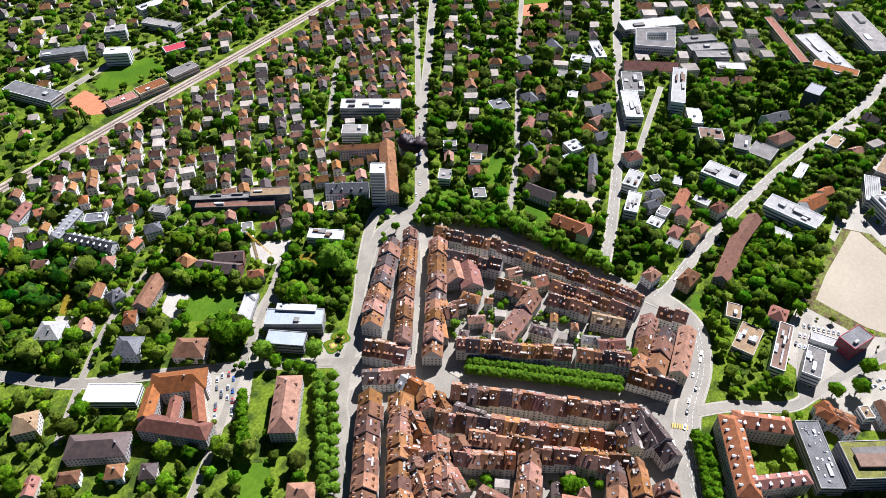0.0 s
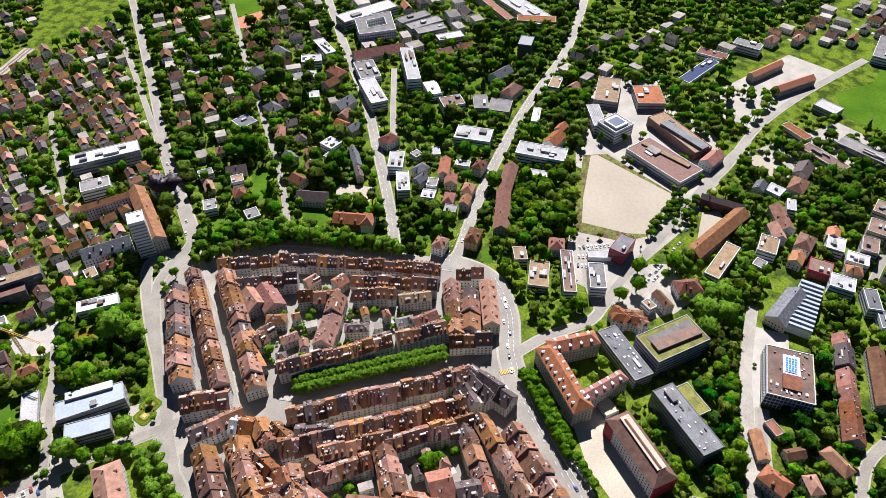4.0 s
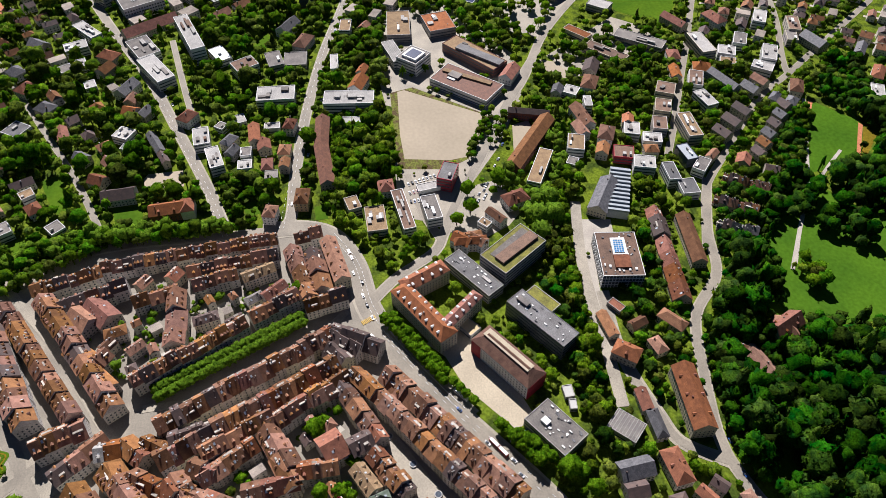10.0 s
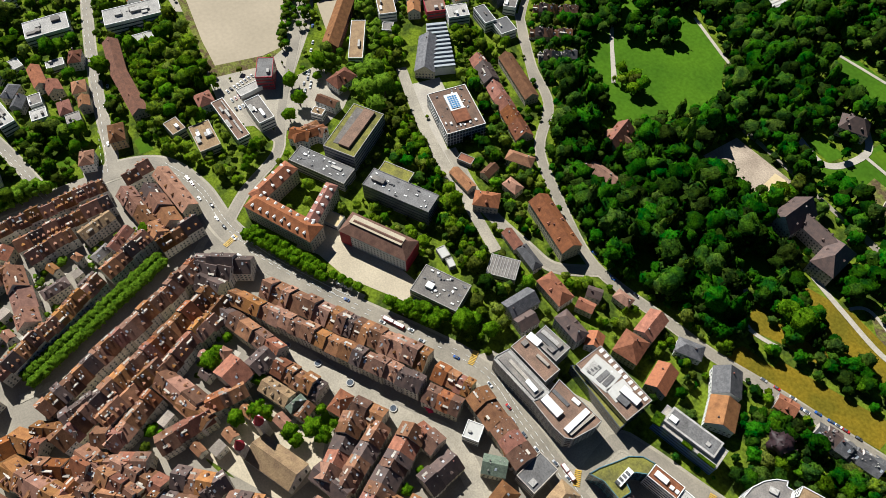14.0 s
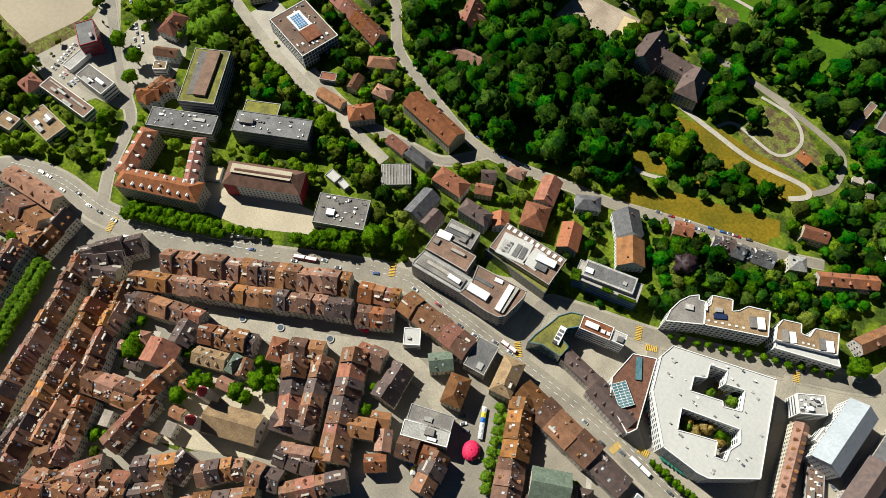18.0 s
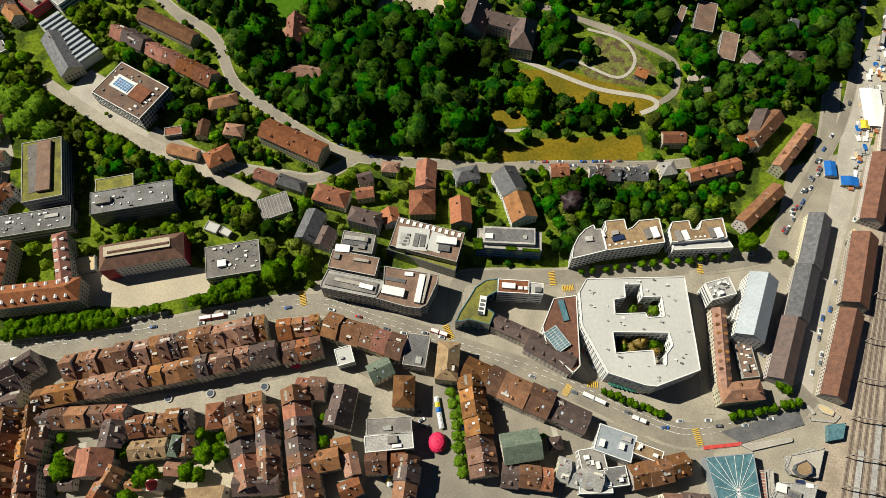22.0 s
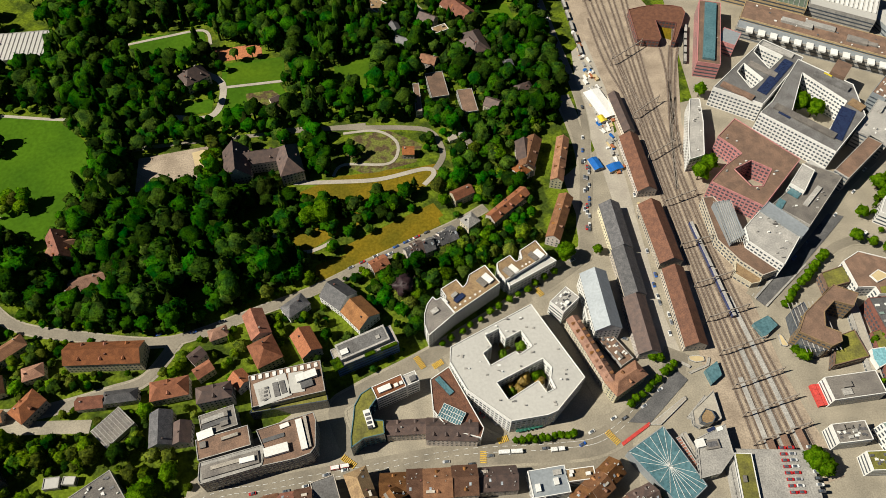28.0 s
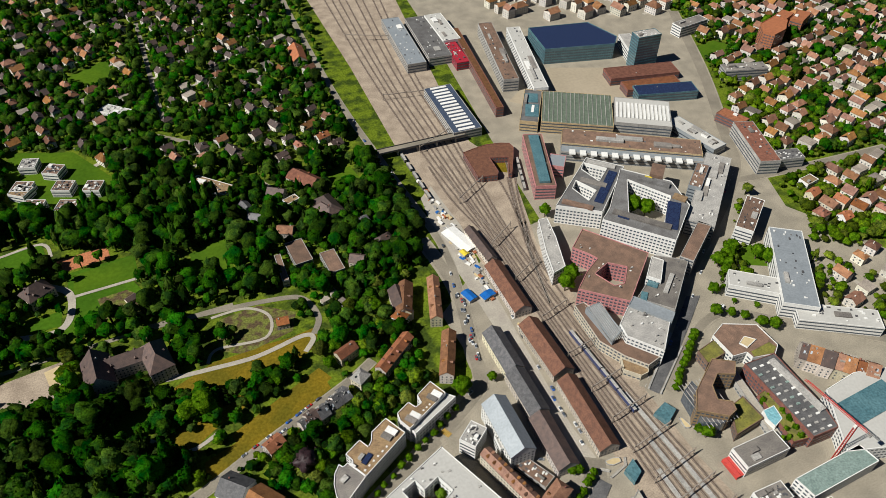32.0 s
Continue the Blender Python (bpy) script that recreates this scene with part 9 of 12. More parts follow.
terrace(-142.7, -268.5, -105.7, -239.6, 15.4, 11.5, 5, seed=52)
terrace(-130.9, -248.8, -104, -226.9, 14.9, 11.5, 4, seed=53)
terrace(-176, -300.9, -161.9, -285.6, 13, 11.5, 2, seed=54)
terrace(-170.8, -317.2, -171.6, -300.8, 13, 11.5, 2, seed=55, tile="concrete")
terrace(-158.8, -305.4, -136.1, -294.5, 13, 11.5, 2, seed=56)
terrace(-172.1, -271.5, -179.7, -240.9, 13, 11.5, 4, seed=57, tile="tile_dark")
terrace(-108.2, -219.7, -92.8, -199.6, 14, 11.5, 3, seed=58)
house(-131.9, -147.3, 21.7, 11, 30.6, 9, tile="ochre_roof", name="town_house", dormers=3, label="low town house with a pale brown roof")
house(-118.3, -139.0, 5.5, 12, 17.8, 10, roof="hip", tile="copper", name="town_house", label="town house with a green copper roof")
house(-154.6, -148.7, 15.7, 14, -67.5, 13, tile="tile_dark", name="town_house", dormers=2, label="deep town house wing with a dark roof")
house(-111.8, -135.9, 11.8, 8, -60.0, 9, name="town_house")
terrace(-147.2, -326.5, -79.7, -276.7, 16.8, 12.5, 8, seed=61, far=True)
terrace(-159.6, -308.2, -92.7, -257.8, 17, 12.5, 8, seed=62, far=True)
terrace(-155.9, -342.1, -180.7, -312, 13, 12.5, 3, seed=63, far=True)
terrace(-146.6, -266.6, -105.9, -241.3, 13.8, 12.5, 5, seed=64, far=True)
terrace(-161.4, -251.2, -183.3, -206.3, 13, 11.5, 5, seed=65, far=True)
terrace(-178.2, -203.7, -208.6, -154.7, 13, 11.5, 6, seed=66, far=True)
terrace(-172.8, -209.3, -140.3, -194.1, 15.2, 11.5, 3, seed=67, far=True)
terrace(-142.7, -270.4, -121.8, -230.5, 13, 11.5, 6, seed=201)
terrace(-153.4, -256.4, -146.1, -240.1, 13, 11, 2, seed=202)
terrace(-101.8, -235, -85.2, -213.2, 13, 11.5, 4, seed=203)
terrace(-89.8, -207.9, -92.5, -191.3, 13.4, 11, 2, seed=204, tile="tile_dark")
terrace(-80, -195.8, -64.1, -173.2, 13, 11, 4, seed=205)
terrace(-59, -172.9, -42.8, -164.2, 13, 11, 2, seed=206)
terrace(-57.4, -154, -34.6, -144, 13, 11, 3, seed=207, tile="tile_dark")
terrace(-150.5, -292.6, -138.2, -270.6, 13, 11.5, 3, seed=208)
terrace(-124.3, -270.7, -102.3, -239.6, 13, 11.5, 5, seed=209)
terrace(-72.8, -213.5, -45.2, -178.1, 13, 11, 5, seed=210)
terrace(-36.7, -168.1, -15.7, -135.7, 13, 11, 4, seed=211)
terrace(-175.8, -288.4, -159.8, -264.1, 13, 11.5, 3, seed=212)

# ---- market quarter ----
terrace(-205.4, -127.6, -105.6, -52.8, 17, 12.5, 16, seed=71)
terrace(-209.8, -151.4, -91.9, -63.4, 13, 12.5, 17, seed=72)
terrace(-243.9, -165.5, -226.1, -144.9, 14.3, 12.5, 3, seed=73, tile="tile_dark")
terrace(-98.4, -51.1, -76.2, -36.1, 13, 11.5, 4, seed=74)
terrace(-88, -63.6, -68.6, -48.2, 13, 10.5, 3, seed=75)
terrace(-73.1, -34.4, -20.2, -28.7, 15.4, 11.5, 5, seed=76)
flat(-52.5, -47.9, 10.8, 11.3, 41.8, 9, top="white_roof", wall="white")
house(-27.8, -46.7, 14.8, 11.5, 51.2, 10, tile="copper", name="town_house")
terrace(-41.7, -31.1, -22.7, -31.6, 13, 9.5, 2, seed=77)
flat(-12.3, -26.6, 20.7, 14.5, -74.5, 12, top="grey_roof", wall="plaster")
house(8.4, -25.1, 23.5, 13.4, -70.9, 14, roof="hip", tile="ochre_roof", name="town_house", label="corner house with an ochre hipped roof")
house(-8.2, -53.2, 18.8, 12.6, -66.5, 12, roof="hip", name="town_house")
terrace(19.1, -23.6, 77.2, -24.9, 17, 11.5, 4, seed=78)
terrace(76.8, -24, 100.9, -24.2, 13.6, 12.5, 2, seed=79, tile="tile_dark")
terrace(25.4, -28.1, 56.5, -78.5, 16.1, 11.5, 7, seed=80)
house(69.3, -53.9, 23.1, 17.5, 33.9, 12, tile="copper", name="hall", category="hall", chimneys=0, label="hall with a green copper roof")
flat(119.3, -28.8, 22.7, 16.3, 4.9, 12, top="metal", wall="white", boxes=3)
flat(138.7, -25.9, 17.4, 7.5, 2.9, 12, top="ochre_roof", wall="white", boxes=3)
terrace(134.3, -43.3, 162.3, -22, 13.4, 11, 3, seed=301)
terrace(156.1, -49.7, 181.6, -39.9, 13, 11, 3, seed=302)
flat(110.7, -43.3, 15.2, 13.9, 33.2, 10, top="gravel_roof", wall="white", boxes=4)
flat(126.5, -46.3, 13.2, 11.1, 31.4, 10, top="grey_roof", wall="white", boxes=3)
flat(117.2, -55.8, 19.5, 9.1, 25.8, 9, top="white_roof", wall="white", boxes=4)
terrace(93.3, -56.7, 119.9, -52.1, 13, 9.5, 3, seed=82, tile="concrete")
terrace(65, -72.9, 93.4, -63.7, 13, 9.5, 3, seed=83)
terrace(-70.1, -79.3, -29.7, -135.3, 17, 11.5, 9, seed=84)
terrace(-69.7, -78, -53.2, -71.7, 13, 10.5, 2, seed=85)
terrace(-42.6, -65.1, -36.4, -89.1, 15.5, 10.5, 2, seed=86, tile="tile_dark")
house(-34.8, -110.8, 21.9, 12, 36.4, 11, name="town_house", dormers=1)
house(-18.0, -104.8, 12.6, 9, -50.2, 9, name="town_house")
house(-12.0, -117.0, 12.8, 10, 47.4, 9, name="town_house", tile="tile_red")
house(-28.5, -97.5, 11.8, 9, 35.8, 8, name="town_house")
flat(-7, -75.9, 27.4, 9.9, 27.9, 13, top="gravel_roof", wall="concrete")
flat(-2.8, -84.4, 28.8, 9.6, 30, 13, top="concrete", wall="white", boxes=3)
terrace(-9.8, -101.2, 10.6, -90.2, 13, 11.5, 2, seed=88)
terrace(11.4, -86.3, 19.2, -110.6, 14.1, 12.5, 3, seed=89)
terrace(-93.5, -108.5, -63.8, -140.6, 15.4, 11.5, 5, seed=90)
terrace(-81.1, -97.1, -56, -132.3, 13, 11.5, 5, seed=91)
terrace(-100, -107.6, -83.1, -94.7, 13, 11.5, 2, seed=92)
terrace(-74.3, -143.5, -51, -131.1, 13, 11.5, 2, seed=93, tile="tile_dark")
terrace(-148.2, -141.3, -118.2, -122, 13, 10.5, 5, seed=94)
house(-105.7, -114.0, 10.0, 15, 32.3, 11, roof="hip", name="town_house", tile="tile_red", label="square town house with a hipped brown roof")
church(-103.9, -170.8, -74.4, -153.8, -112.2, -162.4, -103.4, -177.3)
terrace(-55.4, -153.3, -33.4, -137, 13, 10.5, 3, seed=97)

# ---- museum quarter ----
flat(-432.4, -565.5, 65, 19.5, 126, 16, top="white_roof", wall="concrete", boxes=6, label="long office slab with a white roof")
flat(-390.1, -552.3, 26.6, 16, 126, 12, top="gravel_roof", wall="white")
house(-366.9, -526.9, 43.6, 8.3, 131, 14, tile="tile", label="long school wing with a brown roof", name="school_wing", category="school")
house(-358.4, -481.1, 81.1, 15.5, 41.3, 14, tile="tile", label="long school wing with a brown roof", name="school_wing", category="school")
flat(-326.1, -466, 13.5, 14.8, 125.9, 40, top="white_roof", wall="white", boxes=1, label="tall white concrete school tower")
flat(-234.9, -564.0, 72.7, 8.3, 128.5, 11, top="shed_roof", wall="slate", boxes=2, label="long dark school slab with a rust-brown roof")
flat(-231.9, -581.4, 54.9, 6.9, 130.2, 13, top="gravel_roof", wall="slate", boxes=3, label="dark school slab with a gravel roof")
flat(-263.9, -546.6, 37.2, 11.8, 129.7, 15, top="ochre_roof", wall="slate", boxes=2, label="dark slab block with an ochre roof")
flat(-255.2, -470.0, 31.1, 12.1, 121.2, 9, top="white_roof", wall="white", boxes=4, units="brown_roof", label="white pavilion with a cluttered flat roof")
house(-312.9, -494.6, 40.9, 15, 129.5, 12, tile="slate", wall="white", dormers=4, label="school with a dark dormered roof", name="school_wing", category="school")
house(-172.2, -516.3, 37.9, 13, 117.8, 8, tile="tile_dark", wall="brick", label="brick hall with a dark gabled roof")
house(-185.5, -517.8, 24.3, 12, 132.5, 9, tile="tile_dark", wall="brick", label="brick hall with a dark gabled roof")
house(-161.6, -545.0, 14.4, 11, 91.0, 8, roof="hip", tile="tile", label="brown-roofed house beside the hall")
house(-119.7, -540.6, 33.7, 14, 25.9, 8, tile="tile", label="long low barn-like house with a brown roof")
flat(-156.8, -465.5, 11.5, 30.2, 121.7, 5, top="concrete", wall="concrete", boxes=0, label="low sports hall with a pale roof")
house(-127.0, -631.8, 47.1, 11, 110.8, 8, tile="slate", wall="white", dormers=7, trim="white", label="long villa row with a slate roof and dormers")
house(-127.6, -670.1, 37.3, 11, -156.4, 8, tile="slate", wall="white", dormers=6, trim="white", label="long villa row with a slate roof and dormers")
house(-100.5, -559.4, 12.2, 12, 171.2, 9, roof="hip", tile="slate", wall="white", dormers=1, label="white villa with a slate roof among trees")
house(-148.4, -598.8, 11.5, 9, -164.8, 8, tile="tile_orange", wall="plaster", label="narrow house with an orange roof")
house(-169.7, -600.4, 14.6, 12, 150.1, 10, roof="hip", tile="slate", wall="white", label="white villa with a grey roof")
flat(-149.0, -656.5, 18.4, 11.7, 134.3, 8, top="slate", wall="white", boxes=2)
flat(-189.8, -618.0, 16.3, 9.6, 114.8, 9, top="gravel_roof", wall="concrete", boxes=1)
house(-157.1, -686.5, 7.9, 11, 144.0, 9, roof="hip", tile="tile_red", wall="plaster", label="villa with a hipped red roof")
house(-166.6, -663.7, 7.9, 11, 143.7, 9, roof="hip", tile="tile_red", wall="white", label="villa with a hipped red roof")
house(-177.5, -637.9, 8.4, 10, 103.6, 9, roof="hip", tile="tile_red", wall="white", label="villa with a hipped red roof")
house(-145.9, -707.0, 9.2, 10, 110.4, 9, roof="hip", tile="tile_red", wall="white", label="villa with a hipped red roof")
house(-123.3, -705.2, 8.8, 10, 158.6, 8, roof="gable", tile="tile_orange", wall="plaster", label="house with a bright orange roof")
house(-111.9, -717.0, 23.9, 11, -153.4, 9, roof="gable", tile="tile_red", wall="white", dormers=2, label="long villa with a red gabled roof")
house(-184.8, -484.7, 13, 8, 137.5, 9, roof="hip", tile="tile_red")
ob = flat(-167.4, -421.5, 45.3, 16, 125.9, 13, top="metal", wall="concrete", boxes=1, label="museum with a pale metal roof", category="museum", name="museum")
roof_box(ob, -174.3, -425.8, 31.7, 6.5, 122.7, 13.2, 2, 'white_roof')
flat(-149.7, -413.9, 30.1, 13.3, 120.6, 10, top="metal", wall="concrete", boxes=0, label="museum annexe with a pale metal roof", category="museum", name="museum")
house(-73.9, -445.8, 39.4, 18, 134.5, 14, tile="tile_red", roof="hip", label="school wing with a salmon roof", name="school_wing", category="school")
house(-47.8, -418, 50.1, 13.1, 116.8, 14, tile="tile_red", roof="hip", label="school wing with a salmon roof", name="school_wing", category="school")
house(-69.7, -419.8, 34.3, 8.5, 54.3, 14, tile="tile_red", label="school wing with a salmon roof", name="school_wing", category="school")
house(-49.8, -447.7, 25.6, 10.5, 37, 14, tile="tile_red", label="school wing with a salmon roof", name="school_wing", category="school")
house(-56, -429.8, 20.7, 8, 40.5, 13, tile="tile_red", label="school wing with a salmon roof", name="school_wing", category="school")
flat(-40.9, -482, 38.8, 16, 125.9, 7, top="white_roof", wall="white", boxes=0, label="low sports hall with a white roof")
house(-8.5, -451.6, 40.7, 18, 130.1, 10, roof="hip", tile="tile_dark")
house(-106.2, -370.3, 46.5, 18, 37.7, 13, roof="hip", tile="tile", dormers=3, label="long public building with a grey and brown roof")
house(-64.6, -316.5, 18, 14.1, 128.3, 9, roof="hip", tile="tile")
house(-100.8, -467.2, 23.5, 18, 125.9, 9, roof="hip", tile="tile")
house(-73.8, -506.7, 19.3, 18, 125.9, 9, roof="hip", tile="slate", wall="white")
house(-47.8, -568.8, 19.6, 18, 125.9, 9, roof="hip", tile="concrete", wall="white")
house(10.2, -507.6, 16.2, 16.2, 141.9, 10, roof="hip", tile="ochre_roof")
flat(-306.5, -946.3, 51.3, 16, 141.5, 12, top="grey_roof", wall="concrete")
flat(-235.4, -896.4, 69.6, 20.9, 104.1, 10, top="grey_roof", wall="white")
flat(-268, -932.4, 22.1, 16, 161.4, 8, top="white_roof", wall="white")
flat(-342.2, -886.9, 28.4, 16, 131.5, 16, top="white_roof", wall="white")
flat(-377.4, -939.9, 25.1, 16, 139.8, 14, top="gravel_roof", wall="white")
flat(-402.5, -853.2, 34.1, 16, 158.7, 6, top="red", wall="white", boxes=0)
flat(-285.5, -804, 32.7, 16, 167.8, 8, top="tile_red", wall="plaster")
flat(-322.4, -800.4, 34.9, 16, 169.8, 8, top="tile_red", wall="plaster")
flat(-368, -801.3, 34.7, 16, 174, 8, top="gravel_roof", wall="plaster")
flat(-454.7, -962.7, 46.4, 16, 172.6, 12, top="white_roof", wall="white")
flat(-426.9, -914.7, 50.6, 15.2, 108.1, 9, top="gravel_roof", wall="concrete")

# ---- north quarter ----
flat(-794.3, -398.9, 81.3, 24.4, 137, 12, top="concrete", wall="concrete")
polyblock([(-761.4, -406.3), (-790.8, -365.9), (-742.9, -346), (-721.2, -387.8)], 16, top="gravel_roof", wall="white", label="office block round a courtyard", holes=([(-758.7, -389.8), (-773.2, -369.8), (-754.1, -361.6), (-739.8, -381.3)],))
flat(-793.7, -335.9, 45, 16, 135.3, 10, top="gravel_roof", wall="concrete")
flat(-780.9, -318.2, 47.1, 16, 132.9, 10, top="gravel_roof", wall="concrete")
flat(-766.8, -306.9, 39.8, 16, 126, 10, top="gravel_roof", wall="concrete")
flat(-756.3, -279.5, 34.3, 16, 121.6, 8, top="concrete", wall="concrete")
house(-698.3, -357.2, 62.6, 18, 121.2, 8, tile="tile_red", label="long row with a red roof")
flat(-851.6, -196.5, 97.2, 29.2, 44.3, 9, top="concrete", wall="plaster", boxes=6)
flat(-820.4, -176.7, 50.2, 16, 95, 10, top="tile_red", wall="plaster", boxes=0)
flat(-857.7, -246.2, 116.4, 11.2, 38.6, 10, top="tile_red", wall="plaster", boxes=0)
flat(-925.7, -169.4, 104, 31.2, 37.9, 16, top="gravel_roof", wall="plaster", boxes=3)
flat(-731.5, -180.9, 22.7, 16, 175.8, 24, top="slate", wall="slate", boxes=0, label="round dark stone tower", name="tower", category="tower")

# ---- arsenal quarter ----
house(-486.2, 33.4, 40.2, 8.4, 74.2, 9, tile="tile_dark", wall="brick", label="brick barracks wing with a dark roof")
house(-442, 25.7, 81.8, 14.8, -35.9, 9, tile="tile", wall="brick", label="brick barracks wing with a brown roof")
flat(-405.5, 26.5, 47.5, 12.7, -26.6, 10, top="ochre_roof", wall="white", boxes=1, label="white block with an ochre roof")
flat(-404.6, -57.9, 23.3, 14.1, -23.3, 14, top="grey_roof", wall="red", boxes=1, label="red cube house beside the car park")
house(-750.3, 102.3, 55.4, 9.1, 135.6, 8, tile="tile_orange", chimneys=0)
house(-722.9, 130.6, 56.7, 11.4, 128.9, 8, tile="tile_orange", chimneys=0)
flat(-734.5, 25.5, 68.2, 15, 146.2, 6, top="solar", wall="white", boxes=2)
flat(-774.9, 43.2, 35.8, 16, 70.2, 8, top="tile_red", wall="white")
flat(-804.4, 87, 32.9, 16, 66.7, 10, top="gravel_roof", wall="white")
flat(-829.3, 250.4, 60.6, 18.2, 158.9, 10, top="gravel_roof", wall="white")
house(-323.3, -50.3, 26.9, 8.8, 87.9, 10, tile="tile_red", roof="hip")
house(-326.4, -56.5, 16.5, 12, 50.9, 9, tile="tile_red", wall="white")
house(-324.4, -43.6, 14.6, 11, 45.1, 9, tile="tile", wall="white")
flat(-658.8, -307.6, 15.1, 73.9, 110.9, 20, top="concrete", wall="white", boxes=4, units="brown_roof", label="pale apartment tower slab with a cluttered roof")
flat(-630.0, -274.7, 15.4, 28.1, 119.1, 8, top="metal", wall="white", boxes=1)
flat(-601.5, -246.7, 24.6, 19.4, 118.7, 12, top="brown_roof", wall="white", boxes=2, units="slate_grey")
flat(-610.9, -216.2, 16.4, 27.2, 103.6, 9, top="gravel_roof", wall="concrete")
flat(-609.8, -194.1, 24.2, 24.6, 87.5, 8, top="gravel_roof", wall="concrete", boxes=0)
flat(-653.3, -358.8, 24.1, 40.1, 119.7, 9, top="gravel_roof", wall="white", boxes=5, units="slate_grey")
flat(-605.2, -338.0, 18.9, 52.1, 122.3, 12, top="concrete", wall="white", boxes=5, units="gravel_roof")
flat(-544.5, -212.6, 37.7, 22.9, 88.0, 12, top="concrete", wall="white", boxes=4, units="concrete", label="white office block with a flat roof")
flat(-488.2, -281.2, 15.1, 25.3, 98.6, 10, top="concrete", wall="white", boxes=4, units="brown_roof")
flat(-454.7, -266.1, 12.6, 29.3, 105.9, 11, top="concrete", wall="white", boxes=5, units="gravel_roof")
flat(-528.0, -140.4, 49.9, 21.1, 84.0, 12, top="concrete", wall="white", boxes=7, units="concrete", label="white stepped office block")
flat(-500.7, -139.1, 21.2, 8.9, 87.3, 5, top="concrete", wall="white", boxes=0)
house(-483.1, -168.2, 41.9, 13.0, -3.2, 8, tile="shed_roof", label="long curved row with a red-brown roof")
house(-436.2, -166.9, 55.7, 13.0, 5.3, 8, tile="shed_roof", label="long curved row with a red-brown roof")
house(-522.8, -297.9, 17.5, 13.8, 145.2, 9, roof="hip", tile="tile_red", wall="white", dormers=0, label="house in a garden with a red-brown roof", gap=3.0)
flat(-516.6, -247.6, 10.1, 13.5, 107.6, 5, top="concrete", wall="white", boxes=0)
house(-487.6, -232.0, 25.9, 10.3, 185.3, 9, roof="gable", tile="tile_red", wall="plaster", dormers=0, label="house in a garden with a red-brown roof", gap=3.0)
flat(-500.3, -216.0, 15.0, 9.2, 89.0, 6, top="concrete", wall="white", boxes=1)
house(-496.3, -198.4, 15.1, 10.3, 164.8, 10, roof="hip", tile="tile_red", wall="white", dormers=1, label="house in a garden with a red-brown roof", gap=3.0)
house(-480.3, -254.9, 15.4, 10.8, 145.4, 9, roof="hip", tile="slate", wall="plaster", dormers=0, label="house in a garden with a grey roof", gap=3.0)
house(-465.5, -251.4, 13.6, 9.5, 151.4, 8, roof="gable", tile="slate", wall="plaster", dormers=0, label="house in a garden with a grey roof", gap=3.0)
flat(-462.3, -238.6, 10.2, 12.3, 90.6, 8, top="gravel_roof", wall="white", boxes=1)
flat(-442.9, -238.4, 12.9, 11.9, 90.2, 9, top="concrete", wall="white", boxes=2)
house(-469.9, -222.3, 14.4, 12.0, 188.4, 8, roof="gable", tile="tile_red", wall="plaster", dormers=0, label="house in a garden with a red-brown roof", gap=3.0)
house(-442.4, -218.6, 15.5, 9.9, 180.0, 8, roof="hip", tile="tile_red", wall="plaster", dormers=0, label="house in a garden with a red-brown roof", gap=3.0)
house(-459.6, -203.0, 14.2, 10.9, 172.4, 9, roof="hip", tile="tile", wall="plaster", dormers=0, label="house in a garden with a brown roof", gap=3.0)
house(-440.7, -202.7, 11.8, 8.9, 172.3, 9, roof="gable", tile="tile", wall="plaster", dormers=0, label="house in a garden with a brown roof", gap=3.0)
flat(-428.6, -214.5, 11.6, 10.6, 90.0, 7, top="gravel_roof", wall="concrete", boxes=1)
house(-378.6, -213.6, 14.2, 10.7, 165.4, 10, roof="hip", tile="tile", wall="white", dormers=1, label="house in a garden with a brown roof", gap=3.0)
house(-393.9, -186.8, 19.0, 11.9, 172.5, 10, roof="hip", tile="tile", wall="ochre_wall", dormers=1, label="house in a garden with a brown roof", gap=3.0)
house(-554.4, -129.7, 23.6, 14.7, 156.1, 10, roof="gable", tile="tile_red", wall="white", dormers=0, label="house in a garden with a red-brown roof", gap=3.0)
flat(-592.6, -152.9, 8.3, 26.9, 89.3, 12, top="concrete", wall="white", boxes=1)
flat(-666.9, -138.5, 12.6, 23.6, 82.2, 10, top="ochre_roof", wall="white", boxes=1)
house(-580.5, -124.5, 14.1, 9.4, 155.8, 8, roof="gable", tile="tile_red", wall="plaster", dormers=0, label="house in a garden with a red-brown roof", gap=3.0)
house(-398.4, -113.8, 15.1, 13.3, 184.1, 9, roof="hip", tile="tile_red", wall="white", dormers=1, label="house in a garden with a red-brown roof", gap=3.0)
house(-676.3, -202.7, 27.7, 15.0, 146.4, 9, roof="gable", tile="slate", wall="white", dormers=0, label="house in a garden with a grey roof", gap=3.0)
house(-642.4, -185.8, 25.9, 15.0, 155.2, 9, roof="hip", tile="tile", wall="plaster", dormers=0, label="house in a garden with a brown roof", gap=3.0)
house(-541.7, -213.0, 7.7, 5.9, 172.2, 5, roof="gable", tile="tile", wall="plaster", dormers=0, label="house in a garden with a brown roof", gap=3.0)
flat(-505.5, -264.6, 9.7, 9.5, 55.1, 7, top="gravel_roof", wall="white", boxes=1)
flat(-360.2, -125.2, 17.0, 29.3, 92.5, 8, top="ochre_roof", wall="plaster", boxes=6, units="white")
flat(-366.6, -101.4, 10.7, 48.6, 98.6, 10, top="brown_roof", wall="white", boxes=5)
flat(-380.4, -143.7, 11.6, 15.9, 104.9, 9, top="ochre_roof", wall="plaster", boxes=2)
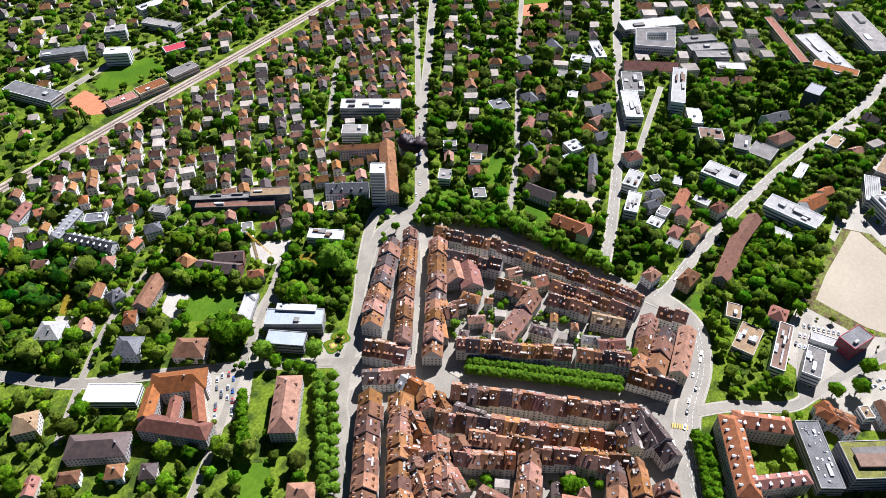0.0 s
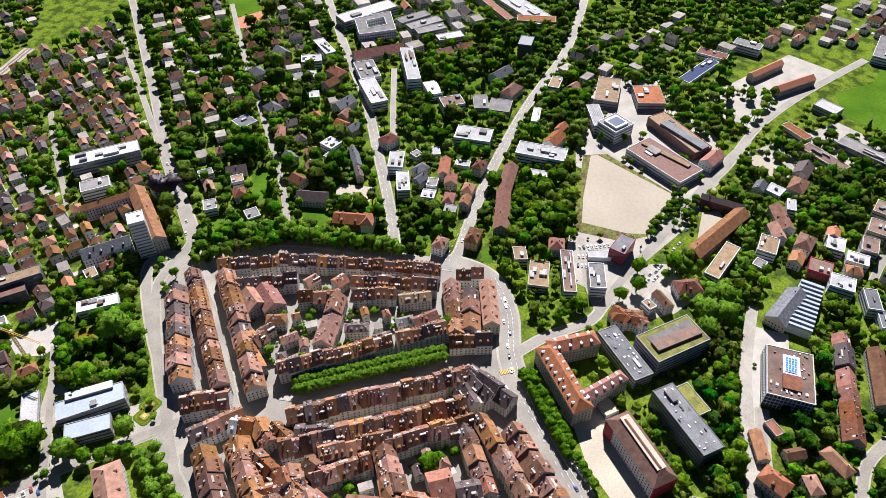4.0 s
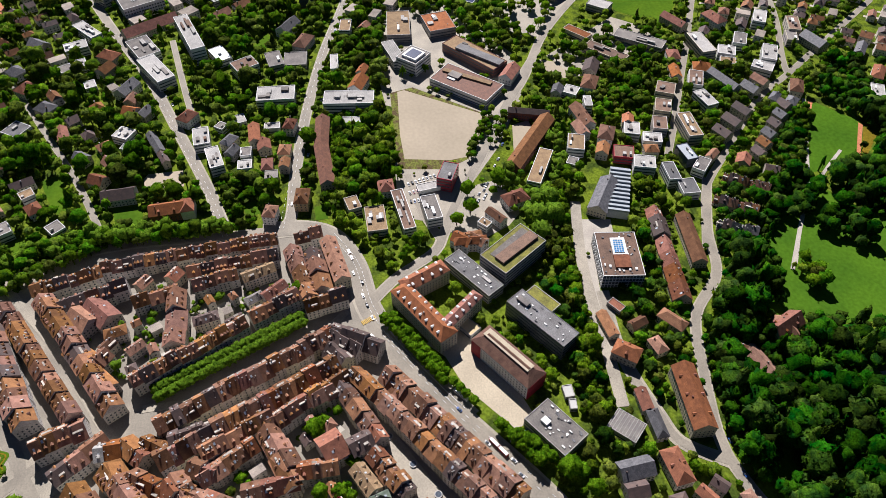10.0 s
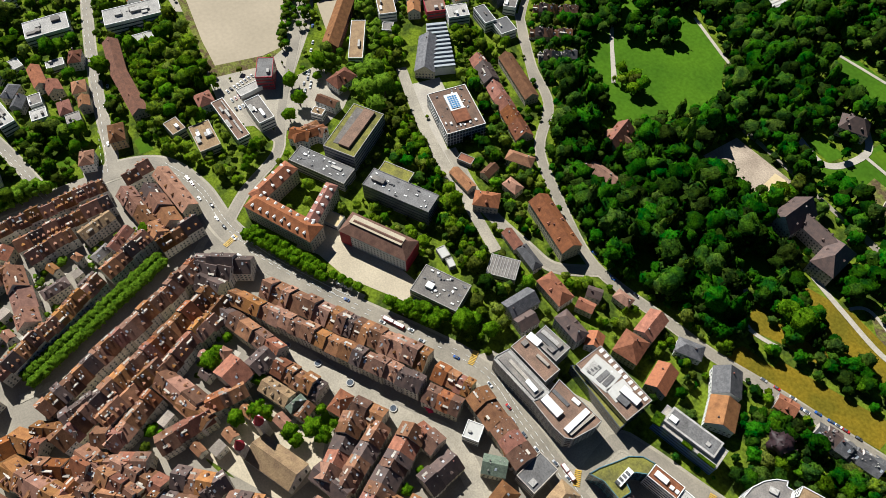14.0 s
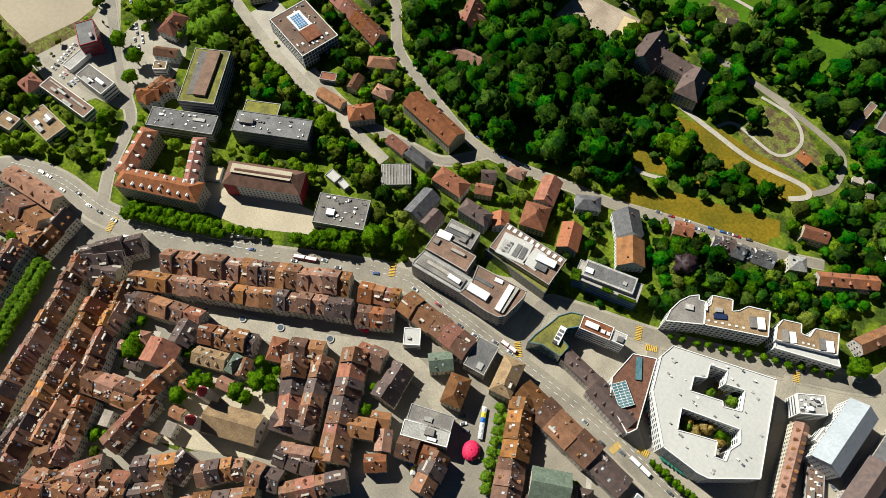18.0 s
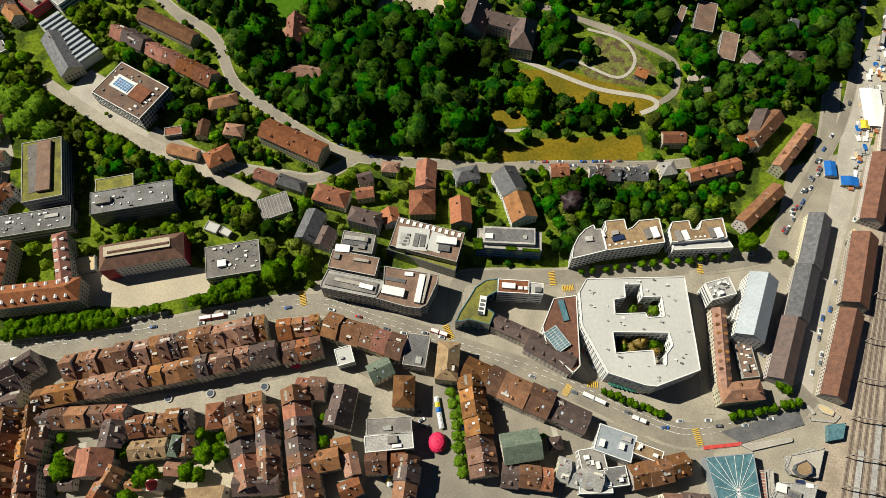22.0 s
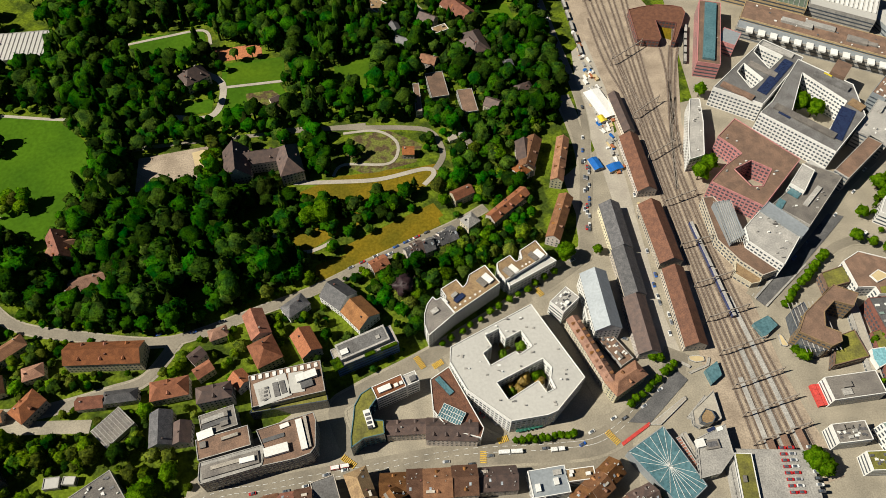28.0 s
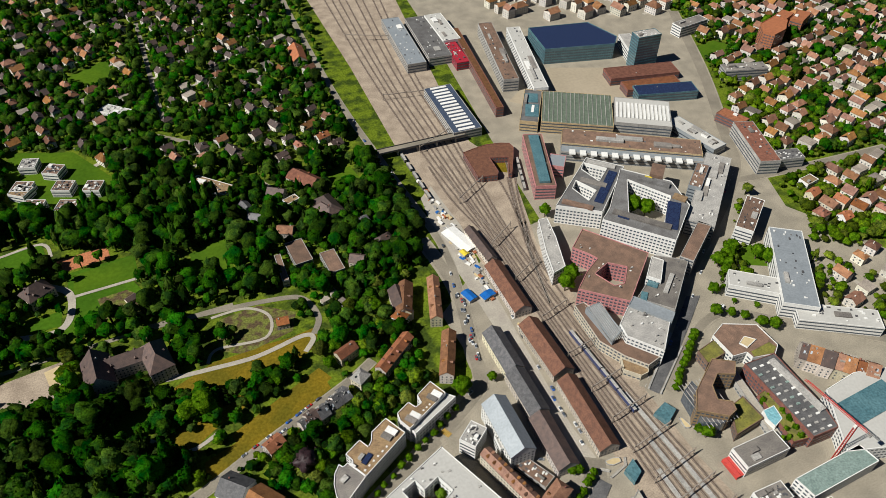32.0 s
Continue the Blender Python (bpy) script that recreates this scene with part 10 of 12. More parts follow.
flat(-364.7, -77.4, 13.4, 28.9, 97.1, 11, top="gravel_roof", wall="white", boxes=4)
flat(-398.1, -75.9, 21.0, 9.1, 99.6, 4, top="concrete", wall="white", boxes=0, strips=False)
flat(-623.1, -433.5, 13.0, 13.8, 121.6, 8, top="gravel_roof", wall="white", boxes=1)
flat(-631.2, -419.6, 11.0, 15.4, 111.9, 8, top="concrete", wall="white", boxes=1)
flat(-591.7, -403.1, 11.3, 13.2, 110.8, 7, top="concrete", wall="white", boxes=1)
house(-593.4, -466.8, 18.6, 15.0, 146.3, 8, roof="hip", tile="tile_red", wall="white", dormers=0, label="house in a garden with a red-brown roof", gap=3.0)
house(-556.2, -438.5, 18.2, 15.0, 56.3, 8, roof="hip", tile="slate", wall="plaster", dormers=0, label="house in a garden with a grey roof", gap=3.0)
house(-578.3, -363.6, 24.4, 15.0, 150.5, 9, roof="gable", tile="slate", wall="white", dormers=1, label="house in a garden with a grey roof", gap=3.0)
house(-642.0, -392.7, 21.1, 15.0, 59.9, 9, roof="hip", tile="tile_red", wall="plaster", dormers=0, label="house in a garden with a red-brown roof", gap=3.0)
house(-616.0, -391.6, 17.8, 14.0, 150.4, 9, roof="gable", tile="tile", wall="plaster", dormers=0, label="house in a garden with a brown roof", gap=3.0)
flat(-503.3, -354.4, 16.7, 15.4, 61.9, 9, top="concrete", wall="white", boxes=3)
house(-486.9, -323.4, 32.0, 8.2, 205.9, 8, roof="gable", tile="slate", wall="plaster", dormers=0, label="house in a garden with a grey roof", gap=3.0)
house(-463.5, -313.0, 15.8, 6.9, 205.4, 8, roof="gable", tile="tile_dark", wall="plaster", dormers=0, label="house in a garden with a dark roof", gap=3.0)
flat(-524.1, -458.1, 20.0, 19.3, 57.3, 8, top="slate_grey", wall="white", boxes=1)
house(-509.9, -412.2, 23.9, 9.7, 198.7, 8, roof="gable", tile="tile_red", wall="plaster", dormers=0, label="house in a garden with a red-brown roof", gap=3.0)
house(-474.4, -388.0, 14.1, 10.9, 52.8, 8, roof="gable", tile="slate", wall="plaster", dormers=0, label="house in a garden with a grey roof", gap=3.0)
house(-441.8, -367.8, 14.8, 12.7, 63.2, 7, roof="gable", tile="tile_red", wall="plaster", dormers=0, label="house in a garden with a red-brown roof", gap=3.0)
house(-419.0, -345.5, 28.2, 15.0, 94.7, 8, roof="gable", tile="tile_dark", wall="plaster", dormers=0, label="long hall with a grey-brown roof", gap=3.0)
flat(-486.3, -347.4, 14.8, 11.4, 68.2, 6, top="copper", wall="white", boxes=1)
house(-445.4, -433.7, 19.7, 10.9, 116.5, 7, roof="gable", tile="tile_dark", wall="plaster", dormers=0, label="house in a garden with a dark roof", gap=3.0)
house(-410.6, -415.2, 14.2, 11.6, 214.1, 8, roof="hip", tile="tile_red", wall="white", dormers=0, label="house in a garden with a red-brown roof", gap=3.0)
flat(-663.4, -430.9, 23.8, 16.4, 110.5, 10, top="concrete", wall="white", boxes=3)
flat(-693.7, -424.5, 13.2, 39.9, 131.5, 11, top="concrete", wall="white", boxes=4)
house(-538.8, -353.9, 14.2, 13.8, 67.6, 8, roof="gable", tile="tile_red", wall="plaster", dormers=0, label="house in a garden with a red-brown roof", gap=3.0)
house(-535.8, -340.4, 15.4, 11.2, 151.4, 8, roof="gable", tile="slate", wall="plaster", dormers=0, label="house in a garden with a grey roof", gap=3.0)
house(-559.1, -356.0, 13.4, 12.4, 164.6, 8, roof="gable", tile="tile", wall="plaster", dormers=0, label="house in a garden with a brown roof", gap=3.0)
house(-676.1, -473.8, 21.0, 15.0, 54.6, 7, roof="gable", tile="slate", wall="plaster", dormers=0, label="house in a garden with a grey roof", gap=3.0)
house(-624.8, -484.2, 17.4, 15.0, 47.1, 8, roof="hip", tile="slate", wall="white", dormers=0, label="house in a garden with a grey roof", gap=3.0)
ob = house(-394.5, -301.1, 28.9, 15.0, 94.4, 9, roof="gable", tile="tile_red", wall="brick", dormers=2, label="brick school with a red-brown roof", gap=3.0)
cross_wing(ob, 17, 16, 11, 10, "tile_red")
flat(-665.0, -79.0, 26.2, 51.2, 86.2, 9, top="ochre_roof", wall="concrete", boxes=3)
flat(-662.7, -33.7, 30.8, 37.2, 100.5, 9, top="tile_red", wall="concrete", boxes=3)
ob = flat(-589.3, -69.3, 27.2, 25.5, 137.7, 15, top="gravel_roof", wall="white", boxes=0, label="square white office tower with solar panels on its roof")
roof_box(ob, -588.0, -69.1, 17.7, 17.9, 136.7, 15, 2.6, "white", name="penthouse")
roof_box(ob, -588.0, -69.1, 14.1, 12.5, 136.7, 17.6, 0.3, "solar", name="solar_panel")
ob = flat(-607.7, -89.4, 13.9, 40.3, 105.2, 10, top="concrete", wall="white", boxes=0, label="low white wing with a striped roof")
beams(ob, 7, 10.4)
ob = flat(-593.5, -3.2, 73.5, 22.5, 39.1, 10, top="ochre_roof", wall="brick", boxes=4, label="long hall with an ochre gravel roof")
roof_box(ob, -585.4, 1.2, 56.5, 10.3, 46.4, 10, 3.0, "grey_roof", name="roof_hall", label="grey metal hall roof")
ob = flat(-542.8, -19.5, 69.0, 33.9, 48.1, 9, top="shed_roof", wall="white", boxes=3, edge="white", label="long hall with a rust-brown roof")
roof_box(ob, -550.0, -17.7, 54.8, 5.5, 55.3, 9, 1.8, "ochre_roof", name="roof_ridge")
house(-555.5, 28.1, 25.5, 14.2, 146.9, 8, roof="gable", tile="tile_red", wall="white", dormers=0, label="house in a garden with a red-brown roof", gap=3.0)
flat(-502.1, 177.8, 18.6, 19.4, 64.8, 12, top="brown_roof", wall="plaster", boxes=2)
flat(-474.5, 165.4, 15.6, 20.6, 68.8, 12, top="brown_roof", wall="plaster", boxes=2)
flat(-448.4, 153.2, 13.5, 19.4, 74.3, 12, top="brown_roof", wall="plaster", boxes=1)
flat(-431.8, 140.8, 17.6, 13.8, 74.3, 9, top="concrete", wall="white", boxes=3)
house(-416.4, 134.6, 12.8, 10.5, 82.6, 9, roof="hip", tile="tile", wall="plaster", dormers=0, label="house in a garden with a brown roof", gap=3.0)
flat(-397.1, 121.4, 19.2, 16.5, 74.7, 11, top="concrete", wall="white", boxes=3)
flat(-382.1, 141.1, 10.9, 23.0, 89.5, 11, top="slate_grey", wall="white", boxes=1)
flat(-363.0, 150.4, 15.5, 18.8, 89.6, 9, top="slate_grey", wall="white", boxes=1)
flat(-406.4, 165.0, 11.3, 21.9, 99.5, 10, top="metal", wall="glass", boxes=3)
flat(-389.4, 172.9, 11.5, 19.0, 49.8, 9, top="gravel_roof", wall="white", boxes=1)
house(-402.3, 188.2, 13.7, 7.2, 131.0, 8, roof="gable", tile="tile", wall="plaster", dormers=0, label="house in a garden with a brown roof", gap=3.0)
flat(-442.6, 180.6, 13.7, 35.5, 90.2, 12, top="ochre_roof", wall="plaster", boxes=5)
flat(-483.5, 213.2, 12.9, 25.5, 103.9, 10, top="concrete", wall="white", boxes=3)
house(-513.1, 244.5, 37.9, 11.1, 203.0, 9, roof="gable", tile="slate", wall="plaster", dormers=0, label="house in a garden with a grey roof", gap=3.0)
flat(-518.8, 216.7, 14.4, 26.3, 68.3, 9, top="brown_roof", wall="white", boxes=3)
house(-537.6, 230.3, 18.1, 15.0, 73.5, 9, roof="hip", tile="tile_red", wall="plaster", dormers=0, label="house in a garden with a red-brown roof", gap=3.0)
flat(-578.2, 244.7, 16.2, 39.4, 96.0, 12, top="concrete", wall="plaster", boxes=1)
flat(-563.8, 268.6, 18.3, 17.2, 67.4, 9, top="concrete", wall="white", boxes=3)
flat(-547.7, 263.9, 16.7, 11.6, 67.7, 7, top="ochre_roof", wall="white", boxes=1)
flat(-530.5, 294.7, 21.5, 15.1, 53.9, 9, top="concrete", wall="white", boxes=4)
flat(-551.4, 311.2, 15.3, 29.0, 63.1, 11, top="concrete", wall="white", boxes=3)
house(-473.5, 83.9, 33.4, 13.0, 190.8, 9, roof="gable", tile="tile", wall="white", dormers=1, label="house in a garden with a brown roof", gap=3.0)
house(-453.5, 77.1, 19.5, 11.4, 190.4, 9, roof="gable", tile="tile", wall="white", dormers=0, label="house in a garden with a brown roof", gap=3.0)
flat(-433.7, 67.4, 15.8, 22.1, 74.4, 10, top="ochre_roof", wall="white", boxes=2)
flat(-411.1, 58.4, 9.6, 10.7, 59.5, 7, top="gravel_roof", wall="white", boxes=1)
house(-443.5, 99.4, 20.8, 14.0, 156.0, 10, roof="hip", tile="tile", wall="white", dormers=0, label="house in a garden with a brown roof", gap=3.0)
flat(-446.5, 125.2, 14.8, 18.1, 74.3, 10, top="concrete", wall="white", boxes=3)
house(-461.6, 126.2, 12.4, 10.6, 163.8, 9, roof="gable", tile="tile_orange", wall="plaster", dormers=0, label="house in a garden with a orange roof", gap=3.0)
house(-423.0, 90.1, 15.1, 11.3, 156.5, 8, roof="gable", tile="tile", wall="plaster", dormers=0, label="house in a garden with a brown roof", gap=3.0)
flat(-416.3, 108.3, 18.5, 17.0, 74.5, 8, top="brown_roof", wall="red", boxes=2)
flat(-493.5, 94.8, 7.8, 16.3, 82.6, 10, top="concrete", wall="white", boxes=1)
house(-526.6, 105.8, 23.1, 15.0, 154.9, 9, roof="hip", tile="tile", wall="white", dormers=0, label="house in a garden with a brown roof", gap=3.0)
flat(-519.1, 84.8, 14.9, 14.5, 57.1, 6, top="concrete", wall="white", boxes=1)
house(-519.4, 70.2, 14.5, 10.0, 155.4, 8, roof="gable", tile="slate", wall="plaster", dormers=0, label="house in a garden with a grey roof", gap=3.0)
house(-432.9, 210.7, 17.4, 11.4, 207.0, 8, roof="gable", tile="tile_dark", wall="plaster", dormers=0, label="house in a garden with a dark roof", gap=3.0)
house(-448.4, 226.7, 18.0, 11.8, 207.0, 8, roof="gable", tile="tile_dark", wall="plaster", dormers=0, label="house in a garden with a dark roof", gap=3.0)
house(-463.8, 243.8, 18.7, 11.2, 207.2, 8, roof="gable", tile="tile_dark", wall="plaster", dormers=0, label="house in a garden with a dark roof", gap=3.0)
house(-497.3, 266.7, 18.0, 12.8, 207.8, 8, roof="gable", tile="slate", wall="plaster", dormers=0, label="house in a garden with a grey roof", gap=3.0)
house(-508.7, 282.0, 17.5, 11.2, 207.9, 8, roof="gable", tile="tile", wall="plaster", dormers=0, label="house in a garden with a brown roof", gap=3.0)
house(-467.2, 289.2, 12.8, 11.3, 204.1, 7, roof="gable", tile="tile_dark", wall="plaster", dormers=0, label="house in a garden with a dark roof", gap=3.0)
house(-452.5, 278.3, 12.4, 11.0, 203.6, 7, roof="gable", tile="slate", wall="plaster", dormers=0, label="house in a garden with a grey roof", gap=3.0)
house(-439.6, 266.8, 12.0, 10.7, 203.6, 7, roof="gable", tile="tile_dark", wall="plaster", dormers=0, label="house in a garden with a dark roof", gap=3.0)
house(-426.0, 254.8, 12.6, 11.3, 203.3, 7, roof="gable", tile="slate", wall="plaster", dormers=0, label="house in a garden with a grey roof", gap=3.0)
house(-413.7, 244.2, 12.2, 10.3, 203.2, 7, roof="gable", tile="tile", wall="plaster", dormers=0, label="house in a garden with a brown roof", gap=3.0)
house(-401.8, 233.3, 11.9, 10.1, 203.1, 7, roof="gable", tile="tile_dark", wall="plaster", dormers=0, label="house in a garden with a dark roof", gap=3.0)
house(-377.1, 234.8, 12.3, 10.3, 66.3, 7, roof="gable", tile="tile_dark", wall="plaster", dormers=0, label="house in a garden with a dark roof", gap=3.0)
house(-392.4, 214.4, 14.1, 12.4, 147.8, 7, roof="gable", tile="tile_red", wall="plaster", dormers=0, label="house in a garden with a red-brown roof", gap=3.0)
house(-479.2, 284.4, 14.7, 8.1, 135.5, 8, roof="hip", tile="slate", wall="white", dormers=0, label="house in a garden with a grey roof", gap=3.0)
house(-469.8, 298.0, 14.6, 10.5, 135.8, 8, roof="hip", tile="slate", wall="white", dormers=0, label="house in a garden with a grey roof", gap=3.0)
house(-492.2, 313.9, 21.6, 12.5, 154.2, 9, roof="hip", tile="tile", wall="plaster", dormers=0, label="house in a garden with a brown roof", gap=3.0)
flat(-603.4, 363.1, 13.4, 29.4, 72.6, 11, top="brown_roof", wall="plaster", boxes=3)
flat(-582.6, 351.7, 11.8, 21.2, 72.8, 9, top="gravel_roof", wall="plaster", boxes=2)
house(-572.1, 373.1, 29.3, 15.0, 200.8, 8, roof="gable", tile="slate", wall="plaster", dormers=0, label="house in a garden with a grey roof", gap=3.0)
flat(-584.2, 292.6, 13.8, 23.4, 63.2, 9, top="gravel_roof", wall="white", boxes=1)
house(-629.3, 280.2, 27.0, 15.0, 203.0, 10, roof="hip", tile="tile_red", wall="white", dormers=0, label="house in a garden with a red-brown roof", gap=3.0)
flat(-622.4, 331.9, 14.2, 26.8, 62.0, 11, top="concrete", wall="white", boxes=2)
house(-505.3, 410.9, 25.7, 11.7, 142.3, 8, roof="hip", tile="tile_red", wall="white", dormers=0, label="house in a garden with a red-brown roof", gap=3.0)
flat(-476.6, 394.1, 12.8, 20.8, 63.8, 7, top="concrete", wall="white", boxes=2)
house(-548.9, 415.2, 23.4, 10.4, 141.6, 8, roof="gable", tile="slate", wall="plaster", dormers=0, label="house in a garden with a grey roof", gap=3.0)
house(-534.0, 200.1, 20.7, 10.3, 172.5, 8, roof="gable", tile="tile_red", wall="plaster", dormers=0, label="house in a garden with a red-brown roof", gap=3.0)
house(-566.5, 210.0, 16.7, 12.7, 172.5, 7, roof="hip", tile="tile_red", wall="white", dormers=0, label="house in a garden with a red-brown roof", gap=3.0)
house(-632.3, 234.3, 32.1, 12.1, 209.0, 8, roof="gable", tile="tile_red", wall="plaster", dormers=0, label="house in a garden with a red-brown roof", gap=3.0)
house(-370.2, -3.3, 21.1, 14.7, 109.3, 8, roof="hip", tile="tile_red", wall="white", dormers=1, label="house in a garden with a red-brown roof", gap=3.0)
house(-350.9, -23.7, 18.7, 8.1, 36.4, 8, roof="gable", tile="tile", wall="white", dormers=0, label="house in a garden with a brown roof", gap=3.0)
flat(-344.7, -34.5, 10.2, 7.6, 42.8, 7, top="ochre_roof", wall="white", boxes=1)
house(-327.7, -50.1, 22.0, 13.1, 95.9, 8, roof="hip", tile="tile", wall="white", dormers=1, label="house in a garden with a brown roof", gap=3.0)
flat(-626.1, 119.6, 11.7, 31.9, 130.7, 6, top="tile_red", wall="plaster", boxes=0)
flat(-582.0, 139.7, 15.2, 48.4, 133.8, 7, top="brown_roof", wall="plaster", boxes=2)
flat(-601.3, 183.7, 17.5, 55.8, 143.8, 7, top="gravel_roof", wall="concrete", boxes=4, units="white")
flat(-678.9, 159.9, 18.5, 25.7, 140.6, 8, top="concrete", wall="concrete", boxes=0)
house(-555.9, 115.5, 21.9, 15.0, 154.5, 7, roof="gable", tile="tile_dark", wall="plaster", dormers=0, label="house in a garden with a dark roof", gap=3.0)
rows_done()

# ---- house quarters ----
suburb([(59.4, 267.8), (101.3, 269.7), (110.8, 247.3), (72, 245.4)], 20, 9, 12, 141, size=(5, 7), h=(3, 4), flats=1.0, fill=0.9)
suburb([(-785.5, -1280.4), (-897.3, -927.3), (-664.9, -811.7), (-541.6, -802.9), (-439, -795.7), (-333.9, -814.9)], 48, 32, 29, 139, size=(11, 16), h=(6, 9), flats=0.3)
suburb([(-1195.4, -146.2), (-1325.3, 264), (-936.9, 208.1), (-939.1, 56.2), (-923.4, -105.9)], 35, 30, 28, 140, size=(12, 20), h=(7, 11), flats=0.4)
suburb([(-208.8, -291.2), (-159.2, -231.9), (-100.9, -194.2), (-21.6, -125.1), (-1.4, -140.3), (-149, -316.9)], 26, 12, 11, 137, size=(7, 10), h=(7, 10), fill=0.95, flats=0.2, tiles=("tile", "tile_red", "tile_dark"))
suburb([(-389.9, 860.9), (-93.7, 796.2), (-84.5, 630.4), (-174.1, 603.3), (-253.5, 517.7), (-307.7, 475.6)], 25, 27, 25, 138, size=(10, 15), h=(6, 9), flats=0.2, tiles=("tile", "tile_dark", "tile_red"))
suburb([(-306.2, -373.6), (-344.5, -206.5), (-290.4, -189), (-231.6, -304.2), (-218.7, -329.7)], 27, 9, 8.5, 131, size=(6.5, 9.5), h=(6, 10), fill=1.0, flats=0.3, tiles=("tile", "tile_red", "tile_dark"))
suburb([(-182.1, -282.8), (-250, -168.2), (-160.3, -127), (-115.1, -140.6), (-91.5, -193.8), (-130.7, -288.4)], 25, 10, 9, 132, size=(7, 10), h=(6, 10), fill=0.9, flats=0.3, tiles=("tile", "tile_red", "tile_dark"))
suburb([(-66.7, -80.4), (-9.3, -51.4), (20.2, -100.9), (-30.4, -133.7)], 40, 12, 11, 133, size=(7, 10), h=(5, 9), fill=0.8, flats=0.5, tiles=("tile", "tile_red", "tile_dark"))
suburb([(32.2, -27.5), (103.7, -26.2), (149.5, -30), (62.5, -80.2)], 40, 12, 11, 134, size=(7, 11), h=(6, 10), fill=0.9, flats=0.4, tiles=("tile", "tile_red", "tile_dark"))
suburb([(-206.1, -164.9), (-160, -138.3), (-150, -152.9), (-201.1, -190.3)], 40, 12, 11, 135, size=(7, 11), h=(7, 10), fill=0.9, flats=0.2, tiles=("tile", "tile_red", "tile_dark"))
suburb([(-157.3, -334), (-167.1, -320.5), (-101.6, -268.3), (-90.8, -283.2)], 27, 11, 10, 136, size=(7, 9), h=(4, 8), fill=0.8, flats=0.5, tiles=("tile", "tile_red", "tile_dark"))
suburb([(-116.3, -765.1), (-416.9, -763.3), (-595.8, -770), (-717.1, -722.9), (-337.1, -432.2), (-292.3, -460.3), (-270.6, -496.8), (-230.5, -500.6), (-175.8, -588.6), (-70.1, -685.4)], 48, 19, 18, 101, things=14, size=(10, 14), tiles=("tile_red", "tile", "tile_red", "tile_orange", "tile_dark", "tile"), h=(7, 10), label="villa in a garden")
suburb([(-77.9, -698.8), (-175.8, -588.6), (-161.2, -547.8), (-104.4, -527.9), (-49.1, -509.5), (4.1, -557.2)], 40, 34, 30, 102, things=10, size=(11, 16), h=(6, 9), label="villa among trees")
suburb([(6.9, -552.5), (-44.7, -489.6), (-22.5, -433.5), (-21.4, -379.2), (54.2, -470.7)], 40, 28, 26, 103, things=12, size=(11, 15), h=(6, 9), tiles=("tile", "tile_red", "tile_dark"), label="villa in a garden")
suburb([(-721.9, -716.4), (-800.2, -608.7), (-443.6, -388.4), (-379.4, -373.8), (-372, -441.4)], 35, 28, 27, 104, things=8, size=(11, 17), flats=0.45, h=(6, 9), label="villa among trees")
suburb([(-802.6, -605.4), (-881, -497.6), (-403.1, -262.2), (-449.9, -333.9), (-422.3, -372)], 35, 27, 26, 105, things=4, size=(11, 17), h=(6, 9), label="house among trees", flats=0.3)
suburb([(-411.9, -1275.3), (-681.7, -904.6), (-140.4, -806.6)], 48, 34, 30, 106, size=(11, 16), h=(6, 9), label="house beyond the railway")
suburb([(-905.3, -496.1), (-1193.6, -201.1), (-767.6, -236.1), (-707.7, -255.8), (-697.5, -399.6)], 35, 27, 25, 107, size=(14, 22), flats=0.6, h=(8, 13), label="block in the north quarter")
suburb([(-580.5, 219.0), (-805.4, 323.6), (-810.6, 408.3), (-749.2, 449.9), (-641.4, 365.2), (-562.2, 331.5), (-566.3, 300.8), (-596.6, 287.5)], 60, 19, 18.5, 110, things=6, size=(11, 16), h=(7, 11), flats=0.25, label="house in the hillside quarter")
suburb([(-561.0, 340.8), (-646.5, 374.6), (-784.2, 483.0), (-783.9, 546.5), (-680.5, 524.8), (-502.1, 421.1), (-559.3, 395.8), (-583.2, 388.2)], 55, 18.5, 18, 111, things=6, size=(10, 15), h=(6, 9), flats=0.2, label="house in the hillside quarter")
suburb([(-783.8, 42.3), (-965.8, 221.9), (-1022.5, 447.1), (-778.4, 346.8), (-804.9, 314.1), (-830.3, 250.5), (-821.8, 140.6)], 60, 26, 24, 112, size=(11, 20), flats=0.4, label="far block in gardens")
suburb([(-769.4, -143.4), (-838.3, -56.2), (-915.7, 55.9), (-737.3, -3.6), (-719.3, -59.2), (-637.7, -131.4)], 60, 32, 30, 113, size=(12, 18), flats=0.4, label="house among trees")
suburb([(-392.6, -564), (-380.2, -525.5), (-278.8, -456.1), (-232.8, -478)], 60, 32, 30, 114)
suburb([(-219.3, 1124.4), (190.7, 972), (168.2, 532.7), (155.2, 435.7), (36.6, 479.8), (-2.1, 484), (-71.5, 509.9), (-180.6, 581.7)], 25, 26, 24, 115, things=6, fill=0.75, size=(10, 15), tiles=("tile", "tile_dark", "slate", "tile_red", "tile_dark"), h=(5, 8), label="garden house on the hill")
suburb([(673, 621.9), (1042.9, 586.6), (607.6, 164.6), (529.6, 193.7), (580.2, 267.2), (581, 366.8), (629.4, 484.8)], 15, 18.5, 18, 116, things=8, size=(11, 16), h=(7, 10), tiles=("tile_red", "tile", "tile_red", "tile_orange"), flats=0.15, label="red-roofed house")
suburb([(436.9, 880.5), (765.4, 758.4), (665.7, 624.6), (561.4, 644.6), (459.9, 664), (416.2, 717.4)], 15, 22, 20, 117, size=(12, 20), h=(9, 13), tiles=("tile_red", "tile"), label="red-roofed block")
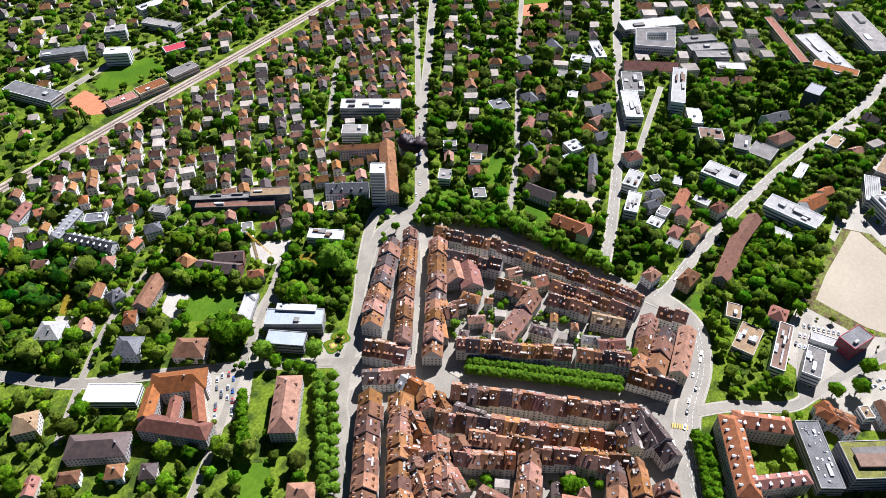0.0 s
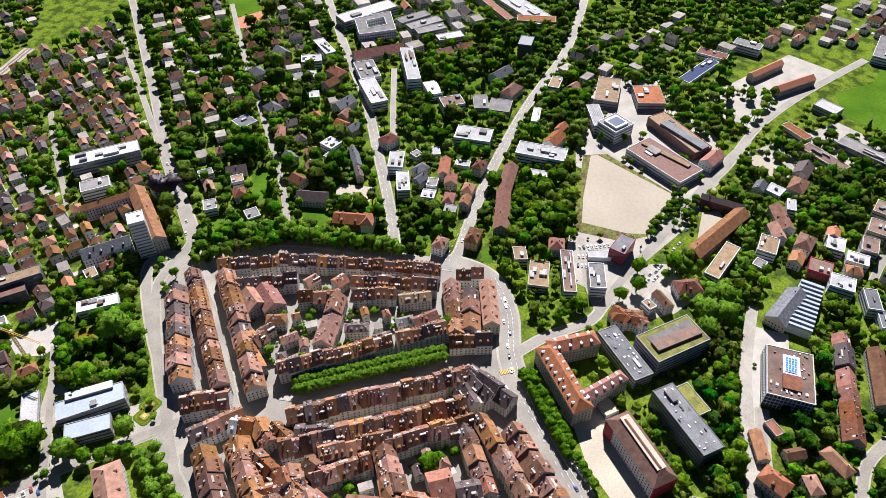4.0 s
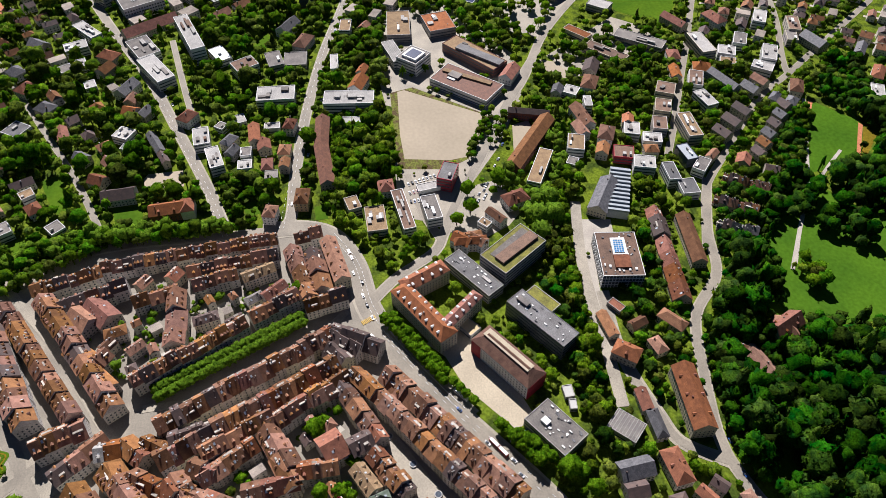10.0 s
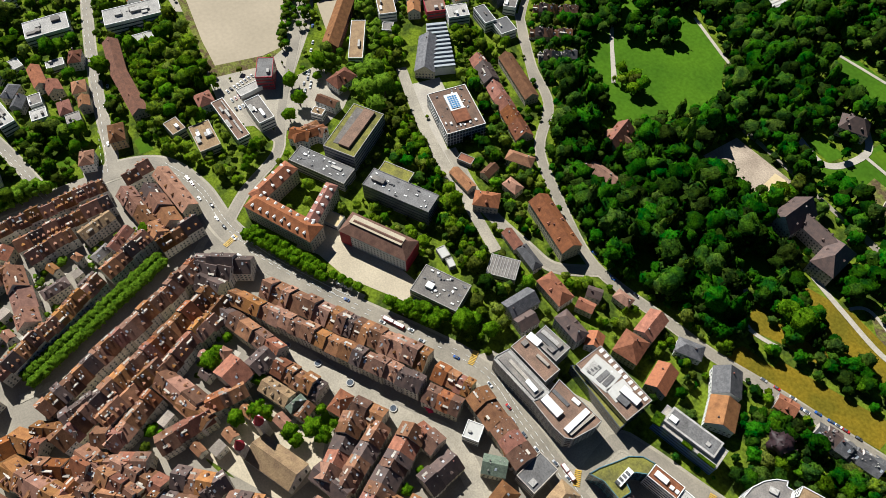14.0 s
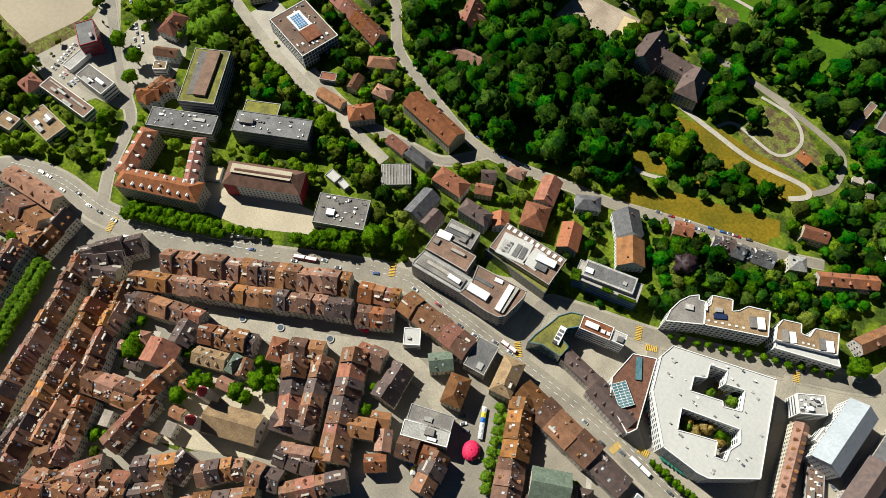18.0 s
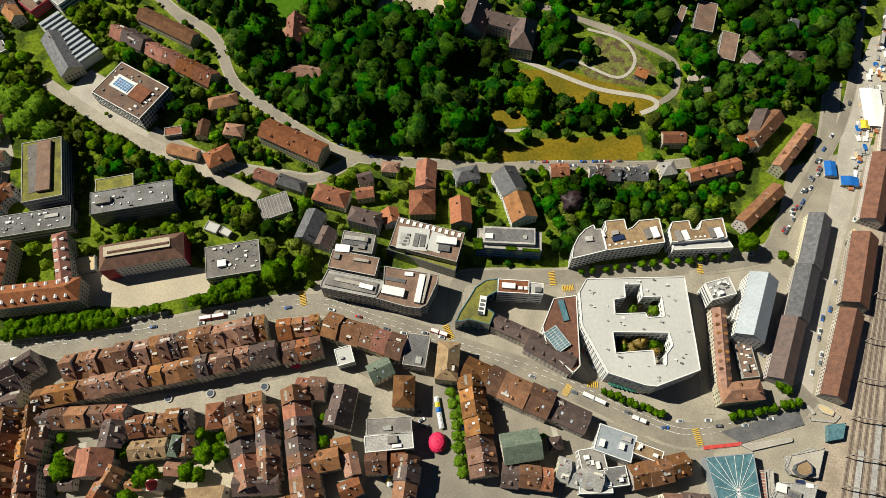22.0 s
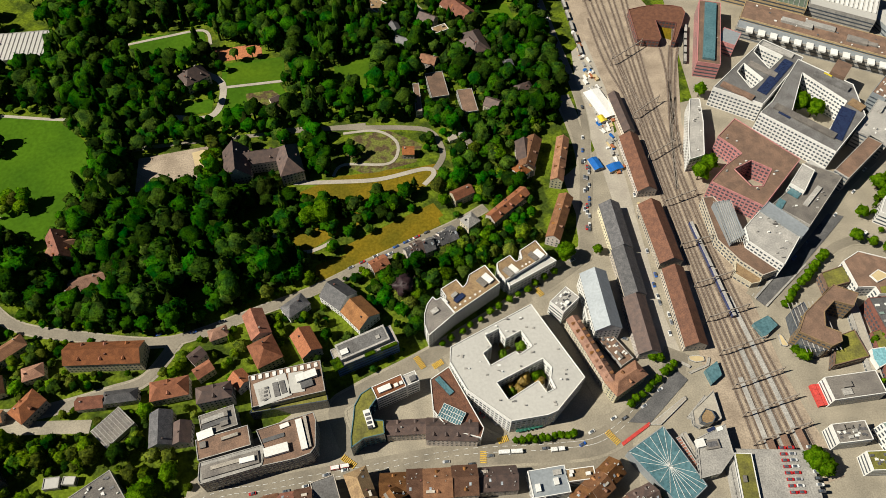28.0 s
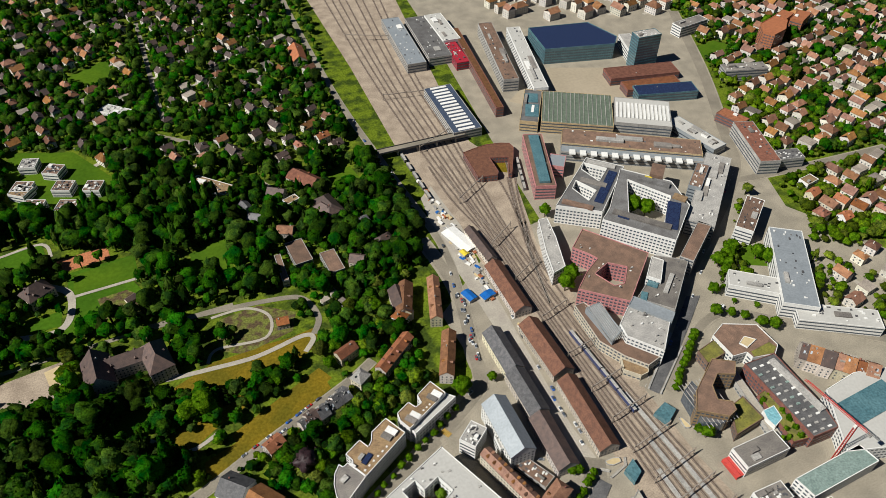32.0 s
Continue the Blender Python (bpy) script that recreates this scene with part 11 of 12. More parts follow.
suburb([(487.9, 146.3), (595.3, 152.7), (492.1, 52.6), (477, 95.3)], 15, 26, 24, 118, flats=0.3)
suburb([(-243.5, 73.2), (-206.3, 94.6), (-174.1, 77.8), (-187.3, 53.1), (-221.3, 50.6)], 20, 24, 22, 119, things=3)
suburb([(82.2, 371.2), (157.4, 400.8), (177.5, 298.1), (124.4, 273.4)], 20, 40, 36, 120, things=4, size=(11, 16), label="villa among trees")
suburb([(13.6, 463.2), (135.8, 458.4), (129.8, 391.5), (76.1, 370.2), (24.5, 379.9)], 20, 30, 28, 121, things=5, size=(11, 15), label="villa among trees")

# ---- trees ----
clipped_avenue(-213.5, -287.7, -265.2, -186.4)
avenue(-258.1, -126.9, -196.3, -86.7, 15, 4.2)
avenue(-259.1, -120.6, -202.7, -84.9, 12, 4.2)
avenue(-199.3, -83.5, -177.9, -68.8, 4, 3.5)
avenue(-160.5, -57.2, -128.8, -34.2, 7, 5)
avenue(-151.4, -47.5, -130.1, -25.8, 5, 5.5)
tree(-121.6, -18.6, 8)
tree(-107.6, -4.4, 6)
avenue(-140.3, -372.8, -73, -303.5, 13, 5.2, mat="leaf_bright")
avenue(-149.3, -365.3, -76.8, -298.7, 11, 4.6, mat="leaf_bright")
avenue(-99.4, -408.8, -64.5, -371.1, 8, 4.5)
avenue(-129.3, -410.2, -141.7, -375.4, 4, 5)
avenue(59.5, 68.5, 151.7, 124, 13, 2.6)
avenue(179, 15.9, 218.4, 46.3, 9, 3)
avenue(102.5, 0.1, 143, 1.7, 10, 2.6)
avenue(15.7, -38, 44.9, -83.4, 8, 3.6, mat="leaf_bright")
avenue(21.9, -38.4, 48.4, -81.3, 7, 3.2, mat="leaf_bright")
tree(-39.6, -99.6, 4)
tree(-47.0, -87.1, 3)
tree(-97.6, -122.4, 3.5)
tree(-109.3, -126.4, 4)
tree(-184.6, -163.3, 3.5)
tree(-170.8, -177.6, 7)
tree(-126, -163.9, 6)
tree(-127, -175.7, 6)
tree(-103.7, -149.2, 6)
tree(-97.3, -147.1, 5)
tree(-99.1, -135.3, 7)
tree(-92.8, -131.4, 6)
tree(-122.8, -158, 5)
tree(-145.9, -153.9, 5)
tree(-172.2, -179.1, 6)
tree(-176, -173.2, 5)
# courtyard trees stretched to 13-14 m so that their crowns catch the sun
tree(112.4, 36.7, 4.5, 14, "leaf_autumn")
tree(103.2, 32.4, 3.6, 13, "leaf_autumn")
tree(124.5, 35.9, 3.6, 13, "leaf_autumn")
tree(110, 31.4, 4.2, 14, "leaf_autumn")
tree(114, 39.2, 4.4, 14, "leaf_autumn")
tree(104.7, 30, 3.4, 14, "leaf_bright")
tree(122, 39.8, 3.6, 14)
tree(114.8, 61.4, 3.8, 14, "leaf_bright")
tree(102.5, 57, 3.4, 13, "leaf_bright")
tree(113.8, 67.9, 3.2, 13, "leaf_copper")
tree(105.1, 64.3, 3.6, mat="leaf_autumn")
tree(113.3, 68.2, 3.6, mat="leaf_autumn")
tree(113.6, 38.6, 4.5, mat="leaf_autumn")
tree(108.4, 38.1, 3.6, mat="leaf_autumn")
tree(126, 41.9, 3.5, mat="leaf_bright")
tree(107.5, 31.5, 3)
tree(-340.7, 23.7, 10, mat="leaf_bright", label="tall bright green tree")
tree(-341, 8.6, 10, mat="leaf_bright", label="tall bright green tree")
tree(-324.5, 7.6, 9, mat="leaf_bright", label="tall bright green tree")
tree(-362, 24.7, 9, mat="leaf_bright", label="tall bright green tree")
tree(157.9, 133.2, 8, mat="leaf")
tree(182.9, 137.1, 4)
tree(202.5, 49.4, 3.5)
tree(207.2, 48.9, 3.5)
tree(-228.9, -435.4, 14, mat="leaf_bright", label="very broad bright green tree")
tree(-228, -422.6, 10, mat="leaf_bright")
tree(-123.9, -451.4, 11)
tree(-134.7, -444.9, 9)
tree(-130.7, -419.4, 8, mat="leaf_bright")
tree(-153.3, -388.2, 8, mat="leaf_bright")
tree(-399, -489.8, 11, mat="leaf_copper")
tree(-404.7, -479.8, 9, mat="leaf_copper")
tree(-395.1, -14.1, 8)
tree(-385.7, -43.0, 6.5)
tree(-362.7, -44.0, 7)
tree(-350.9, -57.6, 6)
tree(-384.2, -20.5, 4)
tree(-333.2, -91.8, 6)
tree(-322.2, -102.5, 5)
tree(-475, -182, 8)
tree(-292.5, -189.8, 6)
tree(39.3, 113.2, 8, mat="leaf_copper")
tree(-27.9, 179.8, 8)
tree(-17.5, 181.8, 9)
tree(380.3, 266.9, 9)
tree(391.2, 260.6, 8)
tree(377.3, 276.7, 8)
avenue(302.6, 80.7, 349.5, 122.5, 11, 3.2)
avenue(435.4, 192.8, 409.3, 166, 5, 6)
tree(303.3, 292, 6)
tree(285.4, 208.1, 8)
tree(276.4, 200.4, 8)
grove([(-266.6, 149.4), (-129.4, 249.1), (-87.7, 219.4), (-49.8, 203.2), (-27.2, 139.9), (-115.6, 94.5), (-145.1, 94.5), (-191.4, 103.2)], 10, 7.6, mat="leaf_wood", name="wood", label="dense dark green wood on the hill", seed=4, conifers=0.12, tall=2.6)
grove([(-285.5, 214.1), (-185.3, 288.7), (-110.7, 224.4), (-73.1, 205.8), (-59.7, 152.1), (-93.7, 92.1), (-213.3, 103.4), (-259.1, 125.8)], 10, 7.6, mat="leaf_wood", name="wood", label="dense dark green wood on the hill", seed=6, conifers=0.12, tall=2.6)
grove([(-287.8, 457.5), (189, 438.8), (172, 274.8), (87, 291.3), (62.7, 285.6), (-23, 275.9), (-51.9, 283.5), (-191, 269.8), (-205.8, 211), (-227.9, 211.8), (-255.4, 304.6)], 11, 7.4, mat="leaf_wood", name="park_trees", label="tall dark park trees", seed=7, conifers=0.15, tall=2.5)
grove([(-303.8, 148.9), (-371.1, 236.9), (-386.5, 323.3), (-112.6, 175.6), (-119.9, 90), (-193.9, 107)], 10.5, 7.0, mat="leaf_wood", name="wood", label="dense dark green wood on the hill", seed=8, conifers=0.1, tall=2.5)
grove([(-1.2, 493.9), (187.6, 423.6), (193.2, 302.5), (169.5, 265), (125.9, 288.6), (101, 353.3), (30.5, 363.1), (-52.5, 362.6), (-170.3, 437.9), (-180.6, 581.7)], 11, 7.2, mat="leaf_wood", name="hill_trees", label="dark hillside trees", seed=9, conifers=0.1, tall=2.4)
grove([(-219.3, 1124.4), (190.7, 972), (171.2, 495.5), (142, 430.3), (-179.8, 570.8)], 10, 6.2, mat="leaf_wood", name="garden_trees", label="garden trees on the hill", seed=10, conifers=0.15, chance=0.97)
grove([(-49.1, 173.3), (-4.9, 169.6), (60.2, 207.2), (76.5, 210.9), (85.4, 188.2), (-7.5, 155.7), (-42.6, 133.8)], 9, 5.0, mat="leaf", name="slope_trees", label="trees along the meadow slope", seed=11, chance=0.35)
grove([(2.6, 135.1), (147.9, 202.9), (167.3, 274.7), (126, 268.4), (78.3, 217.7), (82.7, 184), (152.1, 154.3), (41.1, 100.2)], 9.5, 4.6, mat="leaf", name="garden_trees", label="garden trees below the meadow", seed=12, chance=0.85)
grove([(27.2, 312.1), (94, 364.3), (163.8, 390.9), (188.2, 275.4), (163, 260.8), (94.6, 232.8), (59.2, 278.6)], 10, 5.5, mat="leaf_wood", name="garden_trees", label="garden trees above the station", seed=13, chance=0.85, conifers=0.2)
grove([(-17.9, 139.7), (-168.6, 69.6), (-232.9, 73.2), (-290.3, 70.7), (-328.1, 48.9), (-296.6, 24.6), (-197.4, 25.1), (-155.8, 22.4), (-65.7, 58.8), (20.4, 98.3)], 8.5, 4.2, mat="leaf", name="garden_trees", label="garden trees among the slope houses", seed=14, chance=0.85)
grove([(-343.4, 33.9), (-299.6, 34.8), (-250.4, 33.8), (-194.6, 21.3), (-150.6, 15), (-159.2, -0.2), (-215.7, 9.2), (-269, 17.3), (-311.5, 10.1)], 7, 4.6, mat="leaf", name="hedge_trees", label="dense trees along the walk", seed=15)
grove([(-340.4, 35.4), (-341.5, 49.4), (-241.6, 36.7), (-204.1, 26.4), (-203.4, 16.7), (-291.9, 17.3)], 7, 5, mat="leaf", name="hedge_trees", label="dense trees along the walk", seed=16)
grove([(-92.8, -783.3), (-407.9, -753.4), (-595.8, -770), (-717.1, -722.9), (-337.1, -432.2), (-292.3, -460.3), (-270.6, -496.8), (-230.5, -500.6), (-175.8, -588.6), (-58.6, -701.4)], 12.5, 7.0, mat="leaf_mid", name="garden_trees", label="garden trees between the villas", seed=17, chance=0.8)
grove([(-60.3, -723.2), (-175.8, -588.6), (-252.7, -508.3), (-292.3, -460.3), (-172, -357.5), (-136.6, -406.6), (-85.9, -476.6), (4.1, -557.2), (18.8, -577.5)], 11, 6.0, mat="leaf", name="park_trees", label="broad park trees round the school", seed=18, chance=0.8)
grove([(18.8, -577.5), (-57, -472.7), (-86.5, -367.5), (-74.2, -293.1), (71.1, -481.1)], 11, 5.2, mat="leaf", name="garden_trees", label="garden trees", seed=19, chance=0.7)
grove([(-752.2, -739.3), (-920.5, -508), (-399.5, -254.8), (-369.1, -360.8), (-332.3, -425.1)], 12.5, 7.8, mat="leaf_mid", name="garden_trees", label="garden trees between the villas", seed=20, chance=0.9, conifers=0.1)
grove([(-382, -1316.4), (-691.7, -890.9), (-125.7, -781.3), (-101.7, -799.6)], 15, 6.0, mat="leaf_mid", name="garden_trees", label="trees beyond the railway", seed=21, chance=0.75)
grove([(-925.4, -501.2), (-1197.6, -195.5), (-772.6, -107.5), (-624, -139.4), (-440.8, -161.8), (-391.7, -229.5), (-507, -300.8)], 12.5, 6.2, mat="leaf_mid", name="garden_trees", label="trees of the north quarter", seed=22, chance=0.8)
grove([(-378.4, -362.0), (-376.7, -299.3), (-377.1, -252.4), (-367.0, -246.0), (-366.0, -298.0), (-364.9, -357.2)], 7, 5.5, mat="leaf_bright", name="boulevard_trees", label="dense boulevard trees", seed=23, respect=False)
grove([(-505, -177), (-550.4, -116.4), (-420.5, -96), (-348.3, -108.6), (-332, -140.7), (-382.9, -169.6)], 9, 6.5, mat="leaf", name="villa_trees", label="broad trees of a villa garden", seed=24, chance=0.75)
grove([(-871.9, -222.2), (-890.8, -51.7), (-913.1, 150.3), (-704.3, 37.9), (-634.1, 62), (-585.2, 14.5), (-671.6, -29.7), (-717.7, -81.9), (-711.7, -136.3), (-632.7, -164.3)], 12, 6.0, mat="leaf_mid", name="garden_trees", label="trees behind the works", seed=25, chance=0.75)
grove([(-593, 86.5), (-709.2, 314.5), (-396, 211.8), (-387.3, 131), (-424.4, 80.8), (-381.3, 11.5), (-414.7, -10), (-520.1, 47.9)], 10, 5.2, mat="leaf_mid", name="garden_trees", label="garden trees in the hillside quarter", seed=26, chance=0.8)
grove([(-832, 341.9), (-814, 554), (-485.5, 376.7), (-480.6, 321.8), (-291.9, 215.6), (-309.9, 151.2)], 10, 5.0, mat="leaf_mid", name="garden_trees", label="garden trees in the hillside quarter", seed=27, chance=0.8)
grove([(-381.4, 115.9), (-329.2, 153.6), (-193.2, 115.1), (-121.1, 75.6), (-127, 7.3), (-210.4, 25.2), (-235.7, 79.3), (-314.7, 95.2)], 10, 4.5, mat="leaf", name="garden_trees", label="garden trees on the slope", seed=28, chance=0.65)
grove([(740.3, 721.3), (1094.1, 636.2), (595.3, 152.7), (518.6, 181.2), (569.3, 371.1)], 12, 5.0, mat="leaf", name="garden_trees", label="garden trees between red roofs", seed=29, chance=0.7)
grove([(679.1, 658.8), (799.8, 614), (668.7, 470.1), (593.2, 468.5)], 9, 5.5, mat="leaf_wood", name="park_trees", label="trees of a small park", seed=30)
grove([(-265.1, -336.5), (-290.4, -303.4), (-321.2, -217.3), (-297.9, -204.5), (-273.4, -227.4), (-236.2, -297.1)], 9, 3.6, mat="leaf", name="courtyard_trees", label="small trees in the old town courtyards", seed=31, chance=0.7)
grove([(-166.1, -224.3), (-160.5, -210.7), (-135.8, -219.2), (-139.9, -229.1)], 6, 4, mat="leaf", name="courtyard_trees", label="trees in an old town courtyard", seed=32)
grove([(-195.4, -178.6), (-190.2, -166.1), (-169.7, -171.2), (-174.8, -183.4)], 6, 4, mat="leaf", name="courtyard_trees", label="trees in an old town courtyard", seed=33)
grove([(-398.6, 42.5), (-408.5, 68.3), (-326.5, 37.2), (-362.5, 23.6), (-383.4, 30.9)], 8, 5, mat="leaf", name="garden_trees", label="trees beside the long hall", seed=34)
grove([(-392.2, -16.5), (-404.7, 33.5), (-363.5, 33.1), (-348, 8.1), (-358.5, -14.2)], 8, 6, mat="leaf_bright", name="boulevard_trees", label="bright green trees beside the college", seed=35)
grove([(-114.5, 254.4), (-95.2, 206.7), (-64.5, 208.3), (-37.7, 204.4), (-22.7, 166.1), (-33.7, 136.2), (-58, 132.3), (-74.8, 178.6)], 9, 6.0, mat="leaf_wood", name="manor_trees", label="tall dark trees round the manor", seed=41, tall=2.4)
grove([(466.6, 234.3), (503.2, 256.8), (433.3, 166.7), (394.2, 152.8)], 8, 4.5, mat="leaf", name="street_trees", label="street trees beside the office", seed=43)
grove([(-367.4, -498.3), (-369.7, -468.3), (-305.7, -421), (-281.6, -420.2), (-277.5, -474), (-310.9, -520)], 10, 6, mat="leaf_mid", name="park_trees", label="broad trees round the school", seed=44)
grove([(-275.4, -501), (-280.5, -433.6), (-190.8, -385.3), (-203.8, -462.4)], 10, 6.5, mat="leaf_mid", name="park_trees", label="broad trees of the town park", seed=45, chance=0.8)
grove([(-361.4, -116.3), (-321.9, -46.4), (-303.7, -51.8), (-304.4, -119.1), (-340.2, -134.5)], 9, 4.5, mat="leaf", name="garden_trees", label="garden trees near the junction", seed=46, chance=0.8)
grove([(62.4, 294.6), (156.6, 287.1), (153.6, 220.8), (135.5, 145.2), (74.3, 120.4), (29.3, 114.5), (9.4, 135.2), (60, 151.1), (100, 168.8), (72.9, 209.6), (83.3, 226.4), (62.6, 258.7)], 8.5, 5.0, mat="leaf_wood", name="garden_trees", label="dense garden trees above the station", seed=51, chance=0.9, tall=2.3)
grove([(-18.3, 208.3), (-7.3, 199), (32.5, 204.3), (55.1, 211), (52.4, 202.7), (23, 180.2), (1.4, 176.6), (-20.2, 189)], 7, 4.6, mat="leaf_wood", name="slope_trees", label="hedge trees across the meadow", seed=52, respect=False)
grove([(-49.2, 207.9), (-16, 199.7), (-11.4, 172.3), (-36.7, 166.4), (-50.1, 180.6)], 8, 6, mat="leaf_wood", name="slope_trees", label="tall trees in the meadow", seed=53, respect=False)
grove([(-2.8, 257.5), (15.7, 254.8), (15.4, 237.7), (-0.6, 239)], 8, 5.5, mat="leaf_wood", name="garden_trees", label="trees in the kitchen garden", seed=54, respect=False)
grove([(34.2, 251.5), (67.2, 258.3), (68.1, 236.6), (38.2, 235.9)], 9, 5.0, mat="leaf_wood", name="garden_trees", label="trees in the kitchen garden", seed=55, chance=0.8)
grove([(-101.5, 184.7), (-41.9, 190.7), (-30.3, 163.4), (-47.6, 130), (-75.3, 122.7), (-97.4, 143.6)], 9, 5.5, mat="leaf_wood", name="manor_trees", label="tall dark trees below the manor", seed=56, chance=0.85)
grove([(762.1, 628), (860.1, 591.5), (784.2, 442.6), (714.9, 423.2), (651.1, 469.1)], 9, 5.5, mat="leaf_wood", name="park_trees", label="dark trees round the towers", seed=57)
grove([(883.9, 667.9), (1094.1, 636.2), (654.4, 210), (607.7, 299.1)], 9, 6.0, mat="leaf_wood", name="garden_trees", label="garden trees between red roofs", seed=58, chance=0.95)
grove([(-118.9, 270.1), (-107.1, 269.7), (-101.5, 229.9), (-108.4, 224.3)], 7, 5.5, mat="leaf", name="manor_trees", label="trees beside the gravel court", seed=61, respect=False)
grove([(-76, 227.7), (-52.3, 223.3), (-50.8, 202.1), (-68.4, 202.8)], 8, 6, mat="leaf_wood", name="manor_trees", label="tall trees before the manor", seed=62, respect=False)
grove([(-146.7, 225.8), (-95.9, 212.3), (-84.6, 189.7), (-103.6, 169.2), (-146.2, 170.8)], 10, 7.5, mat="leaf_wood", name="manor_trees", label="tall dark trees below the court", seed=63, respect=False)
grove([(-37.6, 283), (-22.9, 272.7), (-14.2, 226.5), (-32, 221.3), (-41.2, 263.9)], 8, 6, mat="leaf_wood", name="manor_trees", label="tall dark trees beside the manor", seed=64, respect=False)
grove([(-333.2, 295.1), (-309.6, 284.1), (-282.5, 285.9), (-279.6, 270.8), (-304.2, 243.8), (-322.5, 259.1)], 8.5, 6.5, mat="leaf_wood", name="park_trees", label="trees standing on the lawn", seed=66, respect=False, chance=0.9)
grove([(-378, 265.9), (-346.5, 262.9), (-323.5, 249.2), (-318.5, 224.5), (-359, 222.9)], 9, 7, mat="leaf_wood", name="park_trees", label="dark trees along the lawn", seed=76, respect=False)
grove([(-278.2, 220), (-248.5, 223.5), (-239, 209.5), (-268.5, 200.1)], 8, 6, mat="leaf", name="park_trees", label="trees along the lawn", seed=77, respect=False)
grove([(-524.6, 412.3), (-556.5, 580.6), (-102.9, 291.1), (-203.1, 265.9), (-237.9, 299.7), (-294.6, 312.5), (-311.7, 301.9), (-362.1, 309), (-433.6, 360.7)], 11, 7.2, mat="leaf_wood", name="wood", label="dense dark green park wood", seed=67, conifers=0.1, tall=2.3)
grove([(-470.6, 284.1), (-454.5, 312.1), (-368.3, 265), (-309.5, 224), (-307.4, 202.6)], 9, 5.5, mat="leaf_wood", name="park_trees", label="tree belt along the lawn", seed=78)
grove([(-235.1, 167.5), (-109.5, 260.6), (-85.4, 253.9), (-93, 229.4), (-99, 193.6), (-96.5, 111.1), (-168, 98.8)], 16, 6.5, mat="leaf", name="wood", label="brighter broadleaf trees in the wood", seed=68, chance=0.5)
tree(389.9, 154.4, 5)
tree(376.7, 133.6, 5)
tree(387.6, 128.3, 4)
tree(395.9, 122, 4)
tree(402.9, 111, 5)
tree(411.9, 106.3, 5)
tree(450.1, 176.6, 7)
tree(455.5, 168.9, 7)
tree(431.9, 189.2, 7)
tree(413.6, 180, 7)
tree(425, 185.3, 6)
tree(282.7, -27.7, 8)
tree(286.3, -32.2, 7)
tree(302.5, 41.6, 5)
tree(299.3, 46.5, 4)
tree(358.8, 35.4, 4)
tree(363, 32.3, 4.5)
tree(364.7, 24.3, 4)
tree(374.1, 35.6, 4)
grove([(-389.9, 860.9), (-79.6, 793.1), (-84.1, 606.5), (-172.2, 580.8), (-250.4, 498.5), (-303.9, 458)], 11, 5.5, mat="leaf_wood", name="garden_trees", label="garden trees on the far hill", seed=71, chance=0.9)
grove([(649.1, 477.4), (734.3, 445.7), (659.3, 237.7), (568.3, 146.8), (508.6, 176.9), (569.5, 271.2), (582.4, 378.5)], 9.5, 5.6, mat="leaf", name="garden_trees", label="garden trees north of the works", seed=72, chance=0.9)
grove([(-785.5, -1280.4), (-897.3, -927.3), (-650.9, -801.6), (-530.3, -793.8), (-429.7, -787.4), (-319, -799.6)], 13, 6, mat="leaf_mid", name="garden_trees", label="trees beyond the railway", seed=73, chance=0.8)
grove([(-1195.4, -146.2), (-1325.3, 264), (-887.9, 201.1), (-888.3, 54.4), (-905.9, -104.5)], 12, 5.6, mat="leaf_mid", name="garden_trees", label="trees of the far north quarter", seed=74, chance=0.8)
grove([(-340.4, 13.2), (-217.2, 41.8), (-119.6, 42.6), (-64.9, 34.3), (-77.4, -13.6), (-166.8, -49.5), (-256.1, -109.6)], 9, 4.2, mat="leaf", name="garden_trees", label="garden trees round the school blocks", seed=75, chance=0.7)
grove([(437.5, 195.5), (494.3, 182.2), (535.6, 114.1), (487.7, 66.2), (434.3, 111.2), (387.3, 128.7)], 9, 4.2, mat="leaf", name="street_trees", label="trees round the white offices", seed=81, chance=0.6)
grove([(419.1, 68.2), (454.3, 32.8), (421, -0.5), (387.8, 21.5)], 9, 4.5, mat="leaf", name="street_trees", label="trees between small houses", seed=82, chance=0.7)
grove([(679.1, 658.8), (703.5, 538.1), (583.7, 443.7)], 9, 5.0, mat="leaf", name="park_trees", label="trees of a small park", seed=83, chance=0.8)
grove([(-457.1, -598.7), (-739.5, -528.3), (-628.3, -409.2), (-407.1, -272.4), (-394.2, -342.2), (-364.2, -445.3)], 15, 8.0, mat="leaf_mid", name="park_trees", label="tall broad park trees", seed=84, chance=0.55)
grove([(-756.1, -314.6), (-795.1, -203.2), (-492.5, -137.2), (-405.1, -199.5), (-417.2, -242.9)], 14, 7.5, mat="leaf_mid", name="park_trees", label="tall broad park trees", seed=85, chance=0.6)
grove([(-86, -712.7), (-246.6, -516.7), (-185, -416.7), (-141.6, -399.6), (1.4, -561.9)], 15, 8.5, mat="leaf", name="park_trees", label="tall broad park trees", seed=86, chance=0.5)
grove([(-715.6, -106.9), (-752.4, 11.3), (-673.6, 178.4), (-546.6, 80.9), (-405.7, 3.1), (-356.3, -94.6), (-427.7, -105.4)], 13, 5.0, mat="leaf", name="yard_trees", label="trees between the arsenal halls", seed=91, chance=0.5)
grove([(-185.1, 263.3), (-41.9, 275.4), (-42.3, 283.2), (-192, 274.9)], 10, 5.5, mat="leaf_wood", name="park_trees", label="trees along the manor drive", seed=92, chance=0.7, respect=False)
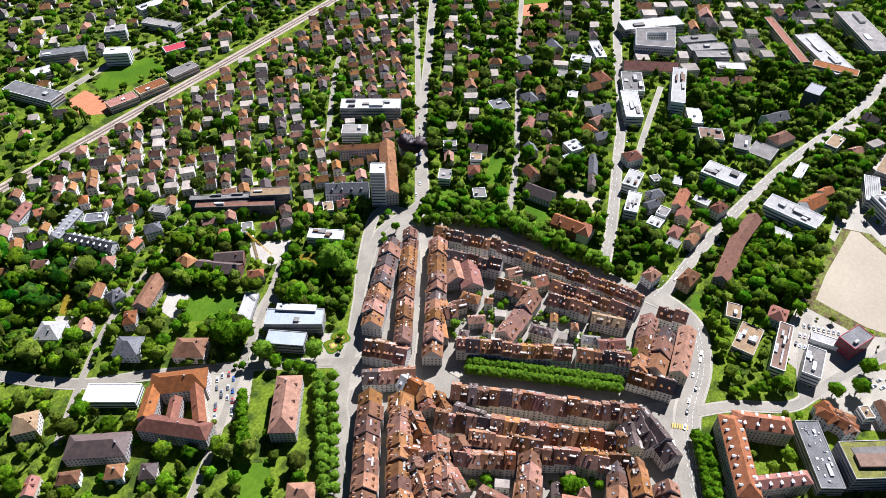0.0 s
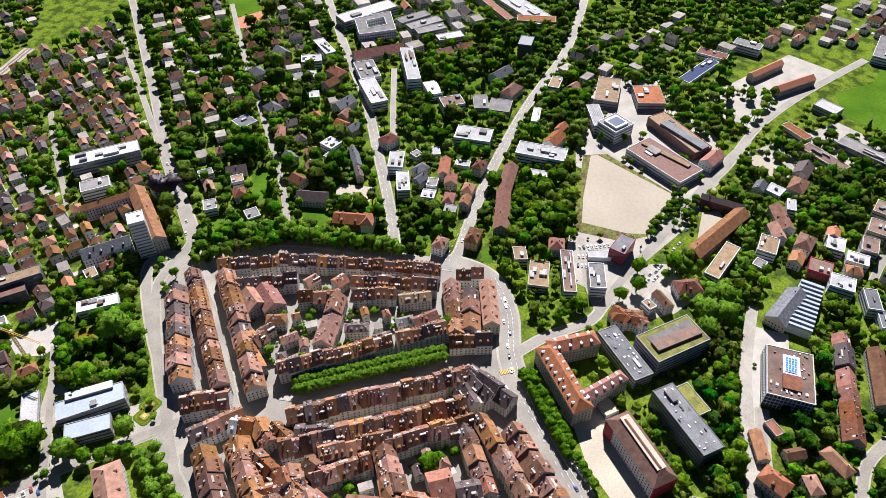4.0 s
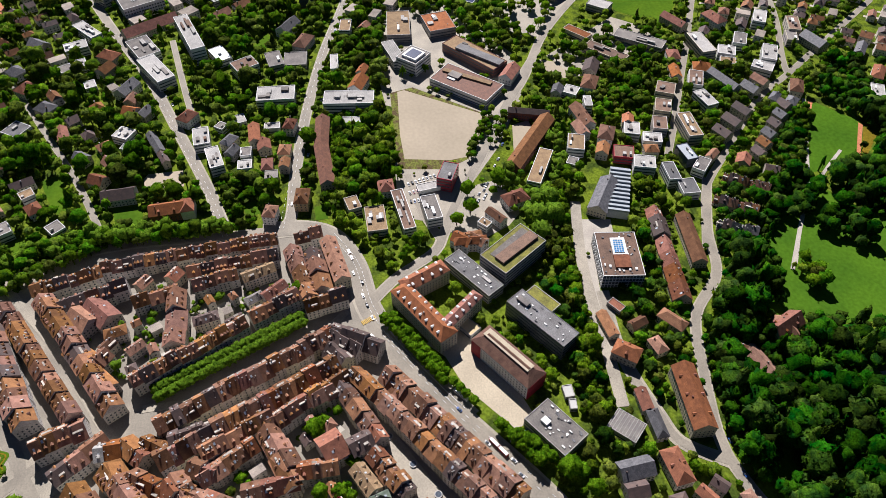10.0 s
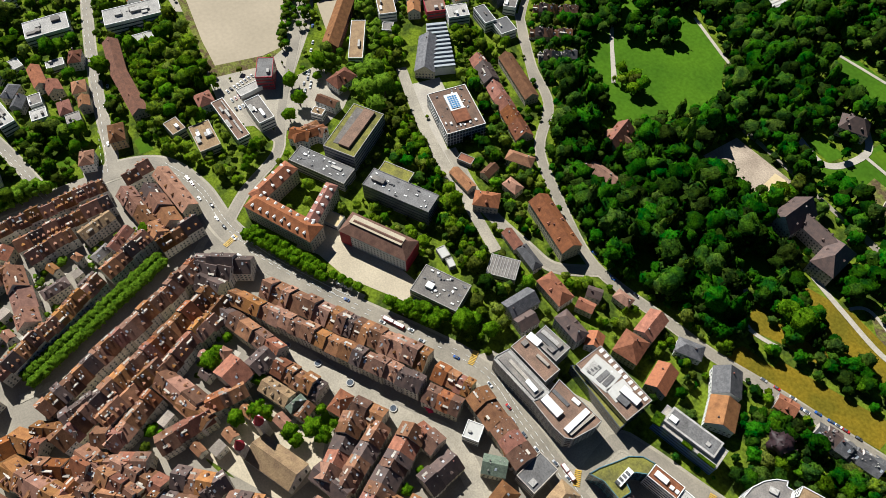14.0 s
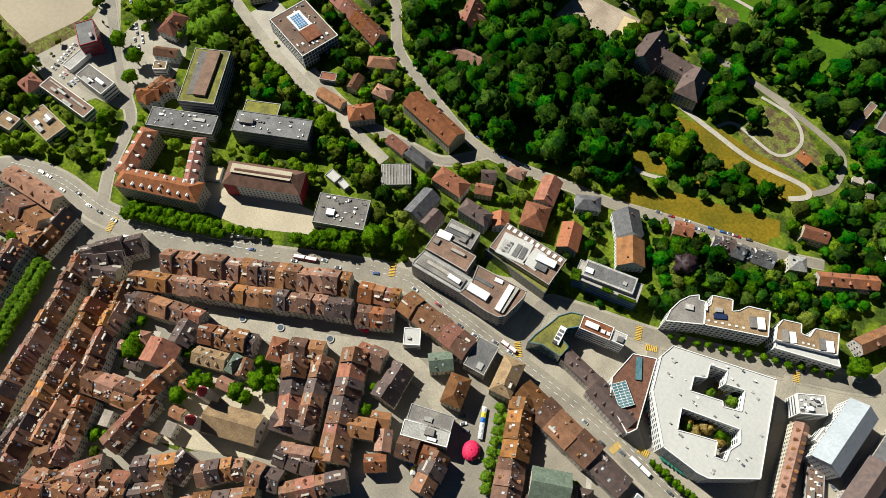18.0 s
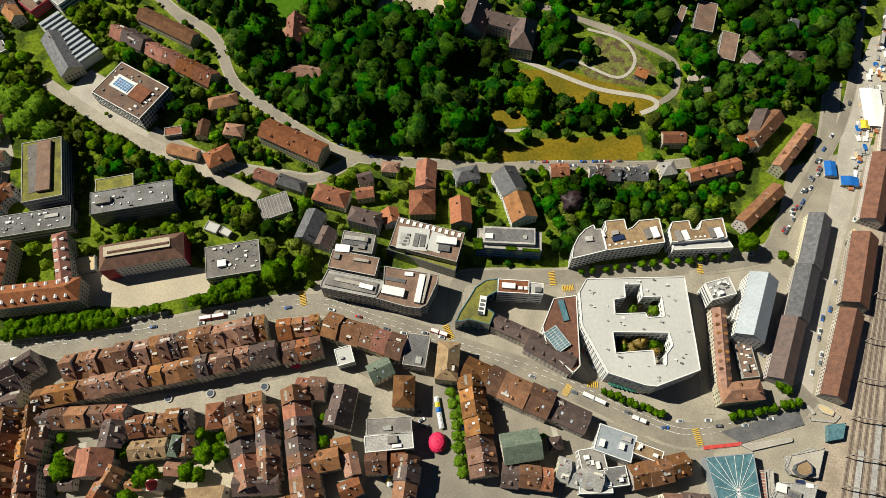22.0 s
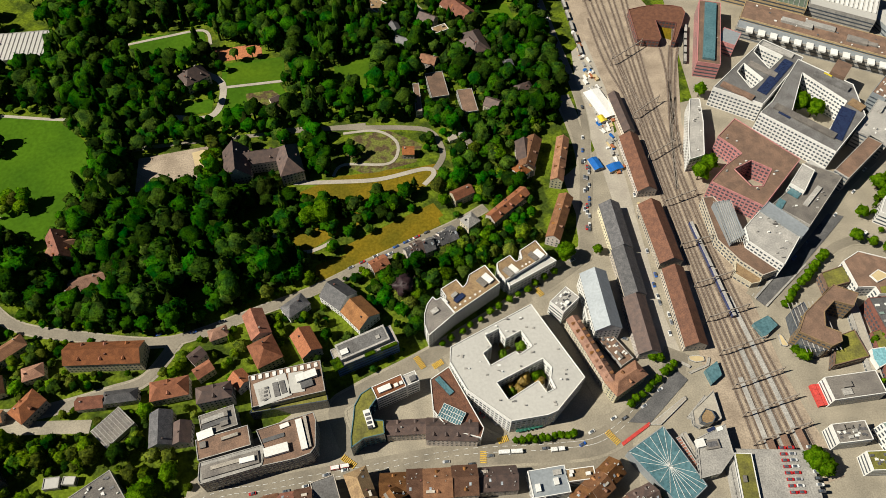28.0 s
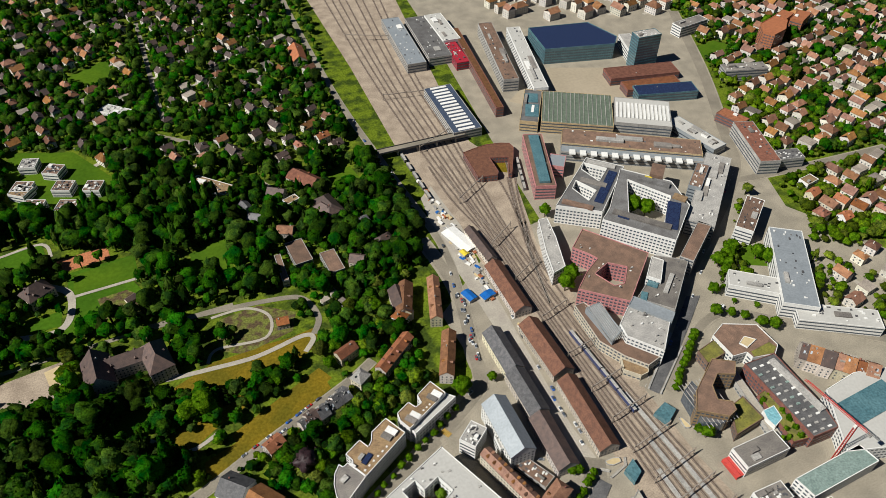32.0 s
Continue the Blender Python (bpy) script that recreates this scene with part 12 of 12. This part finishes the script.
grove([(-154, 300.7), (-42.5, 286.4), (0.6, 278.3), (0.4, 288.1), (-43.5, 303.1)], 10, 6.5, mat="leaf_wood", name="park_trees", label="dark park trees", seed=93, chance=0.6)
grove([(-306.2, -373.6), (-344.5, -206.5), (-290.4, -189), (-231.6, -304.2), (-218.7, -329.7)], 8.5, 3.6, mat="leaf_bright", name="courtyard_trees", label="small trees in the old town courtyards", seed=95, chance=0.6, conifers=0.0)
grove([(-182.1, -282.8), (-250, -168.2), (-160.3, -127), (-115.1, -140.6), (-91.5, -193.8), (-130.7, -288.4)], 9, 3.4, mat="leaf", name="courtyard_trees", label="small trees in the old town courtyards", seed=96, chance=0.35, conifers=0.0)
grove([(30.7, -28.4), (103.7, -26.2), (149.5, -30), (62.5, -80.2)], 10, 3.2, mat="leaf", name="courtyard_trees", label="small trees behind the market houses", seed=97, chance=0.4, conifers=0.0)
grove([(-309.8, 589.6), (-173.3, 559.8), (-163.1, 444.1), (-198.4, 418.6), (-279.9, 436.4)], 10, 6.5, mat="leaf_wood", name="hill_trees", label="dark trees on the hillside", seed=98)
grove([(-367.4, 755.7), (-25.9, 694.5), (-32.2, 488.6), (-166, 508.1), (-330.8, 583.8)], 11, 6.0, mat="leaf_wood", name="garden_trees", label="garden trees on the far hill", seed=99, chance=0.8)
grove([(-328.3, 112.8), (-159.2, 124.9), (-119.1, 12.6), (-265.8, -15.4)], 9, 4.6, mat="leaf_wood", name="garden_trees", label="garden trees round the slope houses", seed=101, chance=0.75)
grove([(-392.5, 244.5), (-329, 216.1), (-267, 183.8), (-180.8, 192.1), (-164.9, 142.7), (-268.2, 130.6), (-350.6, 158.6)], 9, 5.5, mat="leaf_wood", name="garden_trees", label="garden trees below the park", seed=102, chance=0.8)
grove([(-161.5, 314.3), (5.2, 252.2), (71.5, 154.5), (115.5, 63.6), (-150.7, 162.8)], 10, 5.0, mat="leaf_wood", name="garden_trees", label="garden trees on the manor slope", seed=103, chance=0.55)
grove([(-75, 181.1), (83.8, 184.4), (130, 105.9), (73.4, 52.9), (-70.2, 50.4)], 10, 4.2, mat="leaf_wood", name="garden_trees", label="garden trees between the street houses", seed=104, chance=0.5)
grove([(-463.2, 305.6), (-456.0, 312.9), (-381.3, 271.1), (-382.5, 262.4)], 6, 4.2, mat="leaf_mid", name="hedge_trees", label="tree hedge along the playing field", seed=111, respect=False)
grove([(-374.2, 325.0), (-423.3, 377.3), (-276.5, 291.6), (-279.7, 267.3), (-299.2, 267.8), (-337.7, 293.9), (-367.4, 297.2)], 9, 6, mat="leaf_wood", name="park_trees", label="dark park trees beside the lawn", seed=112)
grove([(-481.7, 335.3), (-549.4, 376.4), (-538.1, 405.6), (-469.3, 404.2), (-423.3, 377.3), (-431.6, 359.1)], 9, 6, mat="leaf_wood", name="park_trees", label="dark trees beyond the playing field", seed=113)
grove([(-295.7, 195.2), (-347.6, 218.9), (-380.9, 254.3), (-366.4, 265.5), (-338.9, 248.3), (-313.6, 227.2), (-315.7, 211.1)], 8, 6, mat="leaf_wood", name="park_trees", label="dark trees at the park edge", seed=114)
grove([(-498.8, -9.4), (-491.8, -3.0), (-429.6, -32.0), (-435.6, -36.5)], 5.5, 3.4, mat="leaf_mid", name="street_trees", label="row of street trees along the gravel field", seed=115, respect=False, conifers=0)
grove([(-480.2, -7.0), (-495.6, 15.0), (-469.3, 8.0), (-435.7, -16.6)], 8, 4.0, mat="leaf_mid", name="street_trees", label="trees before the barracks", seed=116, respect=False, chance=0.7)
grove([(-552.7, 133.3), (-576.2, 174.5), (-559.4, 190.3), (-514.0, 166.6), (-494.2, 144.0), (-506.5, 123.8)], 8, 6, mat="leaf_mid", name="garden_trees", label="broad garden trees between houses", seed=117)
grove([(-469.7, 49.7), (-489.1, 63.9), (-464.1, 69.2), (-400.7, 46.0), (-382.6, 29.3)], 7, 4.5, mat="leaf_bright", name="garden_trees", label="bright trees behind the barracks", seed=118)
grove([(-580.8, 56.8), (-589.1, 77.6), (-551.3, 64.7), (-538.4, 84.1), (-506.9, 72.2), (-532.2, 54.2)], 8, 5, mat="leaf_mid", name="street_trees", label="dark trees beside the yard", seed=119)
grove([(-388.0, 102.9), (-389.3, 132.0), (-359.1, 132.1), (-304.9, 93.3), (-327.6, 87.4)], 8, 5, mat="leaf", name="garden_trees", label="garden trees behind the long hall", seed=120)
grove([(-506.9, 72.2), (-550.7, 95.4), (-558.5, 143.4), (-549.3, 212.2), (-551.9, 247.2), (-521.0, 319.0), (-441.9, 281.4), (-392.9, 184.1), (-396.6, 156.3), (-410.9, 88.2), (-442.2, 59.9)], 8, 4.2, mat="leaf", name="garden_trees", label="garden trees between the hillside houses", seed=121, chance=0.62)
grove([(-366.2, -433.6), (-347.2, -428.5), (-353.0, -403.8), (-361.7, -343.1), (-363.8, -246.8), (-373.1, -252.1), (-380.7, -369.4)], 7.5, 5.0, mat="leaf_bright", name="boulevard_trees", label="dense trees along the old town", seed=122, respect=False)
grove([(-441.4, -259.4), (-435.0, -210.9), (-371.3, -208.4), (-373.2, -233.2), (-381.2, -252.7)], 8, 4.8, mat="leaf_mid", name="garden_trees", label="garden trees beside the junction", seed=151, chance=0.8)
grove([(-440.7, -195.6), (-438.0, -175.0), (-401.4, -155.6), (-359.5, -154.6), (-366.6, -183.1), (-388.8, -195.2)], 8, 4.8, mat="leaf_mid", name="garden_trees", label="garden trees beside the curved row", seed=152, chance=0.6)
grove([(-315.6, -420.0), (-349.7, -429.2), (-374.2, -349.8), (-372.5, -237.9), (-365.8, -237.5), (-358.5, -347.0)], 7, 5.2, mat="leaf_mid", name="boulevard_trees", label="dark trees along the old town ring", seed=125, respect=False)
grove([(-529.8, -156.9), (-523.1, -106.1), (-428.1, -100.4), (-397.5, -125.8), (-390.6, -156.0), (-444.1, -162.0)], 8, 6.2, mat="leaf_mid", name="villa_trees", label="tall dark trees of a villa garden", seed=123)
grove([(-715.6, -144.9), (-734.7, -89.9), (-551.7, -103.9), (-559.7, -126.8), (-560.9, -173.4)], 8.5, 6.2, mat="leaf_mid", name="villa_trees", label="dense dark trees beside the works", seed=124)
grove([(-74.0, -692.0), (-107.8, -667.4), (-133.3, -612.6), (-132.5, -575.9), (-106.6, -583.3), (-90.4, -568.0), (-79.5, -583.1), (-85.2, -607.5), (-60.2, -589.0), (-50.8, -602.0), (-41.4, -635.7)], 8.5, 6.5, mat="leaf_wood", name="park_trees", label="tall dark trees of a villa park", seed=131)
grove([(-186.6, -602.1), (-225.6, -565.6), (-217.5, -554.3), (-181.7, -595.9)], 6.5, 5.0, mat="leaf_bright", name="school_trees", label="bright tree row before the school", seed=132, respect=False, conifers=0)
grove([(-179.7, -593.5), (-219.6, -547.5), (-210.5, -515.7), (-201.6, -520.6), (-174.8, -552.8), (-166.3, -576.8)], 7.5, 5.5, mat="leaf_mid", name="school_trees", label="dense trees round the school", seed=133)
grove([(-146.0, -551.5), (-160.1, -535.4), (-177.8, -501.8), (-169.7, -492.9), (-150.0, -523.4), (-139.5, -543.4)], 6.5, 5.5, mat="leaf_mid", name="school_trees", label="tree row behind the school lawn", seed=134, respect=False)
grove([(-273.1, -513.6), (-301.1, -481.9), (-324.8, -477.4), (-293.9, -451.4), (-283.2, -466.2), (-261.5, -498.8)], 8, 6.5, mat="leaf_mid", name="park_trees", label="trees beside the school", seed=135)
grove([(-224.2, -490.8), (-230.9, -481.4), (-194.3, -445.9), (-203.1, -433.6), (-232.3, -415.3), (-206.1, -392.6), (-195.7, -401.8), (-198.5, -429.3), (-179.8, -449.8)], 8, 5.5, mat="leaf_mid", name="park_trees", label="trees behind the museum", seed=136)
grove([(-128.0, -480.2), (-147.9, -452.7), (-130.8, -437.7), (-113.2, -461.9)], 8, 6.5, mat="leaf_mid", name="park_trees", label="broad trees below the school lawn", seed=137)
grove([(-421.7, -268.5), (-445.1, -242.8), (-397.5, -221.6), (-364.4, -227.3), (-378.7, -247.4)], 8, 5.0, mat="leaf_mid", name="garden_trees", label="trees at the junction corner", seed=138)
grove([(-60.6, -511.6), (-124.6, -418.6), (-120.9, -414.8), (-56.7, -506.1)], 9, 3.0, mat="leaf_mid", name="street_trees", label="clipped street trees before the villas", seed=139, respect=False, conifers=0)
grove([(-34.7, -624.2), (-37.6, -580.7), (-61.8, -556.9), (-71.5, -533.9), (-52.3, -514.0), (-4.2, -571.6)], 8.5, 5.5, mat="leaf_mid", name="garden_trees", label="garden trees round the villas", seed=140)

# ---- vehicles and small things ----
clutter([(209.6, 415.4), (230.1, 413.8), (228.2, 312.7), (225.2, 221.2), (213.6, 210.2), (209, 279.6)], 260, 5, "stacked building materials in the goods yard")
clutter([(224.5, 197.7), (237.8, 196.6), (230.3, 98.7), (220, 90.3)], 50, 6, "crates and pallets beside the sheds")
crosswalk(-101.8, -18.6, -94.7, -27.2)
crosswalk(-4.4, -0.6, 3.6, -7.4)
crosswalk(44.8, 63.6, 49.9, 54.8)
crosswalk(55.9, 55.1, 62.8, 59)
crosswalk(134, 110.3, 137.5, 104)
crosswalk(162.5, 2.7, 168.7, -5.9)
crosswalk(82.4, -11.7, 83.3, -3.8)
crosswalk(92.9, 1.4, 99.8, 3.3)
crosswalk(-258, -143.2, -263.2, -132.6)
crosswalk(-155.7, -308.4, -160.1, -304.1)
crosswalk(-288.3, -30.8, -283.1, -26.9)
lanes([(-245, -128.1), (-179.1, -86.9), (-94.5, -26.1), (-47, -17.1), (9.1, -11.2), (70.7, -5.3), (128.5, -6.1), (163.3, -1.4), (206, 28.9)])
lanes([(-351.9, -163.7), (-317.6, -146), (-273.3, -137.4), (-236.1, -120.3), (-200.1, -97.7), (-175.3, -80)])
lanes([(-366.2, -203.5), (-442.4, -193.3), (-527, -183.3), (-629.1, -165.2), (-770.1, -131.2)])
lanes([(-363.7, -250.3), (-422.8, -270.7), (-515.3, -309.2), (-606.8, -348.5), (-702.1, -399.2)])
lanes([(288.3, 89.3), (375.4, 173.8), (441.9, 226.4), (516, 291.1)])
# flat patches in a darker tone stand in for the sunk underpass trench
patch("underpass_lane", "slate_grey", "flat lanes toned dark for the underpass trench", [(177.7, 7.4), (217.4, 40.7), (223.3, 32.9), (191.2, 5.6)], z=0.55)
patch("underpass_lane", "slate_grey", "flat lanes toned dark for the underpass trench", [(288.3, 89.3), (292.6, 83.9), (332.3, 115.1), (357.7, 137.0), (378.8, 155.8), (367.7, 159.1), (334.2, 129.0)], z=0.4)
patch("ramp_wall", "concrete", "low concrete wall of the underpass ramp", [(287.2, 90.7), (287.9, 89.5), (333.5, 128.6), (332.4, 130.2)], z=1.3)
patch("ramp_wall", "concrete", "low concrete wall of the underpass ramp", [(292.7, 83.4), (293.7, 82.6), (334.0, 114.7), (333.0, 115.5)], z=1.3)
patch("red_lane", "paint_red", "red cycle lane on the street", [(170.3, -5.4), (190.8, 6.5), (191.5, 4.6), (171.1, -7.5)], z=0.7)
cars(-180.1, -85.7, -95.4, -24.8, 5)
cars(-85.7, -25.7, 4.1, -9.8, 8)
cars(14.4, -13.3, 125.1, -6.9, 8)
cars(139.5, -5.6, 206.6, 27.3, 6)
cars(88.2, 88.6, 171, 133.9, 6)
cars(179.6, 155.5, 193.2, 229, 12)
cars(0.5, 136.0, 62.0, 165.0, 11)
cars(-142.4, 90.4, -80.6, 100.2, 4)
cars(67.4, 48.9, 92.3, 11.3, 5)
cars(193.8, 65.7, 172.2, 74.3, 3)
cars(231.5, 140.9, 232, 194, 6)
cars(220.1, 116.8, 222.2, 62.6, 7)
cars(226.5, 211.3, 222.1, 126.3, 5)
cars(266.1, -16.6, 263.6, -47.2, 8, 7.3, "car_red")
cars(271.4, -16.8, 268.7, -47.4, 8, 7.3)
cars(283.6, -17.3, 280.5, -47.8, 8, 7.3)
cars(-101.6, -437, -73.7, -408.6, 8)
cars(-106.6, -430.1, -78.5, -402, 8)
cars(-345.2, -435, -485.7, -541.8, 8)
cars(-405.6, -94.9, -415.2, -66.9, 8)
cars(-394.5, -94.8, -400.3, -67.2, 8)
cars(-383.8, -94.8, -385.3, -75, 6)
cars(-374.5, -33.9, -404.1, -17, 7)
cars(-359.8, -49.2, -460.5, 8.8, 6)
cars(-481.8, -276.4, -656, -370, 9)
cars(-383.1, -196.8, -686.1, -146.6, 10)
cars(-338.8, -153.4, -259, -132.3, 7)
cars(314.6, 107.2, 493.4, 270, 10)
cars(178, 158.1, 196.7, 254.8, 9)
cars(199.7, 276.3, 177, 517.1, 9)
cars(-5.9, -53.6, 13.8, -66.4, 5)
cars(-157.3, -38.8, -147, -49.4, 3)
bus(-192.5, -82.2, -182.4, -74)
bus(-152.3, -64.1, -138.4, -54.7, "paint_red")
bus(92.4, -5.9, 107.9, -6.2)
bus(125.1, -6.9, 134.3, -6.6)
bus(-246, -137.7, -236.6, -131.8)
bus(-11.7, -7.9, 0.3, -6.7, "paint_red")
bus(380.1, 132.4, 388.9, 139.3)
market_tent(22.5, -71.1)
stalls(10.3, -46.3, 21.3, -62, 6)
stalls(28.5, -50, 46.1, -74.7, 9)
stalls(6.9, -104.8, -1.2, -98.2, 6)
cafe(105.6, 7.4, 121.7, 9.8, "awning_green", 7)
cafe(-85.4, -65.7, -77.4, -64.6, "awning", 5)
cafe(-207.5, -158.3, -196.7, -152, "paint_white", 6)
fountain(-163.1, -130.2)
fountain(-141.5, -116.4)
fountain(-119.3, -102.8)
fountain(-90.7, -85)
container(213.5, 216.5, 12, 7, "tarp")
container(198.8, 221.1, 8, 12, "tarp")
container(216.4, 287.6, 15, 34, "white")
container(214.3, 269.9, 6, 7, "car_yellow")
crane(-198.1, -496.9, 34.0, 30.0, 80.0, "paint_yellow")
crane(370, -3.7, 45.0, 40.0, 100.0, "paint_red")
parterre(-179.9, -385.9, -170.7, -385.3)
